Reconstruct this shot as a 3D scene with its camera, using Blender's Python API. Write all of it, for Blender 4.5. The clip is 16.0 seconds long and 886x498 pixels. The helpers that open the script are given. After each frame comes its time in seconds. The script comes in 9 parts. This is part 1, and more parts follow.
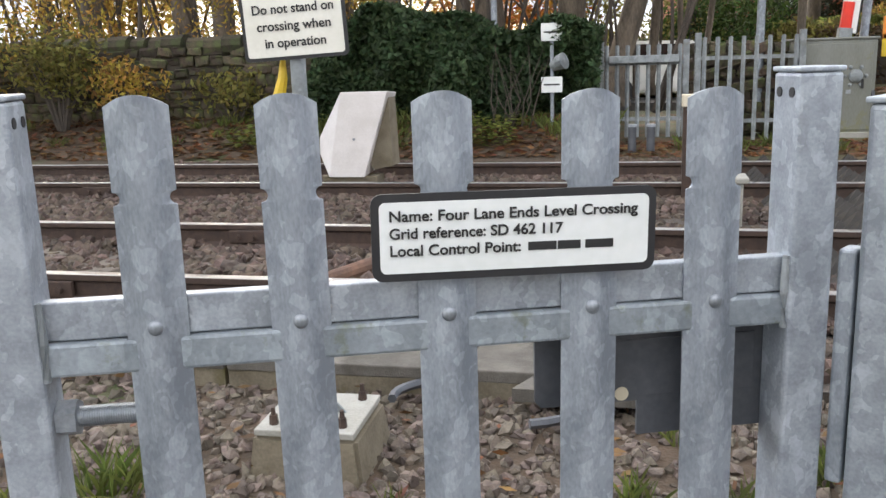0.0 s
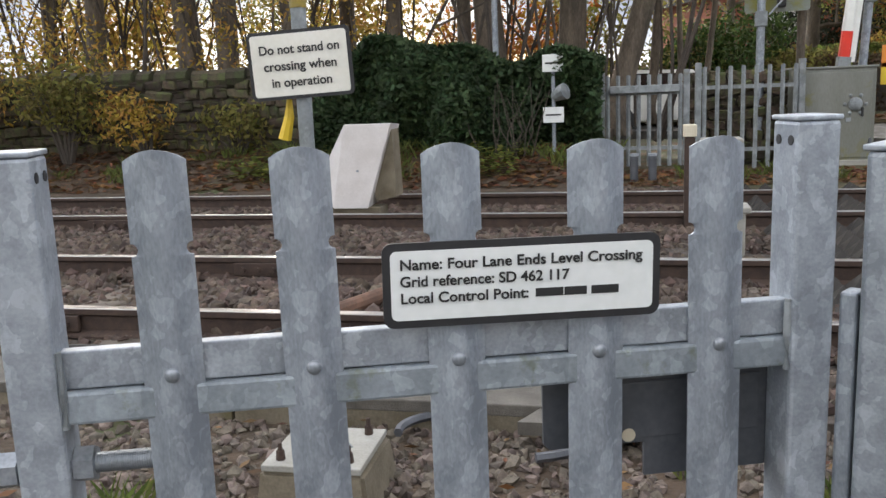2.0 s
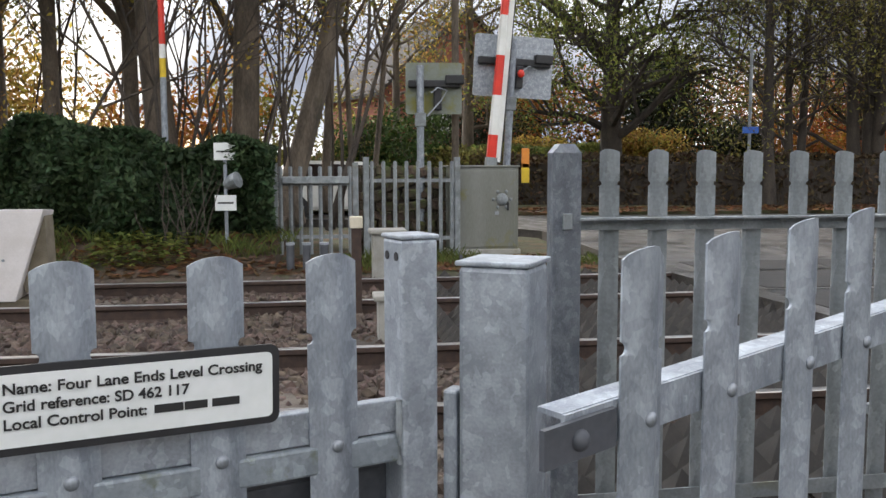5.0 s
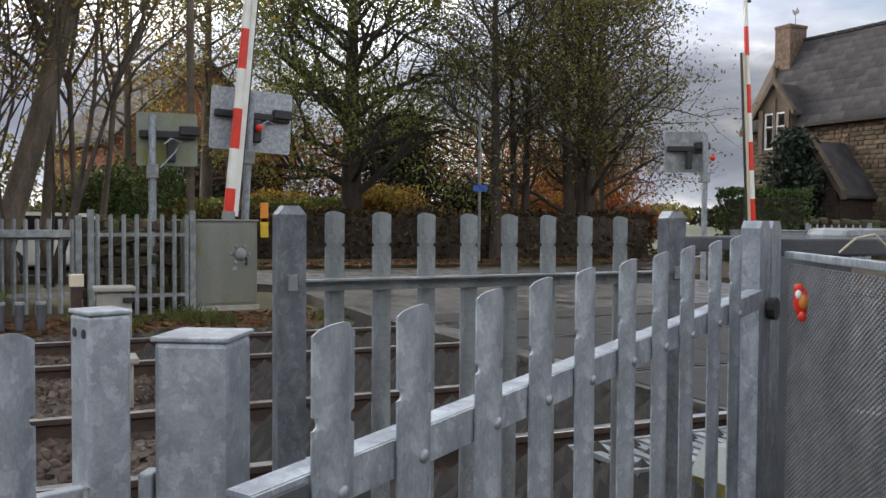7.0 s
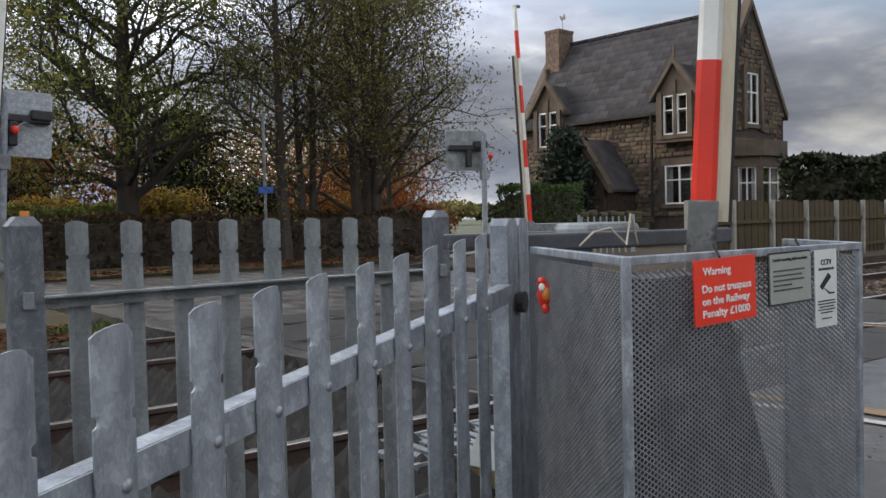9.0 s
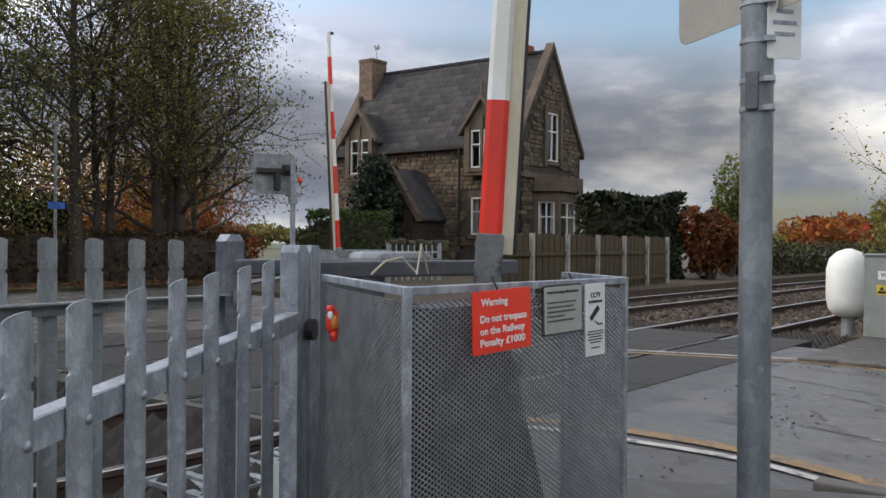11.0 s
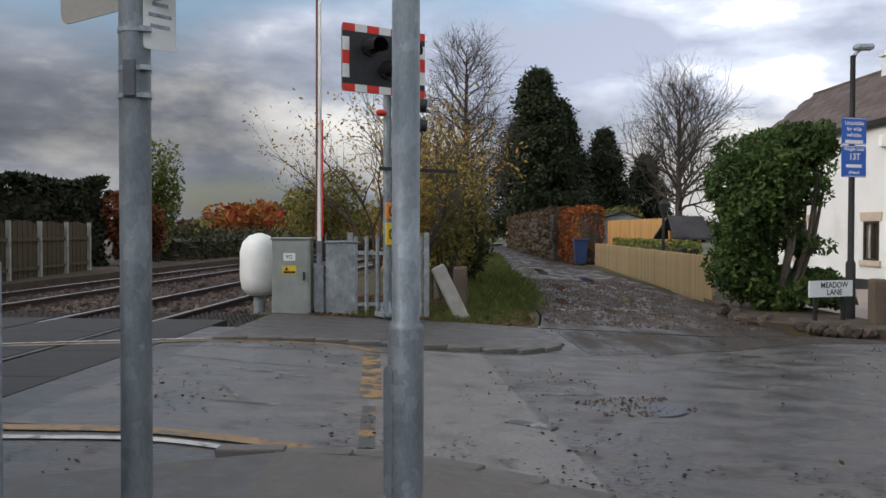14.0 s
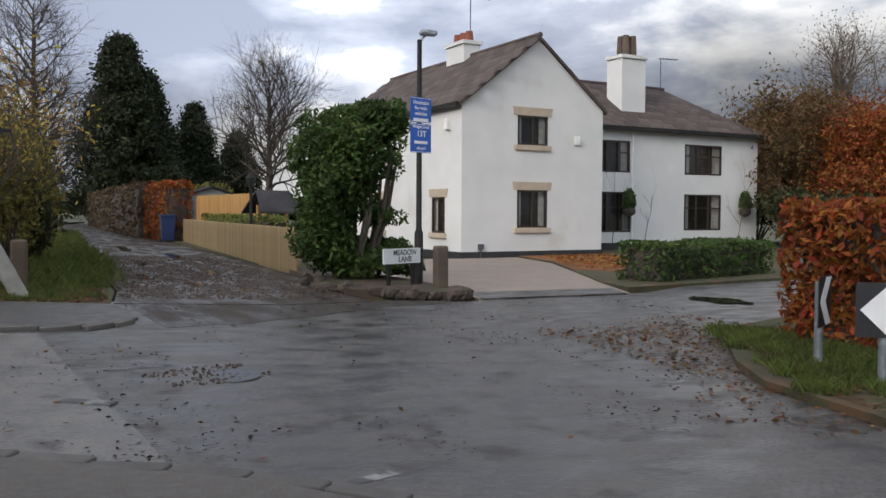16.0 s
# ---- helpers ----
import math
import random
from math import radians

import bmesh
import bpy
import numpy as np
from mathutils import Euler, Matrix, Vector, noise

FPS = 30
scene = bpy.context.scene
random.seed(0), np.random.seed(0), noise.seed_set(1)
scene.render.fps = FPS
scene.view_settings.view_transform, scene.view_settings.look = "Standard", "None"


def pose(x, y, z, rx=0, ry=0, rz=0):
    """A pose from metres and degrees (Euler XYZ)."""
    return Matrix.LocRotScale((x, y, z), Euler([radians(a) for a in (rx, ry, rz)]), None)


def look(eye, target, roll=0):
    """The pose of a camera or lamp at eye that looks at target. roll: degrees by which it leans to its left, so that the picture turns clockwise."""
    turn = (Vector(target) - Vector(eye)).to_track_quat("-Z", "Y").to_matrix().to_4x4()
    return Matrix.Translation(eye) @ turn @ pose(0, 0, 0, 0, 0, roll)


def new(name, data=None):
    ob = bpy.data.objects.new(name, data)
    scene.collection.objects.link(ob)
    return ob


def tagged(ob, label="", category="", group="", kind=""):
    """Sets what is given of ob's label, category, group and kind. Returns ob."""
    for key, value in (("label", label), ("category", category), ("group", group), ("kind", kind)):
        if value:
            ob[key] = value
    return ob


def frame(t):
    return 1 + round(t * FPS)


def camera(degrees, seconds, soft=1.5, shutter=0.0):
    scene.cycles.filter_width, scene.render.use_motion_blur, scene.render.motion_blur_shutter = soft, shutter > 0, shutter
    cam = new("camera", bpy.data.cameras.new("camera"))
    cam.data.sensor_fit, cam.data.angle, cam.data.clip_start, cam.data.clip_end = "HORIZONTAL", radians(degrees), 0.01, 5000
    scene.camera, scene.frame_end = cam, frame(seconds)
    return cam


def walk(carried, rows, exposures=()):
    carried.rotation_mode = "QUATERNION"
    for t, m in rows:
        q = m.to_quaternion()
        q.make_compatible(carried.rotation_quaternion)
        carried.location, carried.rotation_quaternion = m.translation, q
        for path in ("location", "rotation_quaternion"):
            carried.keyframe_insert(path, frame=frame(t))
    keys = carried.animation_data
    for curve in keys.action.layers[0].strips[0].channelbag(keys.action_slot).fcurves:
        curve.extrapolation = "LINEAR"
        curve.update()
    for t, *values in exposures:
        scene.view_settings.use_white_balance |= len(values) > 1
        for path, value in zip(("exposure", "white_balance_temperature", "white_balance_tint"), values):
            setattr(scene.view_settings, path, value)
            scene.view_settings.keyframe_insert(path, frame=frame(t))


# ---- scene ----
cam = camera(54.1, 16.0)
PATH = [
    (0, (0.213, 0.346, 1.087), (-0.233, 2.248, 0.656), -1.9),
    (0.5, (0.213, 0.341, 1.094), (-0.236, 2.243, 0.67), -2.0),
    (1, (0.213, 0.331, 1.099), (-0.239, 2.238, 0.699), -2.2),
    (1.5, (0.211, 0.326, 1.106), (-0.242, 2.235, 0.719), -2.2),
    (2, (0.211, 0.326, 1.113), (-0.242, 2.239, 0.746), -2.3),
    (2.5, (0.216, 0.326, 1.119), (-0.23, 2.25, 0.805), -2.4),
    (3, (0.228, 0.32, 1.126), (-0.193, 2.252, 0.825), -2.1),
    (3.5, (0.237, 0.304, 1.133), (-0.004, 2.273, 0.876), -1.2),
    (4, (0.251, 0.293, 1.14), (0.219, 2.282, 0.931), -0.7),
    (4.5, (0.268, 0.288, 1.146), (0.395, 2.274, 0.944), -0.5),
    (7, (0.334, 0.258, 1.179), (1.17, 2.073, 1.114), 0.4),
    (7.5, (0.35, 0.261, 1.182), (1.311, 2.014, 1.122), 0.2),
    (8, (0.368, 0.258, 1.185), (1.437, 1.948, 1.126), 0.2),
    (8.2, (0.38, 0.255, 1.188), (1.493, 1.914, 1.123), -0.5),
    (10.5, (0.49, 0.173, 1.187), (1.932, 1.558, 1.168), 0.7),
    (11, (0.463, 0.182, 1.193), (2.013, 1.445, 1.18), 0.4),
    (11.5, (0.446, 0.193, 1.194), (2.104, 1.31, 1.181), 0.5),
    (12, (0.433, 0.204, 1.192), (2.202, 1.136, 1.178), 0.3),
    (12.5, (0.438, 0.214, 1.191), (2.29, 0.969, 1.171), -0.3),
    (13, (0.453, 0.199, 1.193), (2.371, 0.762, 1.149), -0.4),
    (13.5, (0.48, 0.142, 1.196), (2.453, 0.466, 1.157), -0.2),
    (14, (0.428, 0.035, 1.185), (2.425, 0.13, 1.145), 0.1),
    (14.5, (0.393, -0.008, 1.193), (2.377, -0.251, 1.148), 0.2),
    (15, (0.434, -0.07, 1.14), (2.376, -0.547, 1.09), 0.3),
    (15.5, (0.553, -0.116, 1.079), (2.453, -0.736, 0.999), 0.2),
    (16, (0.63, -0.174, 1.046), (2.46, -0.974, 0.961), 0.3),
]
EXPOSURES = [(0.0, 1.21, 7250, 10), (1.0, 1.11, 7200, 10), (1.6, 0.93, 7200, 10), (2.5, 0.82, 7200, 10), (4.5, 0.80, 7200, 10), (7.0, 0.40, 7150, 10), (8.0, 0.18, 7050, 10), (10.5, 0.12, 7000, 10), (13.0, -0.16, 6900, 10), (14.5, -0.36, 6800, 10), (16.0, -0.38, 6700, 10)]
walk(cam, [(t, look(eye, target, roll)) for t, eye, target, roll in PATH], EXPOSURES)

# ---- world, sun, light ----
world = bpy.data.worlds.new("world")
scene.world = world
world.use_nodes = True
SUN_EL, SUN_AZ = 26.0, -28.0          # degrees; azimuth from +y towards +x


def build_world():
    nt = world.node_tree
    nt.nodes.clear()
    N, L = nt.nodes.new, nt.links.new
    out, bg = N("ShaderNodeOutputWorld"), N("ShaderNodeBackground")
    sky = N("ShaderNodeTexSky")
    sky.sky_type, sky.sun_disc = "NISHITA", False
    sky.sun_elevation, sky.sun_rotation = radians(SUN_EL), radians(SUN_AZ)
    tc, mp = N("ShaderNodeTexCoord"), N("ShaderNodeMapping")
    mp.inputs["Scale"].default_value = (1.0, 1.0, 2.6)
    big, small = N("ShaderNodeTexNoise"), N("ShaderNodeTexNoise")
    big.inputs["Scale"].default_value, big.inputs["Detail"].default_value = 2.6, 9
    big.inputs["Roughness"].default_value = 0.55
    big.inputs["Distortion"].default_value = 0.12
    small.inputs["Scale"].default_value, small.inputs["Detail"].default_value = 1.1, 5
    cloud, cover = N("ShaderNodeValToRGB"), N("ShaderNodeValToRGB")
    e = cloud.color_ramp.elements
    e[0].position, e[0].color = 0.40, (2.7, 3.1, 4.1, 1)
    e[1].position, e[1].color = 0.64, (12.5, 12.6, 12.7, 1)
    m = cloud.color_ramp.elements.new(0.49)
    m.color = (4.4, 4.9, 6.0, 1)
    m = cloud.color_ramp.elements.new(0.56)
    m.color = (8.6, 8.9, 9.4, 1)
    e = cover.color_ramp.elements
    e[0].position, e[0].color = 0.40, (0, 0, 0, 1)
    e[1].position, e[1].color = 0.47, (1, 1, 1, 1)
    mix = N("ShaderNodeMixRGB")
    L(tc.outputs["Generated"], mp.inputs["Vector"])
    L(mp.outputs[0], big.inputs["Vector"])
    L(mp.outputs[0], small.inputs["Vector"])
    L(big.outputs["Fac"], cloud.inputs[0])
    L(small.outputs["Fac"], cover.inputs[0])
    L(cover.outputs[0], mix.inputs[0])
    L(sky.outputs[0], mix.inputs[1])
    L(cloud.outputs[0], mix.inputs[2])
    # an overcast dome is brighter overhead, and towards the hidden sun
    sep, lift = N("ShaderNodeSeparateXYZ"), N("ShaderNodeMapRange")
    L(tc.outputs["Generated"], sep.inputs[0])
    # a slate-grey bank of cloud above a pale horizon, breaking up towards the east
    bank = N("ShaderNodeValToRGB")
    e = bank.color_ramp.elements
    e[0].position, e[0].color = 0.0, (0.95, 0.95, 0.95, 1)
    e[1].position, e[1].color = 0.42, (3.0, 3.0, 3.0, 1)
    for p, k in ((1.0, 1.5), (0.05, 0.85), (0.10, 0.50), (0.16, 0.70), (0.24, 2.2)):
        bank.color_ramp.elements.new(p).color = (k, k, k, 1)
    L(sep.outputs["Z"], bank.inputs[0])
    brk, open_ = N("ShaderNodeVectorMath"), N("ShaderNodeMapRange")
    brk.operation = "DOT_PRODUCT"
    brk.inputs[1].default_value = (0.978, -0.21, 0.0)
    L(tc.outputs["Generated"], brk.inputs[0])
    open_.inputs[1].default_value, open_.inputs[2].default_value = 0.86, 0.98
    L(brk.outputs["Value"], open_.inputs[0])
    low, both = N("ShaderNodeMapRange"), N("ShaderNodeMath")
    low.inputs[1].default_value, low.inputs[2].default_value = 0.07, 0.17
    L(sep.outputs["Z"], low.inputs[0])
    both.operation = "MULTIPLY"
    L(open_.outputs[0], both.inputs[0])
    L(low.outputs[0], both.inputs[1])
    L(both.outputs[0], lift.inputs[0])
    L(bank.outputs[0], lift.inputs[3])
    lift.inputs[4].default_value = 3.0
    dot, glow = N("ShaderNodeVectorMath"), N("ShaderNodeMapRange")
    dot.operation = "DOT_PRODUCT"
    dot.inputs[1].default_value = (math.sin(radians(SUN_AZ)) * 0.9, math.cos(radians(SUN_AZ)) * 0.9, 0.4)
    L(tc.outputs["Generated"], dot.inputs[0])
    glow.inputs[1].default_value, glow.inputs[2].default_value = 0.25, 1.0
    glow.inputs[3].default_value, glow.inputs[4].default_value = 1.0, 2.3
    L(dot.outputs["Value"], glow.inputs[0])
    mu, sc = N("ShaderNodeMath"), N("ShaderNodeVectorMath")
    mu.operation, sc.operation = "MULTIPLY", "SCALE"
    L(lift.outputs[0], mu.inputs[0])
    L(glow.outputs[0], mu.inputs[1])
    L(mix.outputs[0], sc.inputs[0])
    L(mu.outputs[0], sc.inputs["Scale"])
    L(sc.outputs[0], bg.inputs[0])
    bg.inputs[1].default_value = 0.080
    L(bg.outputs[0], out.inputs[0])


build_world()
sun = new("sun", bpy.data.lights.new("sun", "SUN"))
sun.data.energy, sun.data.angle, sun.data.color = 1.4, radians(20), (1.0, 0.95, 0.88)
_az, _el = radians(SUN_AZ), radians(SUN_EL)
sun.matrix_world = look((60 * math.sin(_az) * math.cos(_el), 60 * math.cos(_az) * math.cos(_el), 60 * math.sin(_el)), (0, 0, 0))


# ---- materials ----
def mat(name, c1, c2=None, scale=8.0, rough=0.7, metal=0.0, bump=0.2, fine=60.0, stain=None, stain_scale=1.2,
        stain_at=0.58, island=0.0, rnd=0.0, stretch=(1, 1, 1), spangle=0.0, spec=0.5, rough2=None, bscale=1.0, bfine=False):
    """Two colours mixed by noise at two scales, an optional stain colour, random tint by object or island."""
    m = bpy.data.materials.new(name)
    m.use_nodes = True
    nt = m.node_tree
    b = nt.nodes["Principled BSDF"]
    N, L = nt.nodes.new, nt.links.new
    c2 = c2 or tuple(v * 0.8 for v in c1)
    tc, mp = N("ShaderNodeTexCoord"), N("ShaderNodeMapping")
    mp.inputs["Scale"].default_value = stretch
    L(tc.outputs["Object"], mp.inputs["Vector"])
    n1, n2 = N("ShaderNodeTexNoise"), N("ShaderNodeTexNoise")
    n1.inputs["Scale"].default_value, n1.inputs["Detail"].default_value = scale, 6
    n2.inputs["Scale"].default_value, n2.inputs["Detail"].default_value = fine, 4
    L(mp.outputs[0], n1.inputs["Vector"])
    L(mp.outputs[0], n2.inputs["Vector"])
    mr = N("ShaderNodeMapRange")
    mr.inputs[1].default_value, mr.inputs[2].default_value = 0.34, 0.66
    ad = N("ShaderNodeMath")
    ad.operation = "MULTIPLY_ADD"
    L(n2.outputs["Fac"], ad.inputs[0])
    ad.inputs[1].default_value = 0.45
    L(n1.outputs["Fac"], ad.inputs[2])
    sb = N("ShaderNodeMath")
    sb.operation = "SUBTRACT"
    L(ad.outputs[0], sb.inputs[0])
    sb.inputs[1].default_value = 0.22
    L(sb.outputs[0], mr.inputs[0])
    mx = N("ShaderNodeMixRGB")
    mx.inputs[1].default_value, mx.inputs[2].default_value = (*c1, 1), (*c2, 1)
    L(mr.outputs[0], mx.inputs[0])
    col = mx.outputs[0]
    if spangle:
        vo, wn = N("ShaderNodeTexVoronoi"), N("ShaderNodeTexNoise")
        wn.inputs["Scale"].default_value = 40
        L(tc.outputs["Object"], wn.inputs["Vector"])
        ws = N("ShaderNodeMixRGB")
        ws.inputs[0].default_value = 0.035
        L(tc.outputs["Object"], ws.inputs[1])
        L(wn.outputs["Color"], ws.inputs[2])
        vo.inputs["Scale"].default_value = spangle
        wm = N("ShaderNodeMapping")
        wm.inputs["Scale"].default_value = (1, 1, 0.6)
        L(ws.outputs[0], wm.inputs["Vector"])
        L(wm.outputs[0], vo.inputs["Vector"])
        sp, r = N("ShaderNodeSeparateColor"), N("ShaderNodeValToRGB")
        L(vo.outputs["Color"], sp.inputs[0])
        r.color_ramp.elements[0].position, r.color_ramp.elements[0].color = 0.50, (0.94, 0.945, 0.95, 1)
        r.color_ramp.elements[1].position, r.color_ramp.elements[1].color = 1.0, (1.26, 1.26, 1.255, 1)
        L(sp.outputs[0], r.inputs[0])
        mm = N("ShaderNodeMixRGB")
        mm.blend_type, mm.inputs[0].default_value = "MULTIPLY", 1
        L(col, mm.inputs[1])
        L(r.outputs[0], mm.inputs[2])
        col = mm.outputs[0]
    if stain:
        n3, r = N("ShaderNodeTexNoise"), N("ShaderNodeValToRGB")
        n3.inputs["Scale"].default_value, n3.inputs["Detail"].default_value = stain_scale, 8
        n3.inputs["Roughness"].default_value = 0.65
        L(tc.outputs["Object"], n3.inputs["Vector"])
        r.color_ramp.elements[0].position, r.color_ramp.elements[1].position = stain_at, stain_at + 0.12
        L(n3.outputs["Fac"], r.inputs[0])
        ms = N("ShaderNodeMixRGB")
        ms.inputs[2].default_value = (*stain, 1)
        L(r.outputs[0], ms.inputs[0])
        L(col, ms.inputs[1])
        col = ms.outputs[0]
    if rnd or island:
        src = N("ShaderNodeObjectInfo") if rnd else N("ShaderNodeNewGeometry")
        hs, vr, hr = N("ShaderNodeHueSaturation"), N("ShaderNodeMapRange"), N("ShaderNodeMapRange")
        k = rnd or island
        s = src.outputs["Random"] if rnd else src.outputs["Random Per Island"]
        vr.inputs[3].default_value, vr.inputs[4].default_value = 1 - k, 1 + k
        hr.inputs[3].default_value, hr.inputs[4].default_value = 0.5 - k * 0.06, 0.5 + k * 0.06
        mul = N("ShaderNodeMath")
        mul.operation = "MULTIPLY"
        mul.inputs[1].default_value = 7.31
        fr = N("ShaderNodeMath")
        fr.operation = "FRACT"
        L(s, mul.inputs[0])
        L(mul.outputs[0], fr.inputs[0])
        L(s, vr.inputs[0])
        L(fr.outputs[0], hr.inputs[0])
        L(vr.outputs[0], hs.inputs["Value"])
        L(hr.outputs[0], hs.inputs["Hue"])
        L(col, hs.inputs["Color"])
        col = hs.outputs[0]
    L(col, b.inputs["Base Color"])
    b.inputs["Metallic"].default_value = metal
    b.inputs["Specular IOR Level"].default_value = spec
    if rough2 is not None:
        rr = N("ShaderNodeMapRange")
        rr.inputs[1].default_value, rr.inputs[2].default_value = 0.38, 0.62
        rr.inputs[3].default_value, rr.inputs[4].default_value = rough, rough2
        L(n1.outputs["Fac"], rr.inputs[0])
        L(rr.outputs[0], b.inputs["Roughness"])
    else:
        b.inputs["Roughness"].default_value = rough
    if bump:
        bp = N("ShaderNodeBump")
        bp.inputs["Strength"].default_value, bp.inputs["Distance"].default_value = bump, 0.01 * bscale
        L(n2.outputs["Fac"] if bfine else ad.outputs[0], bp.inputs["Height"])
        L(bp.outputs[0], b.inputs["Normal"])
    return m


GALV = mat("galvanised_steel", (0.335, 0.365, 0.40), (0.195, 0.215, 0.245), 22, 0.48, 0.3, 0.06, 300, (0.20, 0.215, 0.225), 9, 0.62, stretch=(1, 1, 0.45), spangle=88, rnd=0.06)
GALV_SHINY = mat("galvanised_flat", (0.37, 0.40, 0.435), (0.24, 0.262, 0.29), 18, 0.45, 0.3, 0.06, 240, (0.23, 0.245, 0.255), 8, 0.63, spangle=75, rnd=0.05)
GALV_MOSS = mat("galvanised_rail", (0.30, 0.335, 0.365), (0.20, 0.225, 0.245), 14, 0.55, 0.3, 0.08, 180, (0.13, 0.145, 0.06), 13, 0.56, spangle=60)
GALV_OLD = mat("weathered_galvanised", (0.27, 0.29, 0.30), (0.17, 0.185, 0.19), 6, 0.6, 0.3, 0.1, 90, (0.16, 0.15, 0.09), 2.2, 0.6, spangle=20, rnd=0.1)
GALV_POLE = mat("galvanised_tube", (0.235, 0.26, 0.275), (0.15, 0.17, 0.185), 9, 0.5, 0.4, 0.06, 120, stretch=(1, 1, 0.4), spangle=28)
PLATE = mat("dull_steel_plate", (0.11, 0.115, 0.13), (0.075, 0.08, 0.09), 8, 0.55, 0.4, 0.06, 100)
BOLT = mat("bolt_steel", (0.33, 0.35, 0.38), (0.2, 0.22, 0.24), 30, 0.45, 0.5, 0.1, 200)
BLACK = mat("black_plastic", (0.013, 0.013, 0.015), (0.02, 0.02, 0.022), 20, 0.5, 0, 0.05, 120)
TEXT = mat("black_lettering", (0.012, 0.012, 0.012), (0.018, 0.018, 0.018), 20, 0.6, 0, 0)
WHITE_SIGN = mat("white_sign", (0.74, 0.75, 0.74), (0.66, 0.68, 0.66), 6, 0.4, 0, 0.0, 80, (0.36, 0.38, 0.14), 9, 0.69)
CREAM_SIGN = mat("cream_sign", (0.74, 0.72, 0.66), (0.66, 0.64, 0.57), 5, 0.4, 0, 0.0, 80)
WHITE_PAINT = mat("white_paint", (0.78, 0.78, 0.75), (0.68, 0.68, 0.64), 5, 0.45, 0, 0.04, 60, (0.45, 0.42, 0.33), 3, 0.66)
WHITE_TEXT = mat("white_lettering", (0.8, 0.8, 0.8), (0.75, 0.75, 0.75), 5, 0.5, 0, 0)
RED = mat("red_paint", (0.74, 0.036, 0.018), (0.60, 0.030, 0.016), 6, 0.38, 0, 0.03, 70)
RED_SIGN = mat("red_sign", (0.86, 0.050, 0.022), (0.78, 0.042, 0.02), 4, 0.4, 0, 0, 60)
CREAM_WOOD = mat("cream_skirt", (0.62, 0.56, 0.44), (0.48, 0.42, 0.31), 9, 0.6, 0, 0.1, 90, (0.12, 0.10, 0.07), 5, 0.66, stretch=(1, 1, 0.2))
YELLOW = mat("yellow_plastic", (0.72, 0.50, 0.03), (0.6, 0.4, 0.03), 8, 0.5, 0, 0.03)
ORANGE = mat("orange_plastic", (0.7, 0.24, 0.03), (0.6, 0.2, 0.03), 8, 0.5, 0, 0.03)
BLUE_SIGN = mat("blue_sign", (0.02, 0.12, 0.48), (0.02, 0.10, 0.40), 6, 0.4, 0, 0)
BLUE_BIN = mat("blue_bin", (0.012, 0.032, 0.10), (0.010, 0.026, 0.08), 6, 0.5, 0, 0)
GREY_CAB = mat("grey_cabinet", (0.27, 0.29, 0.27), (0.21, 0.23, 0.21), 4, 0.5, 0.1, 0.04, 60, (0.16, 0.17, 0.10), 2.0, 0.62)
MOSSY_CAB = mat("mossy_cabinet", (0.20, 0.205, 0.185), (0.15, 0.155, 0.13), 3, 0.65, 0.1, 0.06, 60, (0.16, 0.15, 0.05), 2.2, 0.57, stretch=(1, 1, 0.3))
STEEL_RAIL = mat("rusty_rail", (0.060, 0.036, 0.026), (0.036, 0.022, 0.017), 18, 0.8, 0.0, 0.2, 140)
RAIL_TOP = mat("polished_rail_head", (0.42, 0.42, 0.43), (0.30, 0.28, 0.27), 10, 0.28, 0.85, 0.02, 120, stretch=(0.1, 1, 1))
STONE_BALLAST = mat("ballast_stone", (0.108, 0.076, 0.058), (0.054, 0.039, 0.031), 20, 0.9, 0, 0.3, 150, island=0.42)
GREY_STONE = mat("grey_ballast", (0.145, 0.115, 0.092), (0.078, 0.060, 0.048), 24, 0.9, 0, 0.3, 160, island=0.45)
BALLAST_BED = mat("ballast_bed", (0.085, 0.068, 0.056), (0.045, 0.036, 0.030), 30, 0.95, 0, 0.8, 120)
CONCRETE = mat("weathered_concrete", (0.19, 0.16, 0.115), (0.11, 0.09, 0.06), 6, 0.85, 0, 0.35, 90, (0.10, 0.085, 0.035), 3, 0.55)
CONC_PALE = mat("pale_concrete", (0.34, 0.33, 0.30), (0.25, 0.24, 0.21), 6, 0.85, 0, 0.25, 110, (0.2, 0.19, 0.12), 3, 0.6)
TROUGH = mat("trough_lid_concrete", (0.135, 0.122, 0.105), (0.075, 0.067, 0.057), 8, 0.9, 0, 0.7, 160, (0.05, 0.044, 0.034), 3, 0.57)
SLEEPER = mat("sleeper_concrete", (0.15, 0.125, 0.10), (0.085, 0.068, 0.055), 5, 0.9, 0, 0.3, 80)
RUBBER = mat("dark_rubber_panel", (0.028, 0.023, 0.019), (0.014, 0.012, 0.010), 8, 0.75, 0, 0.25, 90, (0.06, 0.046, 0.034), 4, 0.62)
TARMAC = mat("wet_tarmac", (0.104, 0.094, 0.085), (0.036, 0.033, 0.030), 3.4, 0.62, 0, 0.9, 34, (0.030, 0.024, 0.020), 2.6, 0.53, rough2=0.30, bscale=0.8, stretch=(1, 0.5, 1), bfine=True)
TARMAC_MID = mat("damp_grey_tarmac", (0.142, 0.130, 0.119), (0.060, 0.056, 0.052), 3.2, 0.60, 0, 0.9, 34, (0.042, 0.031, 0.027), 2.6, 0.56, rough2=0.30, bscale=0.8, stretch=(1, 0.5, 1), bfine=True)
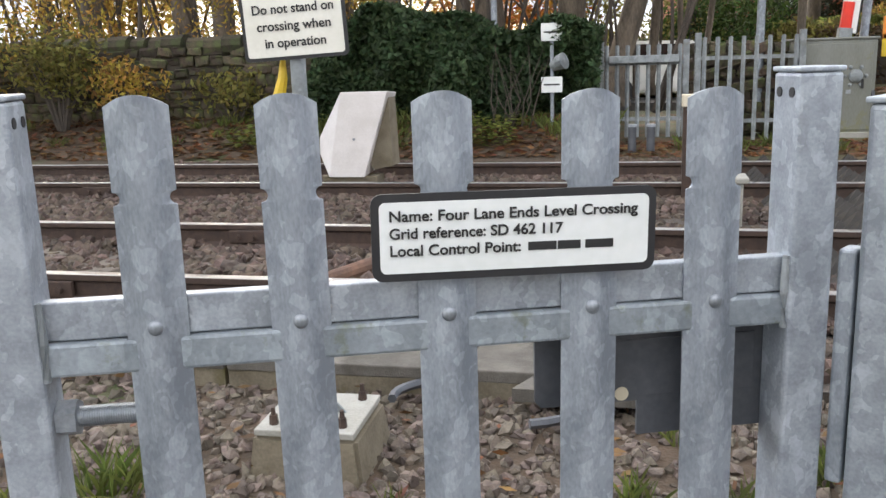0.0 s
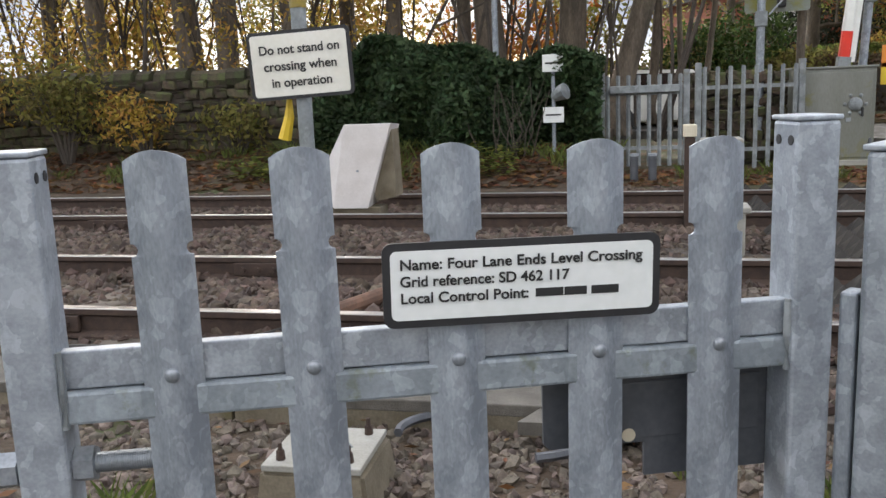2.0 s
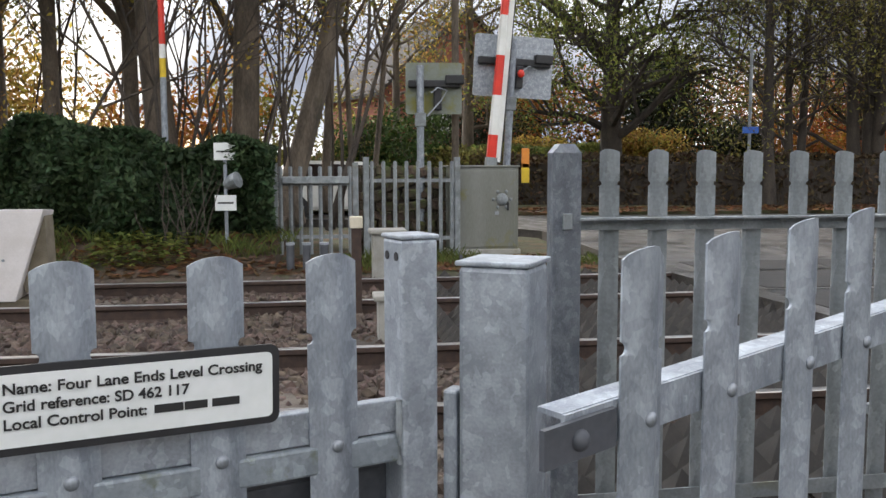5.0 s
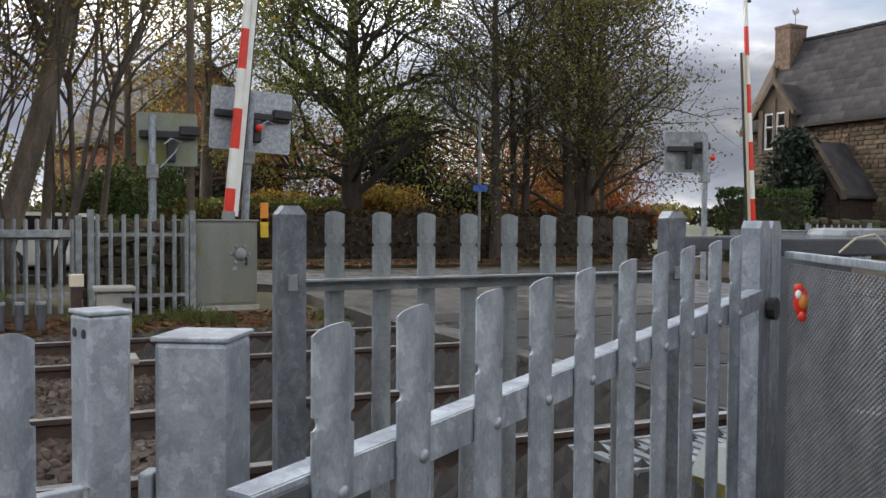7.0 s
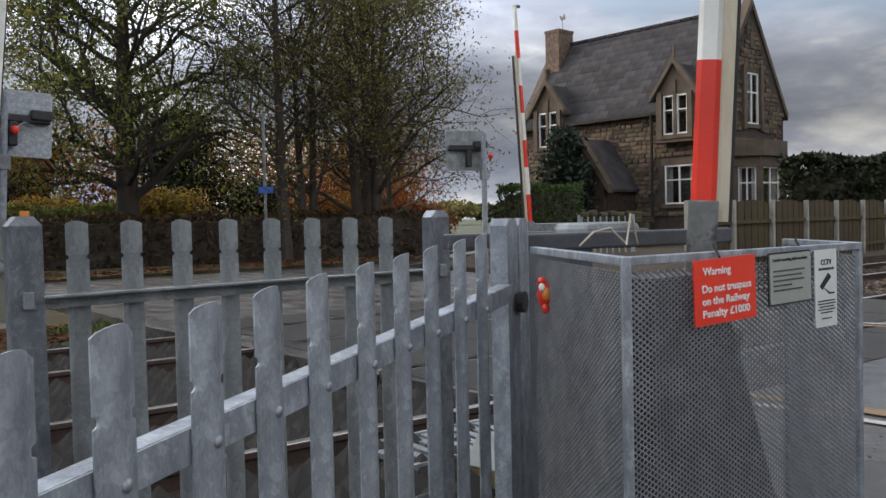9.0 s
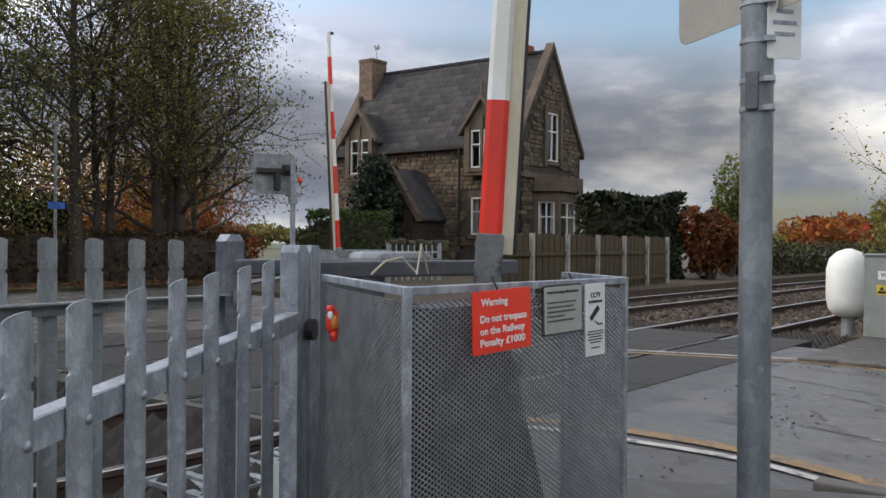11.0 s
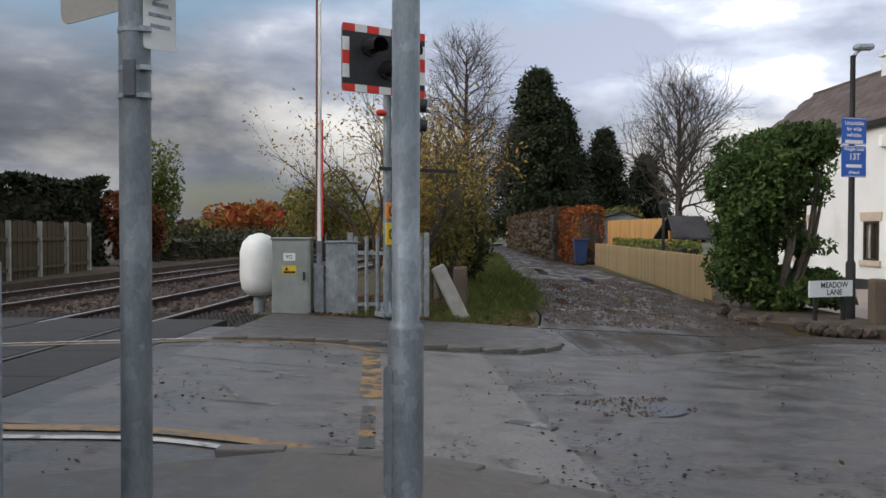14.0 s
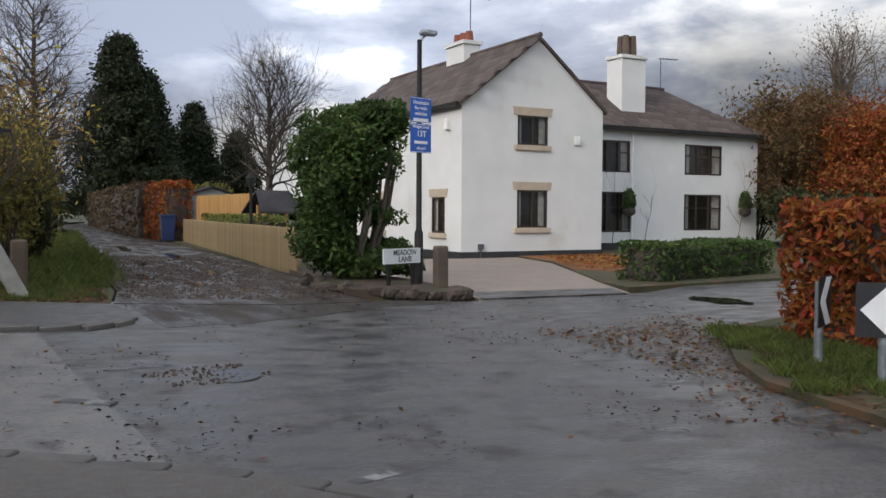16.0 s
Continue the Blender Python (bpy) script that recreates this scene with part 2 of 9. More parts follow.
TARMAC_OLD = mat("old_tarmac", (0.180, 0.165, 0.150), (0.096, 0.088, 0.080), 3.2, 0.62, 0, 0.9, 34, (0.060, 0.046, 0.04), 3.0, 0.58, rough2=0.38, bscale=0.9, bfine=True)
PAVE = mat("pavement_tarmac", (0.078, 0.072, 0.066), (0.045, 0.042, 0.039), 5.0, 0.7, 0, 0.6, 60, (0.07, 0.055, 0.04), 1.5, 0.56, rough2=0.45)
KERB = mat("kerb_concrete", (0.12, 0.108, 0.095), (0.075, 0.068, 0.06), 5, 0.75, 0, 0.25, 120, rnd=0.12)
YLINE = mat("worn_yellow_line", (0.30, 0.175, 0.065), (0.20, 0.125, 0.06), 9, 0.6, 0, 0.1, 60, (0.085, 0.075, 0.06), 10, 0.52)
WLINE = mat("worn_white_line", (0.50, 0.48, 0.44), (0.33, 0.31, 0.29), 9, 0.6, 0, 0.1, 60, (0.09, 0.085, 0.08), 9, 0.54)
WFAINT = mat("scuffed_white_paint", (0.30, 0.29, 0.27), (0.17, 0.165, 0.16), 9, 0.6, 0, 0.1, 60, (0.055, 0.053, 0.05), 8, 0.40)
YFAINT = mat("flaking_yellow_paint", (0.38, 0.20, 0.04), (0.25, 0.14, 0.05), 9, 0.6, 0, 0.1, 60, (0.05, 0.048, 0.046), 5, 0.42)
CEMENT = mat("cement_footway", (0.115, 0.098, 0.080), (0.060, 0.051, 0.043), 12, 0.75, 0, 0.8, 110, (0.07, 0.06, 0.05), 2.5, 0.6, rough2=0.45)
MESH_STEEL = mat("expanded_steel", (0.30, 0.315, 0.335), (0.20, 0.21, 0.225), 14, 0.55, 0.3, 0.0, 120)
SIGN_BEIGE = mat("beige_sign_back", (0.40, 0.375, 0.32), (0.33, 0.31, 0.27), 4, 0.5, 0, 0.02, 60)
DARK_PLATE = mat("dark_machine_plate", (0.058, 0.062, 0.070), (0.036, 0.039, 0.045), 6, 0.6, 0.2, 0.05, 80)
MUD = mat("muddy_track", (0.050, 0.039, 0.030), (0.022, 0.017, 0.013), 2.6, 0.85, 0, 1.0, 14, (0.070, 0.060, 0.051), 1.3, 0.62, rough2=0.36, bscale=8, stretch=(0.35, 1, 1), spec=0.35)
SOIL = mat("leafy_soil", (0.075, 0.048, 0.030), (0.045, 0.032, 0.020), 4, 0.95, 0, 0.6, 60, (0.05, 0.065, 0.02), 1.0, 0.55, bscale=3)
GRASSY = mat("grass_ground", (0.055, 0.062, 0.022), (0.045, 0.038, 0.018), 3, 0.95, 0, 0.6, 70, (0.10, 0.055, 0.025), 1.6, 0.50, bscale=3)
FIELD = mat("far_ground", (0.07, 0.08, 0.035), (0.05, 0.055, 0.03), 0.1, 0.95, 0, 0.2, 5)
STONE = mat("brown_sandstone", (0.120, 0.088, 0.057), (0.058, 0.043, 0.030), 7, 0.9, 0, 0.6, 60, (0.045, 0.038, 0.028), 2.0, 0.6, rnd=0.55, bscale=2)
STONE_DARK = mat("sandstone_mortar", (0.058, 0.047, 0.037), (0.038, 0.031, 0.025), 5, 0.95, 0, 0.4, 60)
STONE_TRIM = mat("dressed_sandstone", (0.112, 0.082, 0.057), (0.066, 0.049, 0.035), 2, 0.85, 0, 0.2, 50, (0.08, 0.07, 0.045), 1.6, 0.6)
WALL_STONE = mat("mossy_field_stone", (0.070, 0.052, 0.034), (0.028, 0.022, 0.016), 5, 0.95, 0, 0.9, 40, (0.065, 0.072, 0.026), 3.5, 0.50, rnd=0.45, bscale=2)
SLATE = mat("grey_slate", (0.056, 0.052, 0.054), (0.028, 0.027, 0.029), 1.4, 0.9, 0, 0.2, 60, (0.055, 0.052, 0.036), 0.8, 0.62, rnd=0.30, spec=0.2)
SLATE_BR = mat("brown_slate", (0.105, 0.080, 0.071), (0.062, 0.049, 0.045), 1.5, 0.88, 0, 0.2, 40, (0.045, 0.038, 0.034), 0.9, 0.6, rnd=0.28, spec=0.25)
RENDER = mat("white_render", (0.63, 0.63, 0.61), (0.575, 0.575, 0.555), 1.0, 0.85, 0, 0.2, 90, (0.52, 0.51, 0.475), 0.5, 0.6)
PLINTH = mat("black_plinth", (0.018, 0.018, 0.02), (0.03, 0.03, 0.03), 4, 0.6, 0, 0.1)
SANDY = mat("buff_stone_sill", (0.46, 0.38, 0.29), (0.38, 0.31, 0.23), 4, 0.85, 0, 0.1)
DARK_WOOD = mat("dark_window_wood", (0.022, 0.015, 0.012), (0.035, 0.024, 0.018), 6, 0.45, 0, 0.05)
WHITE_WOOD = mat("white_window_wood", (0.72, 0.72, 0.70), (0.62, 0.62, 0.60), 6, 0.5, 0, 0.05)
CURTAIN = mat("pale_curtain", (0.55, 0.53, 0.49), (0.42, 0.40, 0.37), 6, 0.9, 0, 0.1)
# near-black colour that paints the shade of rooms seen through glass
ROOM_SHADE = mat("painted_room_shade", (0.03, 0.028, 0.026), (0.02, 0.018, 0.017), 4, 0.9, 0, 0)
BRICK_RED = mat("red_brick", (0.26, 0.085, 0.05), (0.18, 0.06, 0.04), 6, 0.9, 0, 0.2)
FENCE_WOOD = mat("weathered_fence_board", (0.080, 0.057, 0.024), (0.044, 0.032, 0.014), 5, 0.85, 0, 0.2, 60, (0.10, 0.095, 0.04), 1.5, 0.6, rnd=0.15, stretch=(1, 1, 0.15))
NEW_WOOD = mat("fresh_timber", (0.42, 0.24, 0.08), (0.34, 0.18, 0.06), 5, 0.75, 0, 0.1, 60, rnd=0.12, stretch=(1, 1, 0.15))
PICKET = mat("mossy_picket", (0.30, 0.21, 0.10), (0.20, 0.145, 0.075), 5, 0.85, 0, 0.15, 60, rnd=0.15, stretch=(1, 1, 0.15))
BARK = mat("brown_bark", (0.165, 0.13, 0.098), (0.072, 0.058, 0.045), 5, 0.95, 0, 0.7, 40, (0.075, 0.075, 0.035), 1.2, 0.6, stretch=(1, 1, 0.3), bscale=3)
BARK_DARK = mat("dark_bark", (0.072, 0.058, 0.046), (0.036, 0.029, 0.024), 5, 0.95, 0, 0.7, 40, stretch=(1, 1, 0.3), bscale=3)
TWIG = mat("bare_twigs", (0.085, 0.068, 0.055), (0.05, 0.04, 0.033), 5, 0.95, 0, 0.2, 40)
PAVER = mat("buff_paving", (0.30, 0.235, 0.19), (0.22, 0.17, 0.14), 2, 0.75, 0, 0.2, 60, rough2=0.5)
STREET_BLACK = mat("black_lamp_post", (0.013, 0.013, 0.013), (0.022, 0.021, 0.019), 5, 0.7, 0, 0.05, spec=0.3)
LENS = mat("dark_lamp_lens", (0.02, 0.008, 0.008), (0.015, 0.006, 0.006), 5, 0.15, 0, 0)
CABLE = mat("black_cable", (0.015, 0.014, 0.013), (0.03, 0.027, 0.024), 8, 0.6, 0, 0.05)
DIRTY_YELLOW = mat("dirty_yellow_paint", (0.30, 0.22, 0.04), (0.18, 0.14, 0.05), 5, 0.7, 0, 0.2, 60, (0.05, 0.045, 0.035), 4, 0.5)


def leaf_mat(name, c1, c2, island=0.35, trans=0.35):
    m = mat(name, c1, c2, 2.0, 0.65, 0, 0, 8, island=island, spec=0.22)
    b = m.node_tree.nodes["Principled BSDF"]
    b.inputs["Transmission Weight"].default_value = 0.0
    nt = m.node_tree
    t, mx = nt.nodes.new("ShaderNodeBsdfTranslucent"), nt.nodes.new("ShaderNodeMixShader")
    mx.inputs[0].default_value = trans
    src = b.inputs["Base Color"].links[0].from_socket
    nt.links.new(src, t.inputs[0])
    nt.links.new(b.outputs[0], mx.inputs[1])
    nt.links.new(t.outputs[0], mx.inputs[2])
    nt.links.new(mx.outputs[0], nt.nodes["Material Output"].inputs[0])
    return m


IVY = leaf_mat("ivy_leaf", (0.042, 0.072, 0.030), (0.024, 0.042, 0.018), 0.5, 0.15)
LAUREL = leaf_mat("laurel_leaf", (0.070, 0.112, 0.028), (0.030, 0.054, 0.014), 0.5, 0.25)
AUTUMN = leaf_mat("yellow_autumn_leaf", (0.42, 0.29, 0.065), (0.23, 0.15, 0.04), 0.55, 0.5)
COPPER = leaf_mat("copper_beech_leaf", (0.30, 0.090, 0.022), (0.17, 0.055, 0.018), 0.5, 0.35)
OLIVE = leaf_mat("olive_leaf", (0.21, 0.19, 0.055), (0.125, 0.115, 0.036), 0.5, 0.5)
GREEN = leaf_mat("green_leaf", (0.18, 0.20, 0.05), (0.10, 0.12, 0.034), 0.5, 0.5)
CONIFER = leaf_mat("conifer_needles", (0.027, 0.036, 0.014), (0.015, 0.021, 0.009), 0.35, 0.05)
BROWN_HEDGE = leaf_mat("brown_hedge_leaf", (0.10, 0.065, 0.035), (0.055, 0.04, 0.022), 0.45, 0.25)
DARK_HEDGE = leaf_mat("dark_hedge_leaf", (0.055, 0.060, 0.024), (0.032, 0.034, 0.016), 0.5, 0.2)
GRASS = leaf_mat("grass_blade", (0.115, 0.145, 0.035), (0.080, 0.095, 0.028), 0.45, 0.4)
LITTER = leaf_mat("fallen_leaf", (0.16, 0.075, 0.03), (0.085, 0.045, 0.022), 0.5, 0.15)
RUST_LEAF = leaf_mat("dark_rust_leaf", (0.17, 0.060, 0.022), (0.085, 0.034, 0.014), 0.55, 0.3)
RUSSET = leaf_mat("russet_leaf", (0.17, 0.105, 0.045), (0.10, 0.062, 0.03), 0.5, 0.4)
EDGE_STONE = mat("rough_edging_stone", (0.095, 0.072, 0.054), (0.042, 0.032, 0.025), 5, 0.95, 0, 0.7, 40, rnd=0.35)
LEAF_BED = mat("orange_leaf_carpet", (0.30, 0.11, 0.03), (0.12, 0.05, 0.02), 14, 0.9, 0, 0.8, 60, (0.10, 0.07, 0.03), 3, 0.6, bscale=3)
ORANGE_LEAF = leaf_mat("orange_leaf", (0.34, 0.15, 0.03), (0.22, 0.09, 0.02), 0.5, 0.4)


def glass_mat():
    m = mat("window_glass", (0.80, 0.82, 0.83), (0.76, 0.78, 0.79), 1, 0.03, 0, 0)
    m.node_tree.nodes["Principled BSDF"].inputs["Transmission Weight"].default_value = 1.0
    return m


GLASS = glass_mat()


# ---- building blocks ----
def rotz(a):
    return Matrix.Rotation(radians(a), 4, "Z")


def T(x, y, z):
    return Matrix.Translation((x, y, z))


def box(bm, cx, cy, cz, sx, sy, sz, m=None, bev=0.0):
    k = Matrix.Translation((cx, cy, cz)) @ Matrix.Diagonal((sx, sy, sz, 1))
    if m is not None:
        k = m @ k
    vs = bmesh.ops.create_cube(bm, size=1, matrix=k)["verts"]
    if bev:
        es = list({e for v in vs for e in v.link_edges})
        bmesh.ops.bevel(bm, geom=es, offset=bev, segments=2, profile=0.5, affect="EDGES")
    return bm


def cyl(bm, p, q, r1, r2=None, n=12):
    p, q = Vector(p), Vector(q)
    d = q - p
    k = Matrix.Translation((p + q) / 2) @ d.to_track_quat("Z", "Y").to_matrix().to_4x4()
    bmesh.ops.create_cone(bm, cap_ends=True, segments=n, radius1=r1, radius2=r1 if r2 is None else r2, depth=d.length, matrix=k)
    return bm


def ball(bm, c, r, sx=1, sy=1, sz=1, n=10):
    bmesh.ops.create_uvsphere(bm, u_segments=n, v_segments=max(6, n // 2 + 2), radius=r, matrix=Matrix.Translation(c) @ Matrix.Diagonal((sx, sy, sz, 1)))
    return bm


def prism(bm, pts, depth, m):
    """A flat outline in the local xz plane, given thickness along local y, then laid by m."""
    a = [bm.verts.new(m @ Vector((x, -depth / 2, z))) for x, z in pts]
    b = [bm.verts.new(m @ Vector((x, depth / 2, z))) for x, z in pts]
    n = len(pts)
    bm.faces.new(a)
    bm.faces.new(b[::-1])
    for i in range(n):
        bm.faces.new((a[(i + 1) % n], a[i], b[i], b[(i + 1) % n]))
    return bm


def rounded(w, h, r, n=5):
    pts = []
    for cx, cz, a0 in ((w / 2 - r, h / 2 - r, 0), (-w / 2 + r, h / 2 - r, 90), (-w / 2 + r, -h / 2 + r, 180), (w / 2 - r, -h / 2 + r, 270)):
        for i in range(n + 1):
            a = radians(a0 + 90 * i / n)
            pts.append((cx + r * math.cos(a), cz + r * math.sin(a)))
    return pts


def tube(bm, pts, r, n=8):
    pts = [Vector(p) for p in pts]
    rings = []
    for i, p in enumerate(pts):
        d = (pts[min(i + 1, len(pts) - 1)] - pts[max(i - 1, 0)]).normalized()
        q = d.to_track_quat("Z", "Y")
        rr = r[i] if isinstance(r, (list, tuple)) else r
        rings.append([bm.verts.new(p + q @ Vector((rr * math.cos(2 * math.pi * k / n), rr * math.sin(2 * math.pi * k / n), 0))) for k in range(n)])
    for a, b in zip(rings, rings[1:]):
        for k in range(n):
            bm.faces.new((a[k], a[(k + 1) % n], b[(k + 1) % n], b[k]))
    bm.faces.new(rings[0][::-1])
    bm.faces.new(rings[-1])
    return bm


def mesh_of(bm, name, material, smooth=False):
    bmesh.ops.recalc_face_normals(bm, faces=bm.faces)
    me = bpy.data.meshes.new(name)
    bm.to_mesh(me)
    bm.free()
    me.materials.append(material)
    if smooth:
        me.shade_smooth()
        me.set_sharp_from_angle(angle=radians(40))
    return me


def part(name, bm, material, parent=None, label="", smooth=False):
    ob = new(name, mesh_of(bm, name, material, smooth))
    if parent is not None:
        ob.parent = parent
    return tagged(ob, label)


def raw(name, verts, faces, material, parent=None, label="", smooth=False):
    me = bpy.data.meshes.new(name)
    me.from_pydata([tuple(v) for v in verts], [], [tuple(f) for f in faces])
    me.materials.append(material)
    if smooth:
        me.shade_smooth()
    ob = new(name, me)
    if parent is not None:
        ob.parent = parent
    return tagged(ob, label)


def thing(name, label, category, group="", kind="", m=None):
    ob = new(name)
    ob.empty_display_size = 0.1
    if m is not None:
        ob.matrix_basis = m
    return tagged(ob, label, category, group, kind)


def lettering(name, body, size, m, material, parent, width=None):
    cu = bpy.data.curves.new(name, "FONT")
    cu.body, cu.size, cu.extrude, cu.offset = body, size, 0.0006, size * 0.018
    cu.materials.append(material)
    ob = new(name, cu)
    bpy.context.view_layer.update()
    dg = bpy.context.evaluated_depsgraph_get()
    me = bpy.data.meshes.new_from_object(ob.evaluated_get(dg))
    bpy.data.objects.remove(ob)
    xs = [v.co.x for v in me.vertices]
    k = width / (max(xs) - min(xs)) if width else 1.0
    me.transform(Matrix.Diagonal((k, 1, 1, 1)))
    o2 = new(name, me)
    o2.parent = parent
    o2.matrix_basis = m @ Matrix.Rotation(radians(90), 4, "X")
    return o2


def ground_z(x, y):
    """Height of the land: level with the rails at the crossing, falling away to the south."""
    if y >= 3.0:
        z = 0.0
    elif y > -3.0:
        z = -0.27 * (3.0 - y) / 6.0
    else:
        z = -0.27
    return z


def slab(name, poly, h, material, label, drop=0.12, cuts=(3.0, 0.0, -3.0), category="", lift=None):
    """A flat piece of the setting over an outline in plan, laid on the land."""
    bm = bmesh.new()
    vs = [bm.verts.new((x, y, 0)) for x, y in poly]
    f = bm.faces.new(vs)
    for c in cuts:
        bmesh.ops.bisect_plane(bm, geom=bm.verts[:] + bm.edges[:] + bm.faces[:], plane_co=(0, c, 0), plane_no=(0, 1, 0))
    bmesh.ops.triangulate(bm, faces=bm.faces)
    top = bm.faces[:]
    ret = bmesh.ops.extrude_face_region(bm, geom=top)
    low = [g for g in ret["geom"] if isinstance(g, bmesh.types.BMVert)]
    lows = set(low)
    for v in bm.verts:
        z = (lift or ground_z)(v.co.x, v.co.y) + h
        v.co.z = z - drop if v in lows else z
    ob = part(name, bm, material)
    return tagged(ob, label, category or "ground", kind="structure")


def leaves(rng, n, centre, radii, size, shell=0.45, flat=False):
    """Leaf blades scattered through an ellipsoid, denser towards its surface: arrays of verts and faces."""
    d = rng.normal(size=(n, 3))
    d /= np.linalg.norm(d, axis=1)[:, None]
    r = shell + (1 - shell) * rng.random(n) ** 0.5
    c = np.array(centre) + d * r[:, None] * np.array(radii)
    return blades(rng, c, size, flat)


def blades(rng, c, size, flat=False):
    n = len(c)
    u = rng.normal(size=(n, 3))
    if flat:
        u[:, 2] *= 0.1
    u /= np.linalg.norm(u, axis=1)[:, None]
    w = rng.normal(size=(n, 3))
    if flat:
        w[:, 2] *= 0.1
    w -= (w * u).sum(1)[:, None] * u
    w /= np.linalg.norm(w, axis=1)[:, None] + 1e-9
    s = size * (0.6 + 0.8 * rng.random(n))[:, None]
    v = np.stack([c - u * s, c + w * s * 0.42, c + u * s, c - w * s * 0.42], 1).reshape(-1, 3)
    f = np.arange(4 * n).reshape(-1, 4)
    return v, f


def fill_faces(name, vs, fs, material, parent=None, label=""):
    off, allv, allf = 0, [], []
    for v, f in zip(vs, fs):
        allv.append(v)
        allf.append(f + off)
        off += len(v)
    v, f = np.concatenate(allv), np.concatenate(allf)
    me = bpy.data.meshes.new(name)
    me.vertices.add(len(v))
    me.vertices.foreach_set("co", v.astype(np.float32).ravel())
    k = f.shape[1]
    me.loops.add(f.size)
    me.loops.foreach_set("vertex_index", f.astype(np.int32).ravel())
    me.polygons.add(len(f))
    me.polygons.foreach_set("loop_start", np.arange(0, f.size, k, dtype=np.int32))
    me.update(calc_edges=True)
    me.shade_flat()
    me.materials.append(material)
    ob = new(name, me)
    if parent is not None:
        ob.parent = parent
    return tagged(ob, label)


def grow(rng, bm, p, d, length, r, depth, tips, droop=0.0, kids=3, bend=0.18, spread=0.7, n=6):
    """A limb with its side branches."""
    steps = 4 if depth > 0 else 3
    pts, rs = [Vector(p)], [r]
    d = Vector(d).normalized()
    for i in range(steps):
        d = (d + Vector(rng.normal(0, bend, 3)) + Vector((0, 0, 0.05 - droop))).normalized()
        pts.append(pts[-1] + d * (length / steps))
        rs.append(r * (1 - 0.62 * (i + 1) / steps))
    tube(bm, pts, rs, n if depth > 1 else (5 if depth == 1 else 3))
    if depth == 0:
        tips.append(pts[-1])
        tips.append(pts[-2])
        return
    for i in range(kids + (1 if depth > 1 else 0)):
        k = 1.4 + (steps - 1.4) * (i + rng.random()) / (kids + 1)
        a = int(k)
        q = pts[a].lerp(pts[min(a + 1, steps)], k - a)
        side = Vector(rng.normal(0, 1, 3))
        side -= side.dot(d) * d
        side.normalize()
        nd = (d * (1 - spread * 0.6) + side * spread + Vector((0, 0, 0.15))).normalized()
        grow(rng, bm, q, nd, length * (0.55 + 0.25 * rng.random()), rs[a] * 0.62, depth - 1, tips, droop, kids, bend * 1.15, spread, n)
    tips.append(pts[-1])


def tree(name, x, y, h, r, leaf, label, seed, trunk_h=0.3, depth=3, kids=3, per_tip=14, leaf_size=0.12, clump=0.5, bark=None, z=None,
         lean=(0, 0), spread=0.75, group="trees", bend=0.16):
    rng = np.random.default_rng(seed)
    z = ground_z(x, y) - 0.05 if z is None else z
    t = thing(name, label, "tree", group)
    t.matrix_basis = T(x, y, z)
    bm = bmesh.new()
    tips = []
    top = Vector((lean[0] * h * trunk_h, lean[1] * h * trunk_h, h * trunk_h))
    tube(bm, [(0, 0, 0), (0, 0, 0.12 * h * trunk_h), top * 0.6, top], [r * 1.35, r, r * 0.9, r * 0.82], 9)
    part("trunk", bm, bark or BARK, t, smooth=True)
    for i in range(kids + 1):
        bm = bmesh.new()
        a = 2 * math.pi * (i + rng.random() * 0.6) / (kids + 1)
        up = 1.1 if i else 2.4
        d = Vector((math.cos(a) * spread + lean[0], math.sin(a) * spread + lean[1], up))
        q = top * (0.8 + 0.2 * rng.random()) if i else top
        grow(rng, bm, q, d, h * (1 - trunk_h) * (0.42 if i else 0.55), r * (0.6 if i else 0.75), depth - 1, tips, 0.0, kids, bend, spread, 7)
        tagged(part("limb", bm, bark or BARK, t, smooth=True), kind="stuff")
    if leaf is not None and per_tip:
        c = np.array([tuple(p) for p in tips])
        c = np.repeat(c, per_tip, 0) + rng.normal(0, clump, (len(c) * per_tip, 3))
        c = c[c[:, 2] > h * 0.12]
        v, f = blades(rng, c, leaf_size)
        fill_faces("crown", [v], [f], leaf, t)
    return t


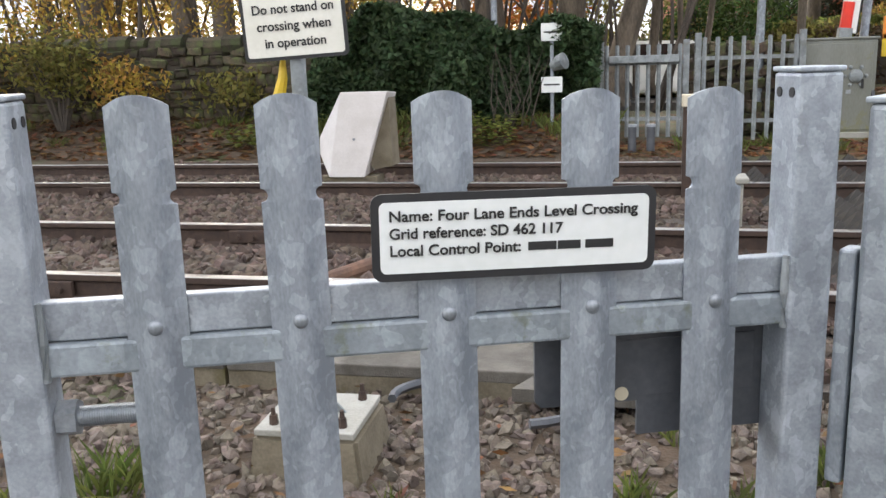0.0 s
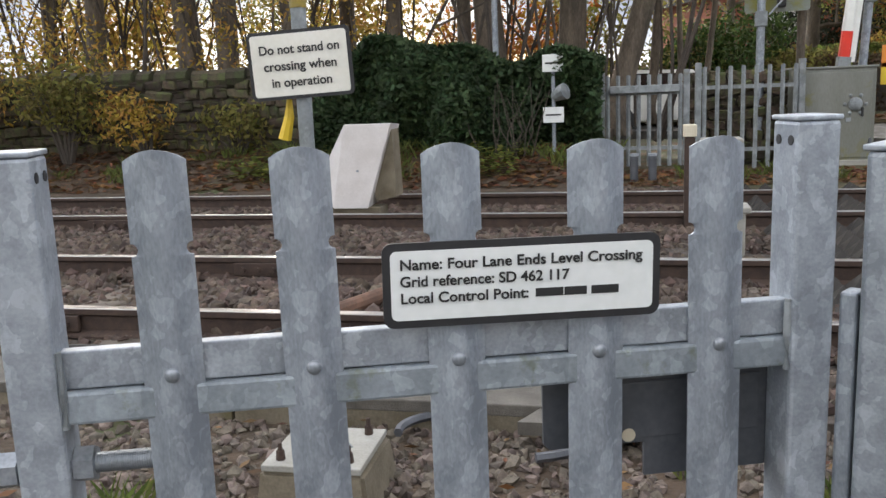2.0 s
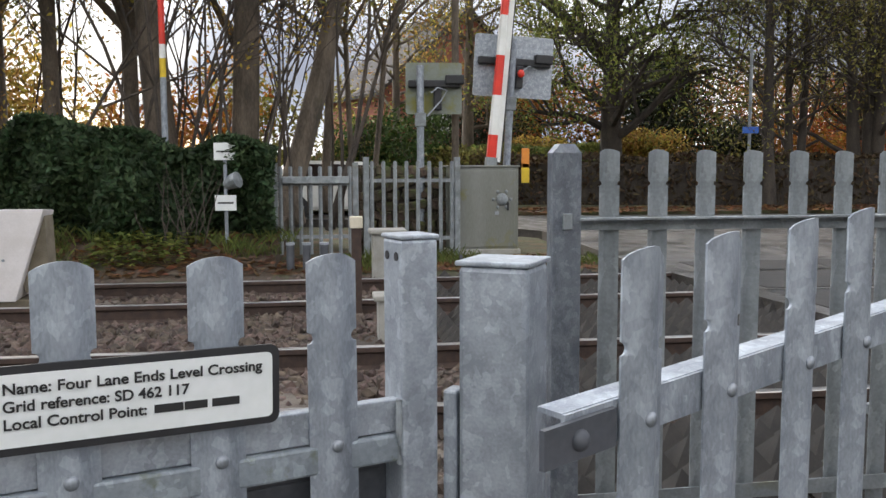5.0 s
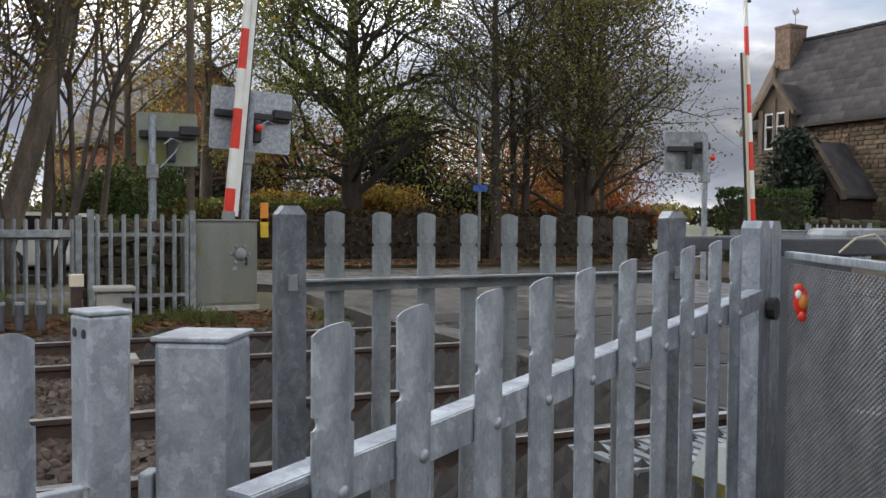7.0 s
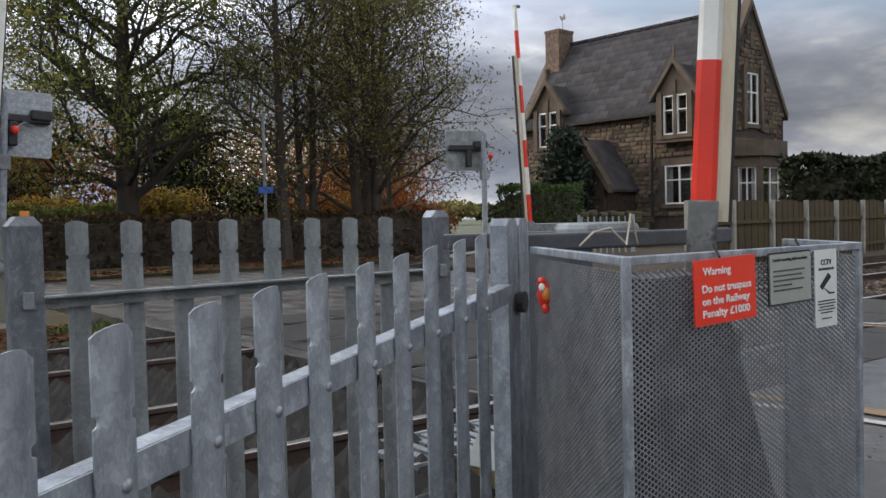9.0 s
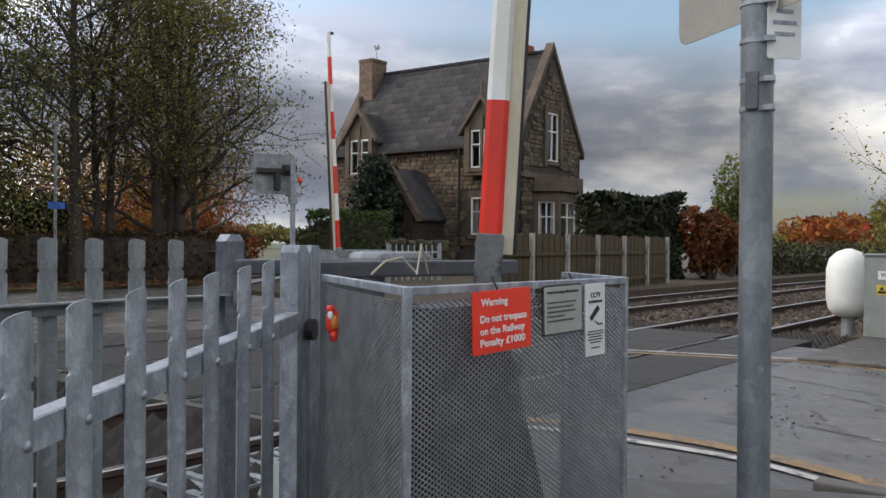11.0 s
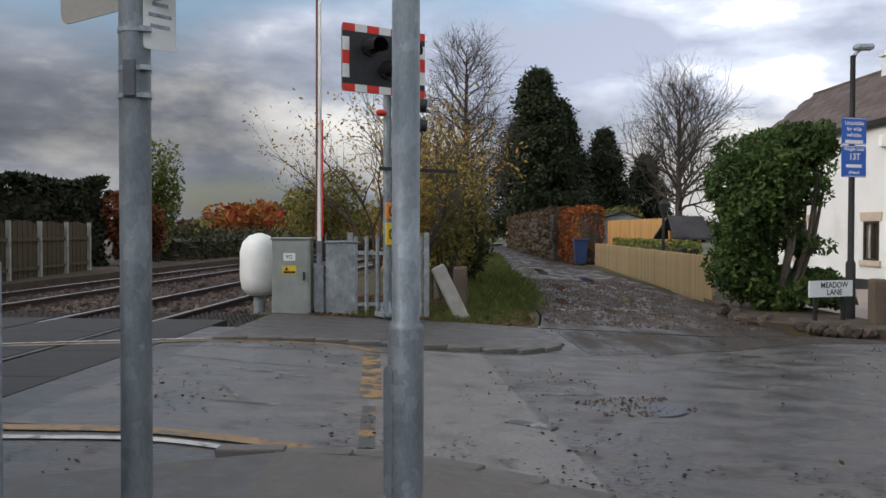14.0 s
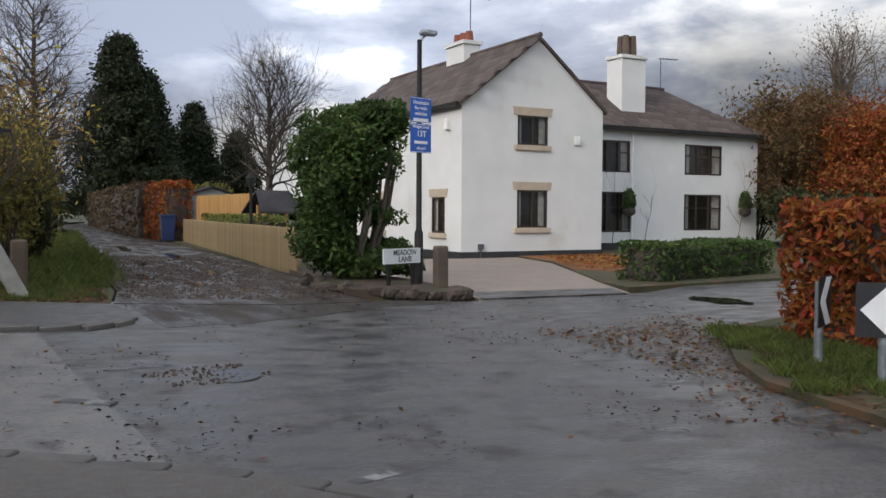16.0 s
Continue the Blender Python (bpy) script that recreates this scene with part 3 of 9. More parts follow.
def crown_tree(name, x, y, h, spread, r, leaf, label, seed, base=0.2, limbs=26, per_tip=14, size=0.05, clump=0.2, bark=None, z=None, mid=0.55, rise=0.5, kids=4, group="trees", stems=1):
    """A tree with a leader, limbs all the way up it, fine twigs, and leaves held close to the twigs."""
    rng = np.random.default_rng(seed)
    t = thing(name, label, "tree", group, m=T(x, y, ground_z(x, y) - 0.05 if z is None else z))
    tips = []
    bark = bark or BARK_DARK
    for s in range(stems):
        off = Vector((0, 0, 0)) if s == 0 else Vector(rng.normal(0, 0.28, 3)) * Vector((1, 1, 0))
        drift = Vector((rng.normal(0, 0.05), rng.normal(0, 0.05), 0)) + off * 0.35
        hs = h * (1 if s == 0 else 0.75 + 0.2 * rng.random())
        pts, rs = [], []
        for k in range(10):
            u = k / 9
            pts.append(off + drift * hs * 0.35 * u + Vector((0.10 * math.sin(3 * u + seed + s), 0.10 * math.cos(2.3 * u + seed), 0)) * r * 3 * u + Vector((0, 0, hs * u)))
            rs.append(r * (1.3 if k == 0 else 1.0 - 0.9 * u) / (1 if stems == 1 else 1.5))
        bm = bmesh.new()
        tube(bm, pts, rs, 9)
        part("trunk", bm, bark, t, smooth=True)
        m = limbs // stems
        for i in range(m):
            u = base + (0.97 - base) * (i + rng.random()) / m
            k = min(8, int(u * 9))
            q = pts[k].lerp(pts[k + 1], u * 9 - k)
            a = i * 2.399 + rng.normal(0, 0.4) + s
            e = (u - mid) / (1.02 - mid if u > mid else mid - base + 0.22)
            ln = spread * max(0.22, math.sqrt(max(0.0, 1 - e * e))) * (0.75 + 0.4 * rng.random())
            bm = bmesh.new()
            grow(rng, bm, q, (math.cos(a), math.sin(a), rise * (0.6 + 0.9 * u)), ln * 0.66, max(0.03, rs[k] * 0.42), 2, tips, 0.0, kids, 0.15, 0.72, 6)
            tagged(part("limb", bm, bark, t, smooth=True), kind="stuff")
    if leaf is not None and per_tip:
        c = np.array([tuple(p) for p in tips])
        keep = 0.25 + 1.5 * rng.random(len(c))
        c = np.repeat(c, np.maximum(1, (per_tip * keep).astype(int)), 0)
        c = c + rng.normal(0, clump, c.shape)
        v, f = blades(rng, c, size)
        fill_faces("crown", [v], [f], leaf, t)
    return t


def bush(name, x, y, z, rx, ry, rz, leaf, label, seed, n=2500, size=0.05, lumps=9, category="bush", group="bushes", shell=0.5):
    """A bush of many overlapping leafy clumps on a few stems."""
    rng = np.random.default_rng(seed)
    t = thing(name, label, category, group)
    t.matrix_basis = T(x, y, z)
    vs, fs = [], []
    for i in range(lumps):
        a, k = rng.random() * 6.283, rng.random() ** 0.5
        c = (math.cos(a) * k * rx * 0.62, math.sin(a) * k * ry * 0.62, rz * (0.55 + rng.random() * 0.95))
        q = 0.38 + 0.25 * rng.random()
        v, f = leaves(rng, n // lumps, c, (rx * q, ry * q, rz * q * 0.95), size, shell)
        v[:, 2] = np.maximum(v[:, 2], 0.01)
        vs.append(v)
        fs.append(f)
        bm = bmesh.new()
        tube(bm, [(0.1 * c[0], 0.1 * c[1], -0.05), (c[0] * 0.5, c[1] * 0.5, c[2] * 0.5), c], [0.03 + 0.01 * rz, 0.02, 0.006], 5)
        part("stem", bm, BARK_DARK, t)
    fill_faces("foliage", vs, fs, leaf, t)
    return t


def hedge(name, p, q, thick, h, leaf, label, seed, z=None, n=6000, size=0.04, wob=0.06, core=None, category="hedge"):
    """A clipped hedge between two points: a twiggy core with leaves standing out of every face."""
    rng = np.random.default_rng(seed)
    p, q = Vector((*p, 0)), Vector((*q, 0))
    z = ground_z(p.x, p.y) - 0.03 if z is None else z
    d = q - p
    ln = d.length
    t = thing(name, label, category, "hedges")
    t.matrix_basis = T(p.x, p.y, z) @ Matrix.Rotation(math.atan2(d.y, d.x), 4, "Z")
    u = rng.random((n, 3))
    c = np.stack([u[:, 0] * ln, (u[:, 1] - 0.5) * thick, u[:, 2] * h], 1)
    side = rng.integers(0, 4, n)
    jit = np.abs(rng.normal(0, wob, n))
    c[:, 1] = np.where(side == 0, -thick / 2 + jit - wob, np.where(side == 1, thick / 2 - jit + wob, c[:, 1]))
    c[:, 2] = np.where(side == 2, h - jit + wob * 0.6, c[:, 2])
    lump = 0.5 * np.sin(c[:, 0] * 3.1 + seed) + 0.5 * np.sin(c[:, 0] * 7.7 + c[:, 2] * 4)
    c[:, 1] += wob * 0.8 * lump * np.sign(c[:, 1])
    c[:, 2] += wob * 0.6 * np.sin(c[:, 0] * 2.3 + seed) * (c[:, 2] > h * 0.7)
    ends = rng.random(n) < max(0.04, thick / (ln + thick) * 0.4)
    c[:, 0] = np.where(ends, np.where(rng.random(n) < 0.5, jit - wob, ln - jit + wob), c[:, 0])
    c[:, 1] = np.where(ends, (u[:, 1] - 0.5) * thick, c[:, 1])
    v, f = blades(rng, c, size)
    v[:, 2] = np.maximum(v[:, 2], 0.005)
    fill_faces("foliage", [v], [f], leaf, t)
    bm = bmesh.new()
    box(bm, ln / 2, 0, h * 0.46, ln - 0.30, thick - 2.4 * wob, h * 0.92 - wob)
    bmesh.ops.subdivide_edges(bm, edges=bm.edges, cuts=6)
    for vt in bm.verts:
        vt.co += Vector(rng.normal(0, wob * 0.3, 3))
    part("twig_core", bm, core or BARK_DARK, t)
    return t


# ---- the land, the road and the tracks ----
def make_ground():
    xs = [-900, -300, -120, -60, -30, -14, -8, -4, 0, 2, 4, 8, 12, 14, 20, 30, 45, 70, 120, 300, 900]
    ys = [-900, -300, -120, -60, -30, -15, -8, -3, 0, 3, 6, 9, 11, 14, 20, 30, 45, 70, 120, 300, 900]
    vs = [(x, y, ground_z(x, y) - 0.30) for y in ys for x in xs]
    n = len(xs)
    fs = [(j * n + i, j * n + i + 1, (j + 1) * n + i + 1, (j + 1) * n + i) for j in range(len(ys) - 1) for i in range(n - 1)]
    return tagged(raw("ground", vs, fs, FIELD), "rough green land reaching to the horizon", "ground", kind="structure")


make_ground()
ROAD = [(4.3, 2.9), (4.5, 0.2), (3.6, -1.1), (1.6, -2.3), (-6, -5), (-6, -9), (2, -7.5), (5.0, -5.6), (7.2, -7.0), (8.4, -8.8), (9.2, -12), (9.7, -30), (15.5, -30),
        (15.2, -14), (12.4, -9), (12.2, -5.4), (13.0, -3.9), (13.0, -0.6), (11.3, -0.2), (11.0, 3.0), (12.0, 10.3), (13.2, 18.0), (22, 24.5), (22, 28.5), (12, 21.5), (6, 22.5), (-10, 27), (-10, 23), (2.5, 19), (4.2, 15.5), (4.0, 10.3)]
road = slab("road", ROAD, 0.0, TARMAC, "wet dark tarmac road over the level crossing", 0.3, category="road")

# lighter strip of older surfacing on the near half of the junction
slab("road_patch", [(5.12, 0.74), (7.2, 0.93), (9.2, 1.19), (9.7, 0.75), (9.72, 0.05), (9.44, 0.03), (7.62, -0.21), (6.55, -0.36), (5.6, -0.53), (4.5, -0.66), (4.6, -0.2), (5.0, 0.3)], 0.005, TARMAC_OLD, "paler worn strip of tarmac surfacing", 0.05, category="road")
slab("road_patch_crossing", [(5.62, 3.0), (9.64, 3.0), (9.82, 2.52), (9.95, 1.85), (9.5, 1.22), (9.2, 1.19), (7.2, 0.93), (5.3, 0.74), (5.48, 1.28), (5.65, 2.08)], 0.006, TARMAC_MID, "worn grey tarmac approach to the crossing", 0.05, category="road")

# the unmade lane
slab("muddy_lane", [(12.6, -0.75), (14.5, -0.9), (38, -0.6), (90, 0.5), (90, -3.0), (40, -4.1), (18.5, -4.5), (14.2, -4.2), (12.6, -4.3)], 0.012, MUD, "muddy potholed lane with wet ruts", 0.3, category="road")
slab("lane_mud", [(12.8, -0.9), (10.7, -1.08), (10.1, -1.15), (10.3, -1.6), (10.5, -2.1), (11.0, -2.7), (11.2, -3.1), (11.7, -3.7), (11.9, -4.3), (12.0, -5.3), (12.3, -5.4), (12.7, -4.6), (12.8, -3.0)], 0.004, MUD, "mud dragged from the lane over the road", 0.05, category="mud")
# pavements and verges
slab("pavement", [(-3, 0.6), (0.5, 1.0), (1.9, 1.2), (4.1, 2.6), (5.05, 1.18), (5.05, 0.4), (4.84, -0.08), (4.6, -0.45), (4.3, -0.93), (3.6, -1.6), (0, -3.1), (-3, -3.6)], 0.07, PAVE, "worn tarmac footway beside the road", 0.3, category="pavement")
slab("cement_footway", [(5.06, 1.16), (5.06, 0.4), (4.85, -0.08), (4.61, -0.45), (4.31, -0.93), (3.6, -1.58), (2.4, -2.06), (2.2, -0.6), (3.2, 1.02), (4.4, 1.13)], 0.075, CEMENT, "pale cement footway at the corner of the road", 0.04, category="pavement")
slab("pavement_far", [(9.85, 3.0), (10.05, 2.2), (10.08, 1.4), (10.03, 0.5), (10.03, -0.15), (10.3, -0.58), (10.8, -0.92), (12.3, -0.75), (12.6, 0.6), (12.45, 3.0)], 0.035, PAVE, "tarmac footway with a dropped kerb", 0.3, category="pavement")
slab("verge_east", [(12.45, 3.2), (12.6, 0.6), (12.4, -0.7), (14.3, -0.85), (38, -0.5), (90, 0.6), (90, 3.2)], 0.02, GRASSY, "weedy grass verge with fallen leaves", 0.3, category="verge")
slab("verge_corner", [(13.0, -5.2), (12.5, -5.75), (13.2, -6.0), (15.2, -5.9), (18.6, -5.6), (18.6, -4.5), (15, -4.3), (13.6, -4.3)], 0.10, SOIL, "bare soil bed edged with rough stones", 0.3, category="verge")
slab("drive", [(12.35, -5.9), (12.3, -8.6), (14.2, -9.3), (15.6, -9.9), (19.8, -11.6), (22.8, -12.2), (22.6, -10.2), (24, -6), (18.6, -5.7), (13.5, -6.0)], 0.02, PAVER, "buff block-paved front drive", 0.3, category="drive")
slab("drive_threshold", [(12.28, -5.95), (12.25, -8.5), (13.1, -8.8), (13.3, -6.1)], 0.027, TARMAC, "dark tarmac strip at the mouth of the drive", 0.05, category="drive")
slab("front_garden", [(14.2, -9.3), (12.9, -9.0), (13.5, -12), (15.4, -30), (40, -30), (40, -14), (23, -15.6), (22.9, -12.3), (19.9, -11.7), (15.7, -9.95)], 0.05, GRASSY, "lawn and beds in front of the white house", 0.3, category="garden")
slab("leaf_bed", [(17.2, -10.6), (16.2, -11.2), (19, -14.6), (23.0, -15.5), (22.8, -12.3), (20, -11.8)], 0.058, LEAF_BED, "bed covered with orange fallen leaves", 0.05, category="garden")
slab("house_garden", [(18.6, -5.4), (18.6, -4.6), (40, -4.2), (60, -3.8), (60, -14), (28, -14), (24, -6)], 0.03, GRASSY, "garden behind the picket fence", 0.3, category="garden")
slab("verge_west", [(3.0, -5.2), (4.2, -4.78), (5.0, -4.9), (5.6, -5.0), (6.4, -5.45), (8.1, -6.8), (8.7, -8.4), (9.5, -12), (9.9, -30), (-8, -30), (-6, -9)], 0.06, GRASSY, "grass verge below the beech hedge", 0.3, category="verge")


def bank_z(x, y):
    if y < 10.6 or x > -0.3:
        return -0.12
    return -0.12 + 0.45 * min(1.0, (y - 10.6) / 1.9)


slab("cess", [(-30, 0.4), (-30, 3.7), (1.0, 3.7), (4.2, 3.4), (4.2, 2.7), (1.8, 1.2), (0.3, 0.9)], -0.22, SOIL, "stony trackside ground with moss and weeds", 0.3, lift=lambda x, y: 0.0, cuts=())
slab("track_bed", [(-60, 3.6), (4.3, 3.6), (4.3, 10.2), (-60, 10.2)], -0.17, BALLAST_BED, "dark ballast bed under the tracks", 0.2, cuts=())
slab("track_bed_east", [(11.9, 3.2), (90, 3.6), (90, 10.2), (12.2, 10.2)], -0.17, BALLAST_BED, "dark ballast bed under the tracks", 0.2, cuts=())
slab("bank", [(-60, 10.1), (-0.3, 10.1), (-0.3, 19.0), (-60, 30)], 0.0, SOIL, "leaf-strewn bank beyond the tracks", 0.5, lift=lambda x, y: -0.12 + 0.45 * min(1.0, max(0.0, (y - 10.6) / 1.9)), cuts=(10.6, 12.5))
slab("verge_crossing", [(-0.3, 10.1), (3.9, 10.1), (4.1, 15.4), (2.0, 18.5), (-0.3, 19.0)], -0.12, GRASSY, "level weedy ground beside the crossing cabinet", 0.4, cuts=())
slab("verge_north", [(4.5, 20.5), (14, 19.9), (22, 25.0), (24, 60), (-10, 60), (-10, 25.5)], 0.08, GRASSY, "grass verge in front of the far hedge", 0.5)
slab("verge_north_east", [(12.6, 10.2), (90, 10.2), (90, 40), (24, 30), (22.3, 24), (13.6, 17.6)], 0.05, SOIL, "grass verge before the stone house", 0.5)


def strip(name, pts, w, h, material, label, closed=False):
    """A painted line along points in plan."""
    bm = bmesh.new()
    P = [Vector((x, y, 0)) for x, y in pts]
    fine = []
    for a, b in zip(P, P[1:]):
        k = max(1, int((b - a).length / 0.3))
        fine += [a.lerp(b, i / k) for i in range(k)]
    fine.append(P[-1])
    rows = []
    for i, p in enumerate(fine):
        d = (fine[min(i + 1, len(fine) - 1)] - fine[max(i - 1, 0)]).normalized()
        s = Vector((-d.y, d.x, 0)) * w / 2
        rows.append([bm.verts.new((q.x, q.y, ground_z(q.x, q.y) + h)) for q in (p + s, p - s)])
    for a, b in zip(rows, rows[1:]):
        bm.faces.new((a[0], a[1], b[1], b[0]))
    return tagged(part(name, bm, material), label, "road marking", kind="structure")


def curve_pts(pts, n=8):
    out = []
    P = [pts[0]] + list(pts) + [pts[-1]]
    for i in range(1, len(P) - 2):
        p0, p1, p2, p3 = (Vector((*p, 0)) for p in P[i - 1:i + 3])
        for k in range(n):
            t = k / n
            q = 0.5 * ((2 * p1) + (p2 - p0) * t + (2 * p0 - 5 * p1 + 4 * p2 - p3) * t * t + (3 * p1 - p0 - 3 * p2 + p3) * t ** 3)
            out.append((q.x, q.y))
    out.append(tuple(pts[-1]))
    return out


strip("yellow_line", curve_pts([(5.15, 4.1), (5.40, 3.3), (5.54, 2.73), (5.62, 2.08), (5.50, 1.35), (5.38, 1.0), (5.24, 0.62)]), 0.14, 0.010, YLINE, "worn yellow edge line along the near side of the road")
strip("white_line", curve_pts([(4.95, 4.1), (5.19, 3.2), (5.32, 2.62), (5.42, 2.01), (5.33, 1.5)]), 0.085, 0.010, WLINE, "worn white edge line along the near side of the road")
strip("yellow_line_far", curve_pts([(9.0, 5.2), (9.36, 3.94), (9.66, 2.98), (9.84, 2.2), (9.80, 1.6), (9.45, 1.12)]), 0.11, 0.010, YLINE, "worn yellow edge line on the far side of the road")
strip("white_line_far", curve_pts([(9.2, 5.2), (9.58, 3.94), (9.82, 3.1), (9.93, 2.5)]), 0.08, 0.010, WLINE, "worn white edge line on the far side of the road")
strip("yellow_bar", [(9.35, 1.2), (8.2, 1.05), (7.0, 0.90)], 0.17, 0.010, YFAINT, "broken yellow stop bar across the lane")
strip("yellow_bar_broken", [(6.7, 0.87), (5.5, 0.73)], 0.10, 0.010, YFAINT, "faded end of the yellow stop bar")
for i, (a, b) in enumerate([((5.97, -4.25), (6.10, -4.65)), ((9.69, -5.45), (9.95, -6.34)), ((10.1, -1.35), (10.35, -1.75)), ((4.31, -1.18), (4.50, -1.62)), ((7.55, -0.45), (7.75, -0.95))]):
    strip("lane_dash", [a, b], 0.08, 0.003, WFAINT, "short worn white lane dash")
for (x, y, a, ln, w) in [(8.4, 2.3, 80, 1.5, 0.05), (7.9, 1.9, 70, 0.8, 0.07), (9.3, 2.6, 95, 1.6, 0.05), (7.0, 2.0, 30, 0.5, 0.05), (6.4, -0.3, 60, 0.35, 0.13), (6.6, 1.75, 85, 0.5, 0.05)]:
    dx, dy = ln / 2 * math.cos(radians(a)), ln / 2 * math.sin(radians(a))
    strip("scuffed_marking", [(x - dx, y - dy), (x + dx, y + dy)], w, 0.0085, WFAINT, "scuffed remnant of white road paint")

# crossing deck: panels between and beside the rails
R1, R2, R3, R4 = 4.4, 5.835, 7.83, 9.265
deck = thing("crossing_deck", "dark rubber deck panels between the rails of the crossing", "crossing deck", kind="structure")
pm = None
for (y0, y1) in ((3.45, R1 - 0.06), (R1 + 0.1, R2 - 0.1), (R2 + 0.06, R3 - 0.06), (R3 + 0.1, R4 - 0.1), (R4 + 0.06, 10.2)):
    for i in range(5):
        x0 = 4.25 + i * 1.52
        bm = bmesh.new()
        box(bm, 0, 0, 0, 1.50, y1 - y0, 0.12, bev=0.006)
        o = part("deck_panel", bm, RUBBER, deck)
        o.matrix_basis = T(x0 + 0.76 + 0.05 * (y0 - 4), (y0 + y1) / 2, -0.052)


def rail_line(name, y, x0, x1, curve=0.0):
    """A running rail: foot, web and head, with a bright worn top."""
    t = thing(name, "rusty steel running rail with a bright worn top", "rail", "running rails")
    prof = [(-0.07, -0.16), (0.07, -0.16), (0.07, -0.148), (0.012, -0.125), (0.010, -0.05), (0.035, -0.035), (0.035, -0.004), (-0.035, -0.004), (-0.035, -0.035), (-0.010, -0.05), (-0.012, -0.125), (-0.07, -0.148)]
    bm, bt = bmesh.new(), bmesh.new()
    n = 60
    rings, tops = [], []
    for i in range(n + 1):
        x = x0 + (x1 - x0) * i / n
        yy = y + (curve * (x - 14) ** 2 if x > 14 else 0)
        rings.append([bm.verts.new((x, yy + a, b)) for a, b in prof])
        tops.append([bt.verts.new((x, yy + a, b)) for a, b in ((-0.034, -0.006), (-0.028, 0.0), (0.028, 0.0), (0.034, -0.006))])
    for a, b in zip(rings, rings[1:]):
        for k in range(len(prof)):
            bm.faces.new((a[k], a[(k + 1) % len(prof)], b[(k + 1) % len(prof)], b[k]))
    for a, b in zip(tops, tops[1:]):
        for k in range(3):
            bt.faces.new((a[k], a[k + 1], b[k + 1], b[k]))
    part("rail_body", bm, STEEL_RAIL, t)
    part("rail_head", bt, RAIL_TOP, t, "bright worn running surface")
    return t


CURVE = -0.0011
for y in (R1, R2, R3, R4):
    rail_line("running_rail", y, -45, 90, CURVE)
# sleepers
sl = bmesh.new()
box(sl, 0, 0, 0, 0.26, 2.55, 0.12, bev=0.02)
sme = mesh_of(sl, "sleeper", SLEEPER)
cl = bmesh.new()
tube(cl, [(-0.03, 0.0, 0.06), (0.0, 0.03, 0.075), (0.05, -0.03, 0.085), (0.0, -0.05, 0.075)], 0.009, 5)
cme = mesh_of(cl, "rail_clip", STEEL_RAIL)
for yc in ((R1 + R2) / 2, (R3 + R4) / 2):
    for x in list(np.arange(-22, 1.0, 0.65)) + list(np.arange(12.6, 60, 0.65)):
        s = new("sleeper", sme)
        dy = CURVE * (x - 14) ** 2 if x > 14 else 0
        s.matrix_basis = T(x, yc + dy, -0.21)
        tagged(s, "weathered concrete sleeper half buried in ballast", "sleeper", "sleepers under the tracks")
        if -7 < x < 1:
            for dy in (-0.83, -0.60, 0.60, 0.83):
                c = new("rail_clip", cme)
                c.parent, c.matrix_basis = s, T(0, dy, 0)

# pyramid-topped rubber guards beside the crossing
def guard(x0, x1, y0, y1):
    t = thing("trespass_guard", "dark rubber anti-trespass panel of sharp pyramids", "trespass guard", "trespass guards")
    nx, ny = max(1, round((x1 - x0) / 0.2)), max(1, round((y1 - y0) / 0.2))
    bm = bmesh.new()
    dx, dy = (x1 - x0) / nx, (y1 - y0) / ny
    for i in range(nx):
        for j in range(ny):
            a, b = x0 + i * dx, y0 + j * dy
            q = [bm.verts.new(p) for p in ((a, b, -0.14), (a + dx, b, -0.14), (a + dx, b + dy, -0.14), (a, b + dy, -0.14), (a + dx / 2, b + dy / 2, -0.015))]
            for k in range(4):
                bm.faces.new((q[k], q[(k + 1) % 4], q[4]))
    bmesh.ops.remove_doubles(bm, verts=bm.verts[:], dist=0.001)
    part("pyramid_panel", bm, RUBBER, t)


for (y0, y1) in ((R1 + 0.12, R2 - 0.12), (R2 + 0.12, R3 - 0.12), (R3 + 0.12, R4 - 0.12), (3.3, R1 - 0.12), (R4 + 0.12, 10.1)):
    for i in range(3):
        guard(1.15 + i * 1.03, 2.15 + i * 1.03, y0, y1)
    guard(12.15, 13.3, y0, y1)

# ballast stones
ICO = bmesh.new()
bmesh.ops.create_icosphere(ICO, subdivisions=1, radius=1)
ICO_V = np.array([tuple(v.co) for v in ICO.verts])
ICO_F = np.array([[v.index for v in f.verts] for f in ICO.faces])
ICO.free()


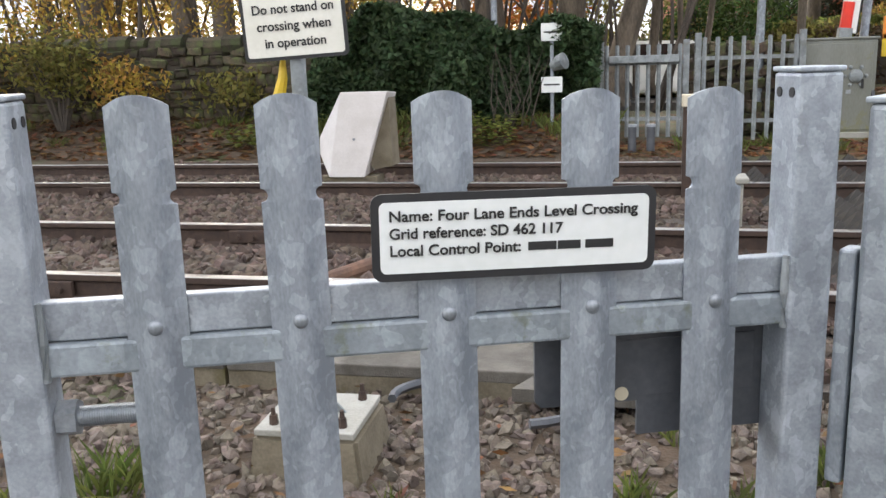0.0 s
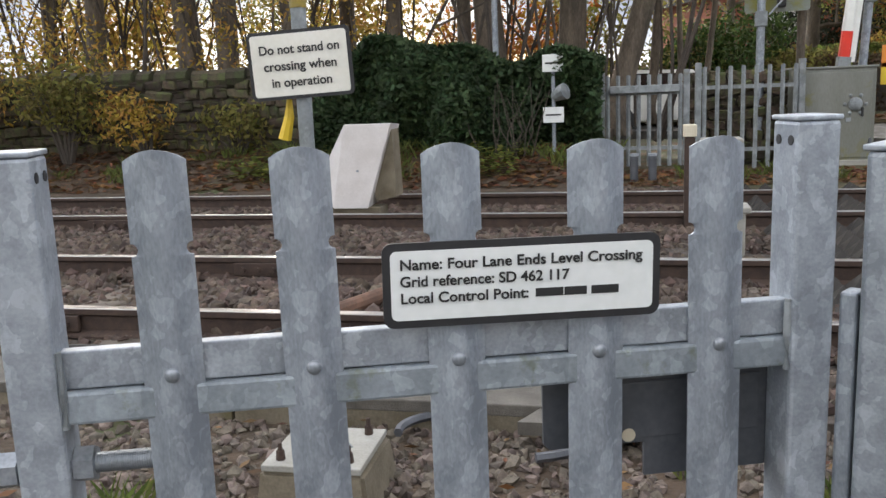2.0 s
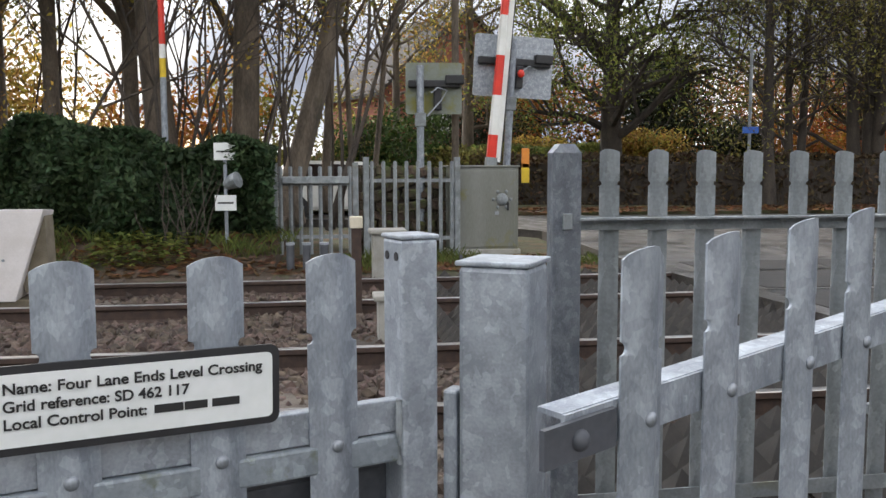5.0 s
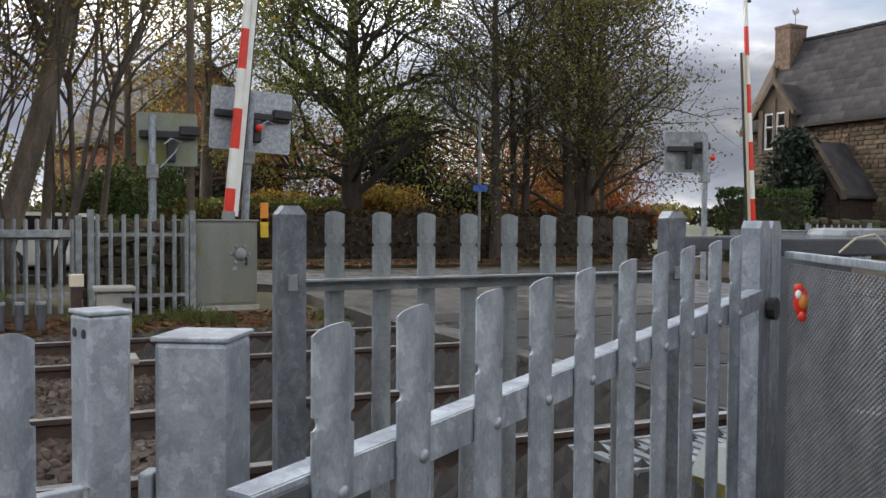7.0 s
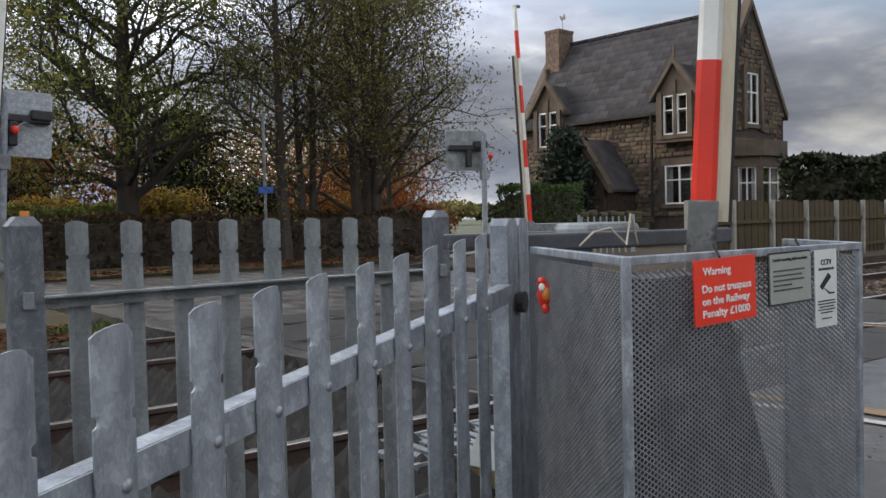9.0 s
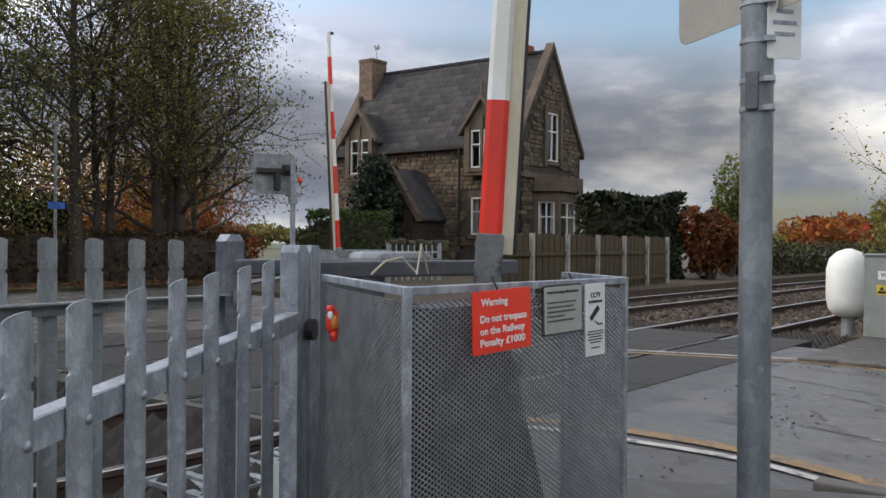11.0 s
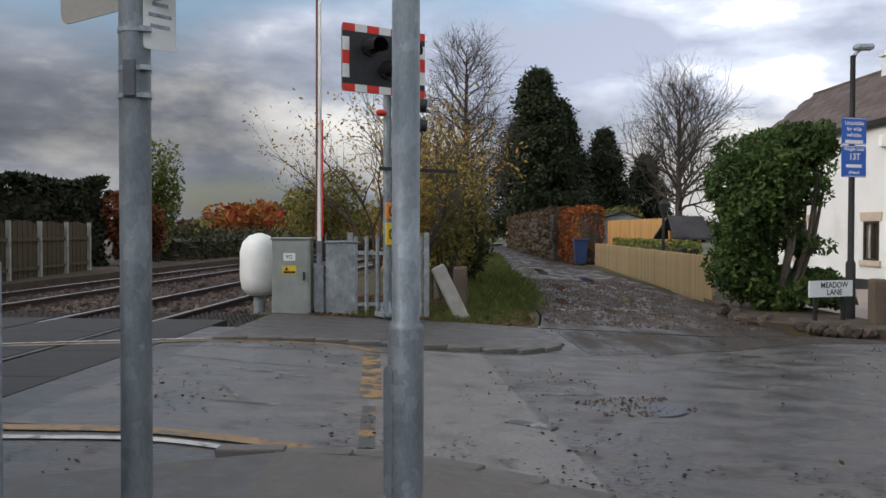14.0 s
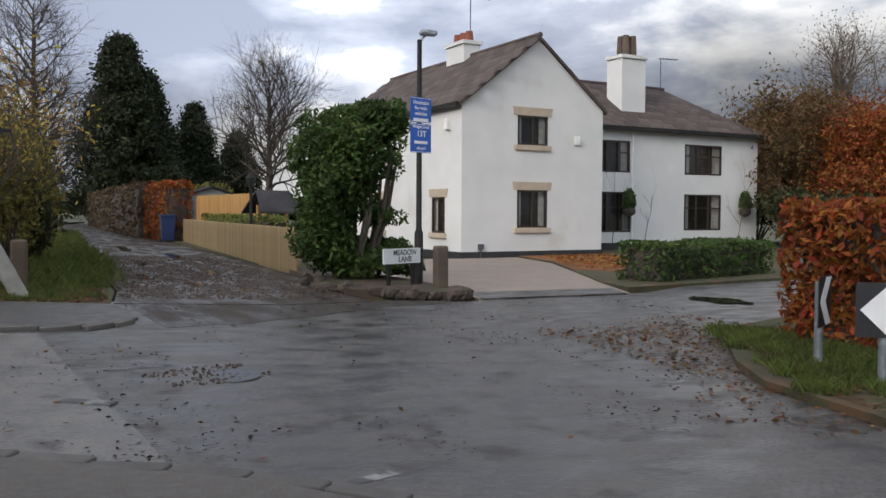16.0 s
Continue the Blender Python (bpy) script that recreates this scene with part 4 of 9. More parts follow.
def stones(name, n, area, zfun, size, material, label, seed):
    rng = np.random.default_rng(seed)
    x0, x1, y0, y1 = area
    c = np.stack([rng.uniform(x0, x1, n), rng.uniform(y0, y1, n)], 1)
    z = np.array([zfun(a, b) for a, b in c])
    s = size * (0.5 + 0.9 * rng.random((n, 1))) * (0.6 + 0.7 * rng.random((n, 3)))
    q = ICO_V[None] * (1 + rng.uniform(-0.45, 0.45, (n, len(ICO_V), 1))) * s[:, None, :]
    a = rng.random(n) * 6.283
    b = rng.normal(0, 0.5, n)
    ca, sa, cb, sb = np.cos(a)[:, None], np.sin(a)[:, None], np.cos(b)[:, None], np.sin(b)[:, None]
    X, Y, Z = q[..., 0], q[..., 1], q[..., 2]
    Y, Z = Y * cb - Z * sb, Y * sb + Z * cb
    X, Y = X * ca - Y * sa, X * sa + Y * ca
    v = np.stack([X + c[:, :1], Y + c[:, 1:], Z + (z + s.min(1) * 0.35)[:, None]], -1).reshape(-1, 3)
    f = (ICO_F[None] + (np.arange(n) * len(ICO_V))[:, None, None]).reshape(-1, 3)
    ob = fill_faces(name, [v], [f], material)
    return tagged(ob, label, "ballast", kind="stuff")


def bed_z(x, y):
    return -0.165 + 0.045 * math.sin(x * 2.1 + y) * math.sin(y * 1.7)


stones("ballast_stones", 15000, (-7.5, 1.2, 3.7, 7.9), bed_z, 0.034, STONE_BALLAST, "brown angular ballast stones between the rails", 3)
stones("ballast_stones_beyond", 9000, (-11, 1.2, 7.6, 10.4), bed_z, 0.036, STONE_BALLAST, "brown angular ballast stones round the far track", 4)
stones("ballast_stones_cess", 11000, (-3.2, 1.6, 1.5, 4.0), lambda x, y: -0.225, 0.021, GREY_STONE, "grey and brown loose stones behind the gate", 5)
stones("ballast_stones_east", 9000, (12.2, 30, 1.9, 10.2), lambda x, y: -0.16, 0.05, STONE_BALLAST, "brown ballast stones along the distant track", 6)


# ---- palisade fencing ----
PALE_W, NOTCH = 0.066, 0.0075


def pale_mesh(h, round_top=0.012, notch_down=0.108, w=PALE_W):
    """One corrugated palisade pale with a rounded head and a pair of side notches; its foot at z = 0, its front towards -y."""
    cols = 9
    zs = [0.0, 0.25 * h, 0.6 * h]
    zn = h - notch_down
    zs += [zn + NOTCH * k for k in (-1.02, -1, -0.85, -0.5, 0, 0.5, 0.85, 1, 1.02)]
    zs += [h - 0.055, h - 0.02, h]
    bm = bmesh.new()
    grids = []
    for back in (0, 1):
        g = []
        for j, z in enumerate(zs):
            e = abs(z - zn) / NOTCH
            half = w / 2 - (NOTCH * math.sqrt(max(0.0, 1 - e * e)) if e <= 1 else 0)
            row = []
            for i in range(cols):
                u = -1 + 2 * i / (cols - 1)
                wave = (0.0, 0.002, 0.008, 0.013, 0.0145, 0.013, 0.008, 0.002, 0.0)[i]
                zz = z - (round_top * u * u if j == len(zs) - 1 else 0)
                row.append(bm.verts.new((u * (half if i in (0, cols - 1) else w / 2), -wave + 0.0028 * back, zz)))
            g.append(row)
        grids.append(g)
    a, b = grids
    for j in range(len(zs) - 1):
        for i in range(cols - 1):
            bm.faces.new((a[j][i], a[j][i + 1], a[j + 1][i + 1], a[j + 1][i]))
            bm.faces.new((b[j][i + 1], b[j][i], b[j + 1][i], b[j + 1][i + 1]))
        for i in (0, cols - 1):
            bm.faces.new((a[j][i], a[j + 1][i], b[j + 1][i], b[j][i]))
    for j in (0, len(zs) - 1):
        for i in range(cols - 1):
            bm.faces.new((a[j][i], a[j][i + 1], b[j][i + 1], b[j][i]))
    return bm


def bolt_mesh(r=0.0085):
    bm = bmesh.new()
    ball(bm, (0, 0, 0), r, 1, 0.62, 1, 12)
    return bm


def pale_in(fence, m, me, zb, bolt_me):
    o = new("pale", me)
    o.parent, o.matrix_basis = fence, m
    b = new("bolt", bolt_me)
    b.parent, b.matrix_basis = o, T(0, -0.0145, zb)
    return o


# the gate (fence line nearest the tracks)
AX, AY, AANG = -0.303, 1.158, 20.5
GA = T(AX, AY, 0) @ rotz(AANG)
GROUND_A = -0.22
gate = thing("palisade_gate", "galvanised steel palisade gate with five pales and a name plate", "gate", m=GA)
pm_a = mesh_of(pale_mesh(1.06 - (GROUND_A + 0.08)), "pale", GALV, True)
bm_a = mesh_of(bolt_mesh(), "bolt", BOLT, True)
for i, s in enumerate((0.0, 0.163, 0.321, 0.482, 0.640)):
    tilt = (0.2, -0.3, 0.1, 0.4, -0.2)[i]
    pale_in(gate, T(s, 0.0, GROUND_A + 0.08 - 0.0035 * i) @ Matrix.Rotation(radians(tilt), 4, "Y"), pm_a, 0.813 - GROUND_A - 0.08, bm_a)
bm = bmesh.new()
box(bm, 0.312, 0.014, 0.8215, 0.862, 0.018, 0.044, bev=0.002)
part("upper_rail", bm, GALV_SHINY, gate)
bm = bmesh.new()
box(bm, 0.312, 0.022, 0.779, 0.862, 0.05, 0.038, bev=0.004)
part("lower_rail", bm, GALV_MOSS, gate, "box rail with green algae along its top")
bm = bmesh.new()
box(bm, 0.312, 0.022, 0.02, 0.862, 0.05, 0.05, bev=0.004)
part("bottom_rail", bm, GALV_MOSS, gate)
for s, nm in ((-0.146, "hinge_stile"), (0.757, "lock_stile")):
    bm = bmesh.new()
    box(bm, s, 0.02, (1.058 + GROUND_A + 0.06) / 2, 0.054, 0.06, 1.058 - GROUND_A - 0.06, bev=0.005)
    box(bm, s, 0.02, 1.061, 0.057, 0.063, 0.006, bev=0.002)
    st = part(nm, bm, GALV_SHINY, gate, "square tube stile with a welded cap")
    bm = bmesh.new()
    for dy in (-0.014, 0.014):
        x = s - 0.0275 if s > 0 else s + 0.0275
        cyl(bm, (x - 0.0006, 0.02 + dy, 1.035), (x + 0.0006, 0.02 + dy, 1.035), 0.006, n=14)
    part("drain_hole", bm, BLACK, st)
    bm = bmesh.new()
    tube(bm, [(s + (0.028 if s < 0 else -0.028), -0.002, 0.845), (s + (0.03 if s < 0 else -0.03), -0.004, 0.80), (s + (0.028 if s < 0 else -0.028), -0.003, 0.757)], 0.005, 6)
    part("weld_bead", bm, GALV_OLD, st)
# hinge bolt
bm = bmesh.new()
cyl(bm, (-0.23, 0.02, 0.706), (-0.03, 0.02, 0.706), 0.0105, n=14)
for i in range(26):
    x = -0.098 + i * 0.0026
    cyl(bm, (x, 0.02, 0.706), (x + 0.0013, 0.02, 0.706), 0.0118, n=14)
hb = part("hinge_bolt", bm, BOLT, gate, "threaded hinge bolt", True)
for x0, x1 in ((-0.118, -0.096), (-0.203, -0.178)):
    bm = bmesh.new()
    cyl(bm, (x0, 0.02, 0.706), (x1, 0.02, 0.706), 0.021, n=6)
    part("hex_nut", bm, BOLT, hb)
# lock plate
bm = bmesh.new()
prism(bm, [(0.435, 0.752), (0.435, 0.664), (0.443, 0.656), (0.567, 0.656), (0.567, 0.610), (0.735, 0.610), (0.735, 0.760), (0.445, 0.760)], 0.006, T(0, 0.052, 0))
lp = part("lock_plate", bm, PLATE, gate, "dull grey slide-bolt cover plate")
bm = bmesh.new()
box(bm, 0.62, 0.0475, 0.70, 0.20, 0.004, 0.075, bev=0.0015)
part("slide_bolt", bm, PLATE, lp)
bm = bmesh.new()
cyl(bm, (0.545, 0.0485, 0.668), (0.545, 0.0445, 0.668), 0.009, n=16)
part("keyhole_disc", bm, CREAM_WOOD, lp)
# name plate: a thing fixed on the pales
SIGN = GA @ T(0.3985, -0.0215, 0.8955) @ Matrix.Rotation(radians(0.9), 4, "Y")
plate = thing("name_plate", "white name plate with black rounded border on the gate", "sign", m=SIGN)
bm = bmesh.new()
prism(bm, rounded(0.319, 0.0965, 0.012), 0.004, Matrix.Identity(4))
part("border", bm, BLACK, plate)
bm = bmesh.new()
prism(bm, rounded(0.301, 0.0785, 0.007), 0.002, T(0, -0.0025, 0))
part("panel", bm, WHITE_SIGN, plate, "white panel with green algae specks")
for k, (body, w, z) in enumerate((("Name: Four Lane Ends Level Crossing", 0.277, 0.0185), ("Grid reference: SD 462 117", 0.192, -0.0005), ("Local Control Point:", 0.144, -0.0195))):
    lettering("lettering", body, 0.0168, T(-0.1405, -0.0046, z), TEXT, plate, w)
bm = bmesh.new()
for k, w in enumerate((0.032, 0.026, 0.032)):
    box(bm, 0.029 + k * 0.0345 - (0.004 if k else 0), -0.0040, -0.0145, w, 0.001, 0.0095)
part("text_bar", bm, TEXT, plate)

# closing post of the gate
cp = thing("gate_post", "square galvanised gate post with a flat cap", "post", "fence posts", m=T(0.527, 1.435, 0) @ rotz(-30.5))
bm = bmesh.new()
box(bm, 0, 0, (1.022 + GROUND_A) / 2 - 0.05, 0.098, 0.098, 1.022 - GROUND_A + 0.1, bev=0.008)
part("post_tube", bm, GALV_SHINY, cp)
bm = bmesh.new()
box(bm, 0, 0, 1.025, 0.104, 0.104, 0.007, bev=0.002)
part("cap", bm, GALV_SHINY, cp)
bm = bmesh.new()
box(bm, -0.062, -0.030, 0.70, 0.02, 0.034, 0.30, bev=0.004)
box(bm, -0.062, -0.030, 0.42, 0.02, 0.05, 0.12, bev=0.004)
part("lock_keep", bm, GALV, cp, "slotted lock keep plate")
bm = bmesh.new()
cyl(bm, (-0.0507, -0.033, 1.03), (-0.0495, -0.033, 1.03), 0.0055, n=14)
part("drain_hole", bm, BLACK, cp)

# fence C: from the gate post to the barrier cage, rising slightly
CANG = 29.3
GC = T(0.610, 1.1515, 0) @ rotz(CANG)
RISE = 0.0577
fc = thing("palisade_fence", "galvanised palisade fence panel with a bright angle rail", "fence", "palisade fences", m=GC)
pm_c = mesh_of(pale_mesh(1.30, 0.014), "pale", GALV, True)
for i in range(10):
    pale_in(fc, T(0.004 + i * 0.1535, 0.0, 1.07 - 1.30 + RISE * 0.1535 * i) @ Matrix.Rotation(radians((0.3, -0.2, 0.5, 0, -0.4, 0.2, 0.1, -0.3, 0.4, 0)[i]), 4, "Y"), pm_c, 1.30 - 0.185, bm_a)
bm = bmesh.new()
prism(bm, [(-0.10, 0.858), (1.64, 0.958), (1.64, 1.004), (-0.10, 0.904)], 0.006, T(0, 0.008, 0))
prism(bm, [(-0.10, 0.899), (1.64, 0.999), (1.64, 1.005), (-0.10, 0.905)], 0.036, T(0, 0.027, 0))
part("angle_rail", bm, GALV, fc, "angle rail with a bright upper flange")
bm = bmesh.new()
prism(bm, [(-0.135, 0.855), (-0.03, 0.861), (-0.03, 0.902), (-0.135, 0.896)], 0.007, T(0, 0.0015, 0))
eb_ = part("end_bracket", bm, PLATE, fc, "dull dark end bracket")
bm = bmesh.new()
ball(bm, (-0.085, -0.003, 0.878), 0.0115, 1, 0.7, 1, 14)
part("bracket_bolt", bm, PLATE, eb_, smooth=True)
bm = bmesh.new()
prism(bm, [(-0.12, 0.10), (1.64, 0.10), (1.64, 0.15), (-0.12, 0.15)], 0.006, T(0, 0.008, 0))
part("bottom_rail", bm, GALV, fc)
ep = thing("fence_post", "galvanised steel fence post beside the cage", "post", "fence posts", m=T(2.075, 1.985, 0) @ rotz(29))
for dx in (0.0, 0.105):
    bm = bmesh.new()
    prism(bm, [(-0.045, -0.25), (0.045, -0.25), (0.045, 1.165), (0.028, 1.185), (-0.028, 1.185), (-0.045, 1.165)], 0.05, T(dx, 0.03, 0))
    part("post_section", bm, GALV, ep)
bm = bmesh.new()
cyl(bm, (0.03, -0.02, 0.95), (0.03, 0.0, 0.95), 0.03, n=12)
part("rubber_stop", bm, BLACK, ep)

# fence B: taller panel seen from behind, nearer the rails
GB = T(1.023, 2.887, 0) @ rotz(1.9)
fb = thing("palisade_fence", "tall galvanised palisade fence panel seen from its rail side", "fence", "palisade fences", m=GB)
pm_b = mesh_of(pale_mesh(1.50, 0.010), "pale", GALV_OLD, True)
for i in range(8):
    pale_in(fb, T(0.157 + i * 0.1625, 0.03, 1.208 - 1.50 - 0.001 * i) @ rotz(180), pm_b, 1.50 - 0.225, bm_a)
bm = bmesh.new()
prism(bm, [(0.04, 0.955), (1.50, 0.945), (1.50, 0.985), (0.04, 0.998)], 0.006, T(0, 0.015, 0))
box(bm, 0.77, -0.012, 0.991, 1.46, 0.05, 0.006)
part("angle_rail", bm, GALV_OLD, fb, "dark weathered angle rail")
bm = bmesh.new()
prism(bm, [(0.04, 0.05), (1.50, 0.05), (1.50, 0.10), (0.04, 0.10)], 0.006, T(0, 0.015, 0))
part("bottom_rail", bm, GALV_OLD, fb)
for s in (0.0, 1.52):
    p = thing("fence_post", "tall galvanised steel post of the rear fence", "post", "fence posts", m=GB @ T(s, 0, 0))
    bm = bmesh.new()
    prism(bm, [(-0.045, -0.3), (0.045, -0.3), (0.045, 1.195), (0.022, 1.222), (-0.022, 1.222), (-0.045, 1.195)], 0.06, rotz(0))
    prism(bm, [(-0.03, -0.3), (0.03, -0.3), (0.03, 1.195), (-0.03, 1.195)], 0.09, rotz(90))
    part("post_section", bm, GALV, p)
    bm = bmesh.new()
    box(bm, 0.0, -0.036, 0.985, 0.03, 0.014, 0.05, bev=0.003)
    part("bracket", bm, GALV_OLD, p)

# concrete foot with a steel base plate, carrying the "do not stand" post
FT = T(-0.82, 2.88, 0) @ rotz(2)
foot = thing("post_foundation", "weathered concrete foundation block behind the gate", "foundation block", m=FT)
bm = bmesh.new()
pts = [(-0.20, -0.19), (0.20, -0.19), (0.20, 0.20), (-0.20, 0.20)]
lo = [bm.verts.new((x, y, -0.30)) for x, y in pts]
hi = [bm.verts.new((x * 0.86, y * 0.86, -0.07)) for x, y in pts]
bm.faces.new(lo[::-1])
bm.faces.new(hi)
for i in range(4):
    bm.faces.new((lo[i], lo[(i + 1) % 4], hi[(i + 1) % 4], hi[i]))
bmesh.ops.bevel(bm, geom=bm.edges[:], offset=0.012, segments=2, affect="EDGES")
part("block", bm, CONCRETE, foot)
ws = thing("standing_warning_sign", "cream warning sign with black border on a grey post", "sign", m=FT)
bm = bmesh.new()
box(bm, 0, 0, -0.058, 0.33, 0.33, 0.022, bev=0.004)
bp = part("base_plate", bm, CONC_PALE, ws, "pale mossy base plate")
for sx in (-0.115, 0.115):
    for sy in (-0.115, 0.115):
        bm = bmesh.new()
        cyl(bm, (sx, sy, -0.05), (sx, sy, -0.015), 0.016, 0.013, 6)
        cyl(bm, (sx, sy, -0.02), (sx, sy, 0.01), 0.009, 0.007, 8)
        part("anchor_bolt", bm, STEEL_RAIL, bp)
bm = bmesh.new()
cyl(bm, (0.005, 0, -0.05), (0.005, 0, 1.40), 0.0235, n=16)
for a in (0, 90, 180, 270):
    prism(bm, [(0.0, -0.05), (0.09, -0.05), (0.0, 0.05)], 0.008, T(0.005, 0, 0) @ rotz(a))
part("pole", bm, GALV_OLD, ws, smooth=True)
bm = bmesh.new()
cyl(bm, (0.005, 0, 1.365), (0.005, 0, 1.412), 0.026, n=16)
part("yellow_band", bm, DIRTY_YELLOW, ws)
SW = T(0.012, -0.032, 1.199) @ rotz(3) @ Matrix.Rotation(radians(-2.6), 4, "Y")
bm = bmesh.new()
prism(bm, rounded(0.322, 0.205, 0.016), 0.006, SW)
part("border", bm, BLACK, ws)
bm = bmesh.new()
prism(bm, rounded(0.300, 0.184, 0.010), 0.003, SW @ T(0, -0.0042, 0))
part("panel", bm, CREAM_SIGN, ws)
for body, w, z in (("Do not stand on", 0.25, 0.034), ("crossing when", 0.228, -0.015), ("in operation", 0.188, -0.064)):
    lettering("lettering", body, 0.038, SW @ T(-w / 2, -0.0072, z), TEXT, ws, w)
bm = bmesh.new()
tube(bm, [(-0.075, 0.02, 0.97), (-0.055, 0.02, 1.04), (-0.05, 0.02, 1.10)], [0.022, 0.016, 0.008], 8)
part("yellow_tag", bm, YELLOW, ws)
# tilted white housing between the tracks
hs = thing("trackside_housing", "white sheet-metal housing leaning over inside the far track", "trackside equipment", m=T(-2.57, 8.15, 0.0))
bm = bmesh.new()
fr = [bm.verts.new(p) for p in ((-0.14, 0.0, 0.0), (0.21, 0.0, 0.0), (0.46, 0.05, 0.80), (0.0, 0.05, 0.80))]
wing = [bm.verts.new(p) for p in ((-0.30, 0.22, 0.36), (-0.29, 0.18, 0.20))]
back = [bm.verts.new(p) for p in ((0.22, 0.34, 0.03), (0.46, 0.36, 0.78), (0.0, 0.34, 0.78), (-0.12, 0.34, 0.05))]
for f in ((fr[0], fr[1], fr[2], fr[3]), (fr[0], fr[3], wing[0], wing[1]), (fr[3], fr[2], back[1], back[2]), (fr[2], fr[1], back[0], back[1]), (fr[1], fr[0], back[3], back[0]),
          (back[0], back[3], back[2], back[1]), (wing[0], fr[3], back[2]), (wing[1], wing[0], back[2], back[3]), (fr[0], wing[1], back[3])):
    bm.faces.new(f)
bmesh.ops.bevel(bm, geom=bm.edges[:], offset=0.006, segments=1, affect="EDGES")
cv = part("cover", bm, mat("weathered_white_sheet", (0.60, 0.565, 0.55), (0.52, 0.485, 0.465), 5, 0.5, 0, 0.03, 60, (0.40, 0.35, 0.29), 3, 0.66), hs)
bm = bmesh.new()
cyl(bm, (0.12, 0.012, 0.36), (0.12, 0.026, 0.36), 0.012, n=10)
part("rivet", bm, BOLT, cv)
bm = bmesh.new()
prism(bm, [(0.45, 0.74), (0.47, 0.10), (0.27, 0.06), (0.25, 0.14)], 0.24, T(0, 0.22, 0))
part("back_casing", bm, CONCRETE, hs, "rust-stained back casing")
bm = bmesh.new()
box(bm, 0.05, 0.16, -0.09, 0.55, 0.24, 0.20, bev=0.01)
part("base_block", bm, CONCRETE, hs)

# cable trough lids and cables in the cess
tl = thing("cable_trough", "grey concrete cable trough with loose lids", "cable trough", kind="structure")
bmt = bmesh.new()
box(bmt, 0, 0, 0, 0.985, 0.36, 0.05, bev=0.006)
tme = mesh_of(bmt, "trough_lid", TROUGH)
bms = bmesh.new()
box(bms, 0, 0, 0, 0.985, 0.05, 0.13, bev=0.004)
tse = mesh_of(bms, "trough_side", CONCRETE)
for i in range(-6, 2):
    x = -0.95 + i * 1.0
    o = new("trough_lid", tme)
    o.parent, o.matrix_basis = tl, T(x, 3.62, -0.115) @ rotz((0.6, -0.5, 0.3, -0.2, 0.5, 0, 0.4, -0.3)[i % 8])
    o = new("trough_side", tse)
    o.parent, o.matrix_basis = tl, T(x, 3.47, -0.20)
chamber = thing("drain_chamber", "round concrete drain chamber half filled with stones", "drain chamber")
bm = bmesh.new()
ring = []
for i in range(25):
    a = radians(-60 + 250 * i / 24)
    ring.append((-0.33 + 0.36 * math.cos(a), 3.30 + 0.22 * math.sin(a), -0.15))
tube(bm, ring, 0.018, 6)
part("chamber_rim", bm, PLATE, chamber, smooth=True)
bm = bmesh.new()
prism(bm, [(-0.30, -0.45), (0.22, -0.45), (0.35, -0.1), (0.35, 0.35), (-0.30, 0.35), (-0.05, 0.1)], 0.05, T(0.06, 3.75, -0.125) @ Matrix.Rotation(radians(-90), 4, "X"))
part("chamber_slab", bm, TROUGH, chamber)
for pts in ([(-3.4, 3.95, -0.15), (-2.2, 3.88, -0.13), (-1.2, 4.02, -0.12), (-0.6, 4.1, -0.10), (-0.1, 4.3, -0.12)],
            [(-2.6, 3.7, -0.07), (-2.0, 3.9, -0.12), (-1.75, 4.2, -0.1), (-1.6, 4.4, -0.09)],
            [(-3.0, 4.05, -0.13), (-1.8, 4.12, -0.12), (-0.9, 4.0, -0.12), (0.2, 3.98, -0.13)]):
    bm = bmesh.new()
    tube(bm, [(x, y, 0) if False else (x, y, z) for (x, y), z in zip(curve_pts([(p[0], p[1]) for p in pts]), np.interp(np.linspace(0, len(pts) - 1, 8 * (len(pts) - 1) + 1), range(len(pts)), [p[2] for p in pts]))], 0.014, 6)
    tagged(part("trackside_cable", bm, CABLE, smooth=True), "black trackside cable lying on the ballast", "cable", "trackside cables")


# ---- barrier cage, barriers, signals and posts ----
def mesh_sheet(name, w, h, parent, m, cell=(0.0195, 0.0062), strand=0.00155):
    """Expanded metal: diamond strands woven over a width and height, in the local xz plane."""
    nx, nz = int(w / cell[0]), int(h / cell[1])
    ax, az = w / nx, h / nz
    V, Fc = [], []
    i, j = np.meshgrid(np.arange(nx), np.arange(nz), indexing="ij")
    i, j = i.ravel(), j.ravel()
    off = (j % 2) * 0.5
    for s in (-0.5, 0.5):
        x0, z0 = (i + off) * ax, j * az
        x1, z1 = np.clip((i + off + s) * ax, 0, w), (j + 1) * az
        a = np.stack([x0, np.zeros(len(i)) - 0.001, z0 - strand], 1)
        b = np.stack([x1, np.zeros(len(i)) + 0.002, z1 - strand], 1)
        c = np.stack([x1, np.zeros(len(i)) + 0.002, z1 + strand], 1)
        d = np.stack([x0, np.zeros(len(i)) - 0.001, z0 + strand], 1)
        v = np.stack([a, b, c, d], 1).reshape(-1, 3)
        V.append(v)
        Fc.append(np.arange(len(v)).reshape(-1, 4))
        dy = np.array([0, 0.0032, 0])
        v = np.stack([a, b, b + dy, a + dy], 1).reshape(-1, 3)
        V.append(v)
        Fc.append(np.arange(len(v)).reshape(-1, 4))
    ob = fill_faces(name, V, Fc, MESH_STEEL, parent)
    ob.matrix_basis = m
    return tagged(ob, kind="stuff")


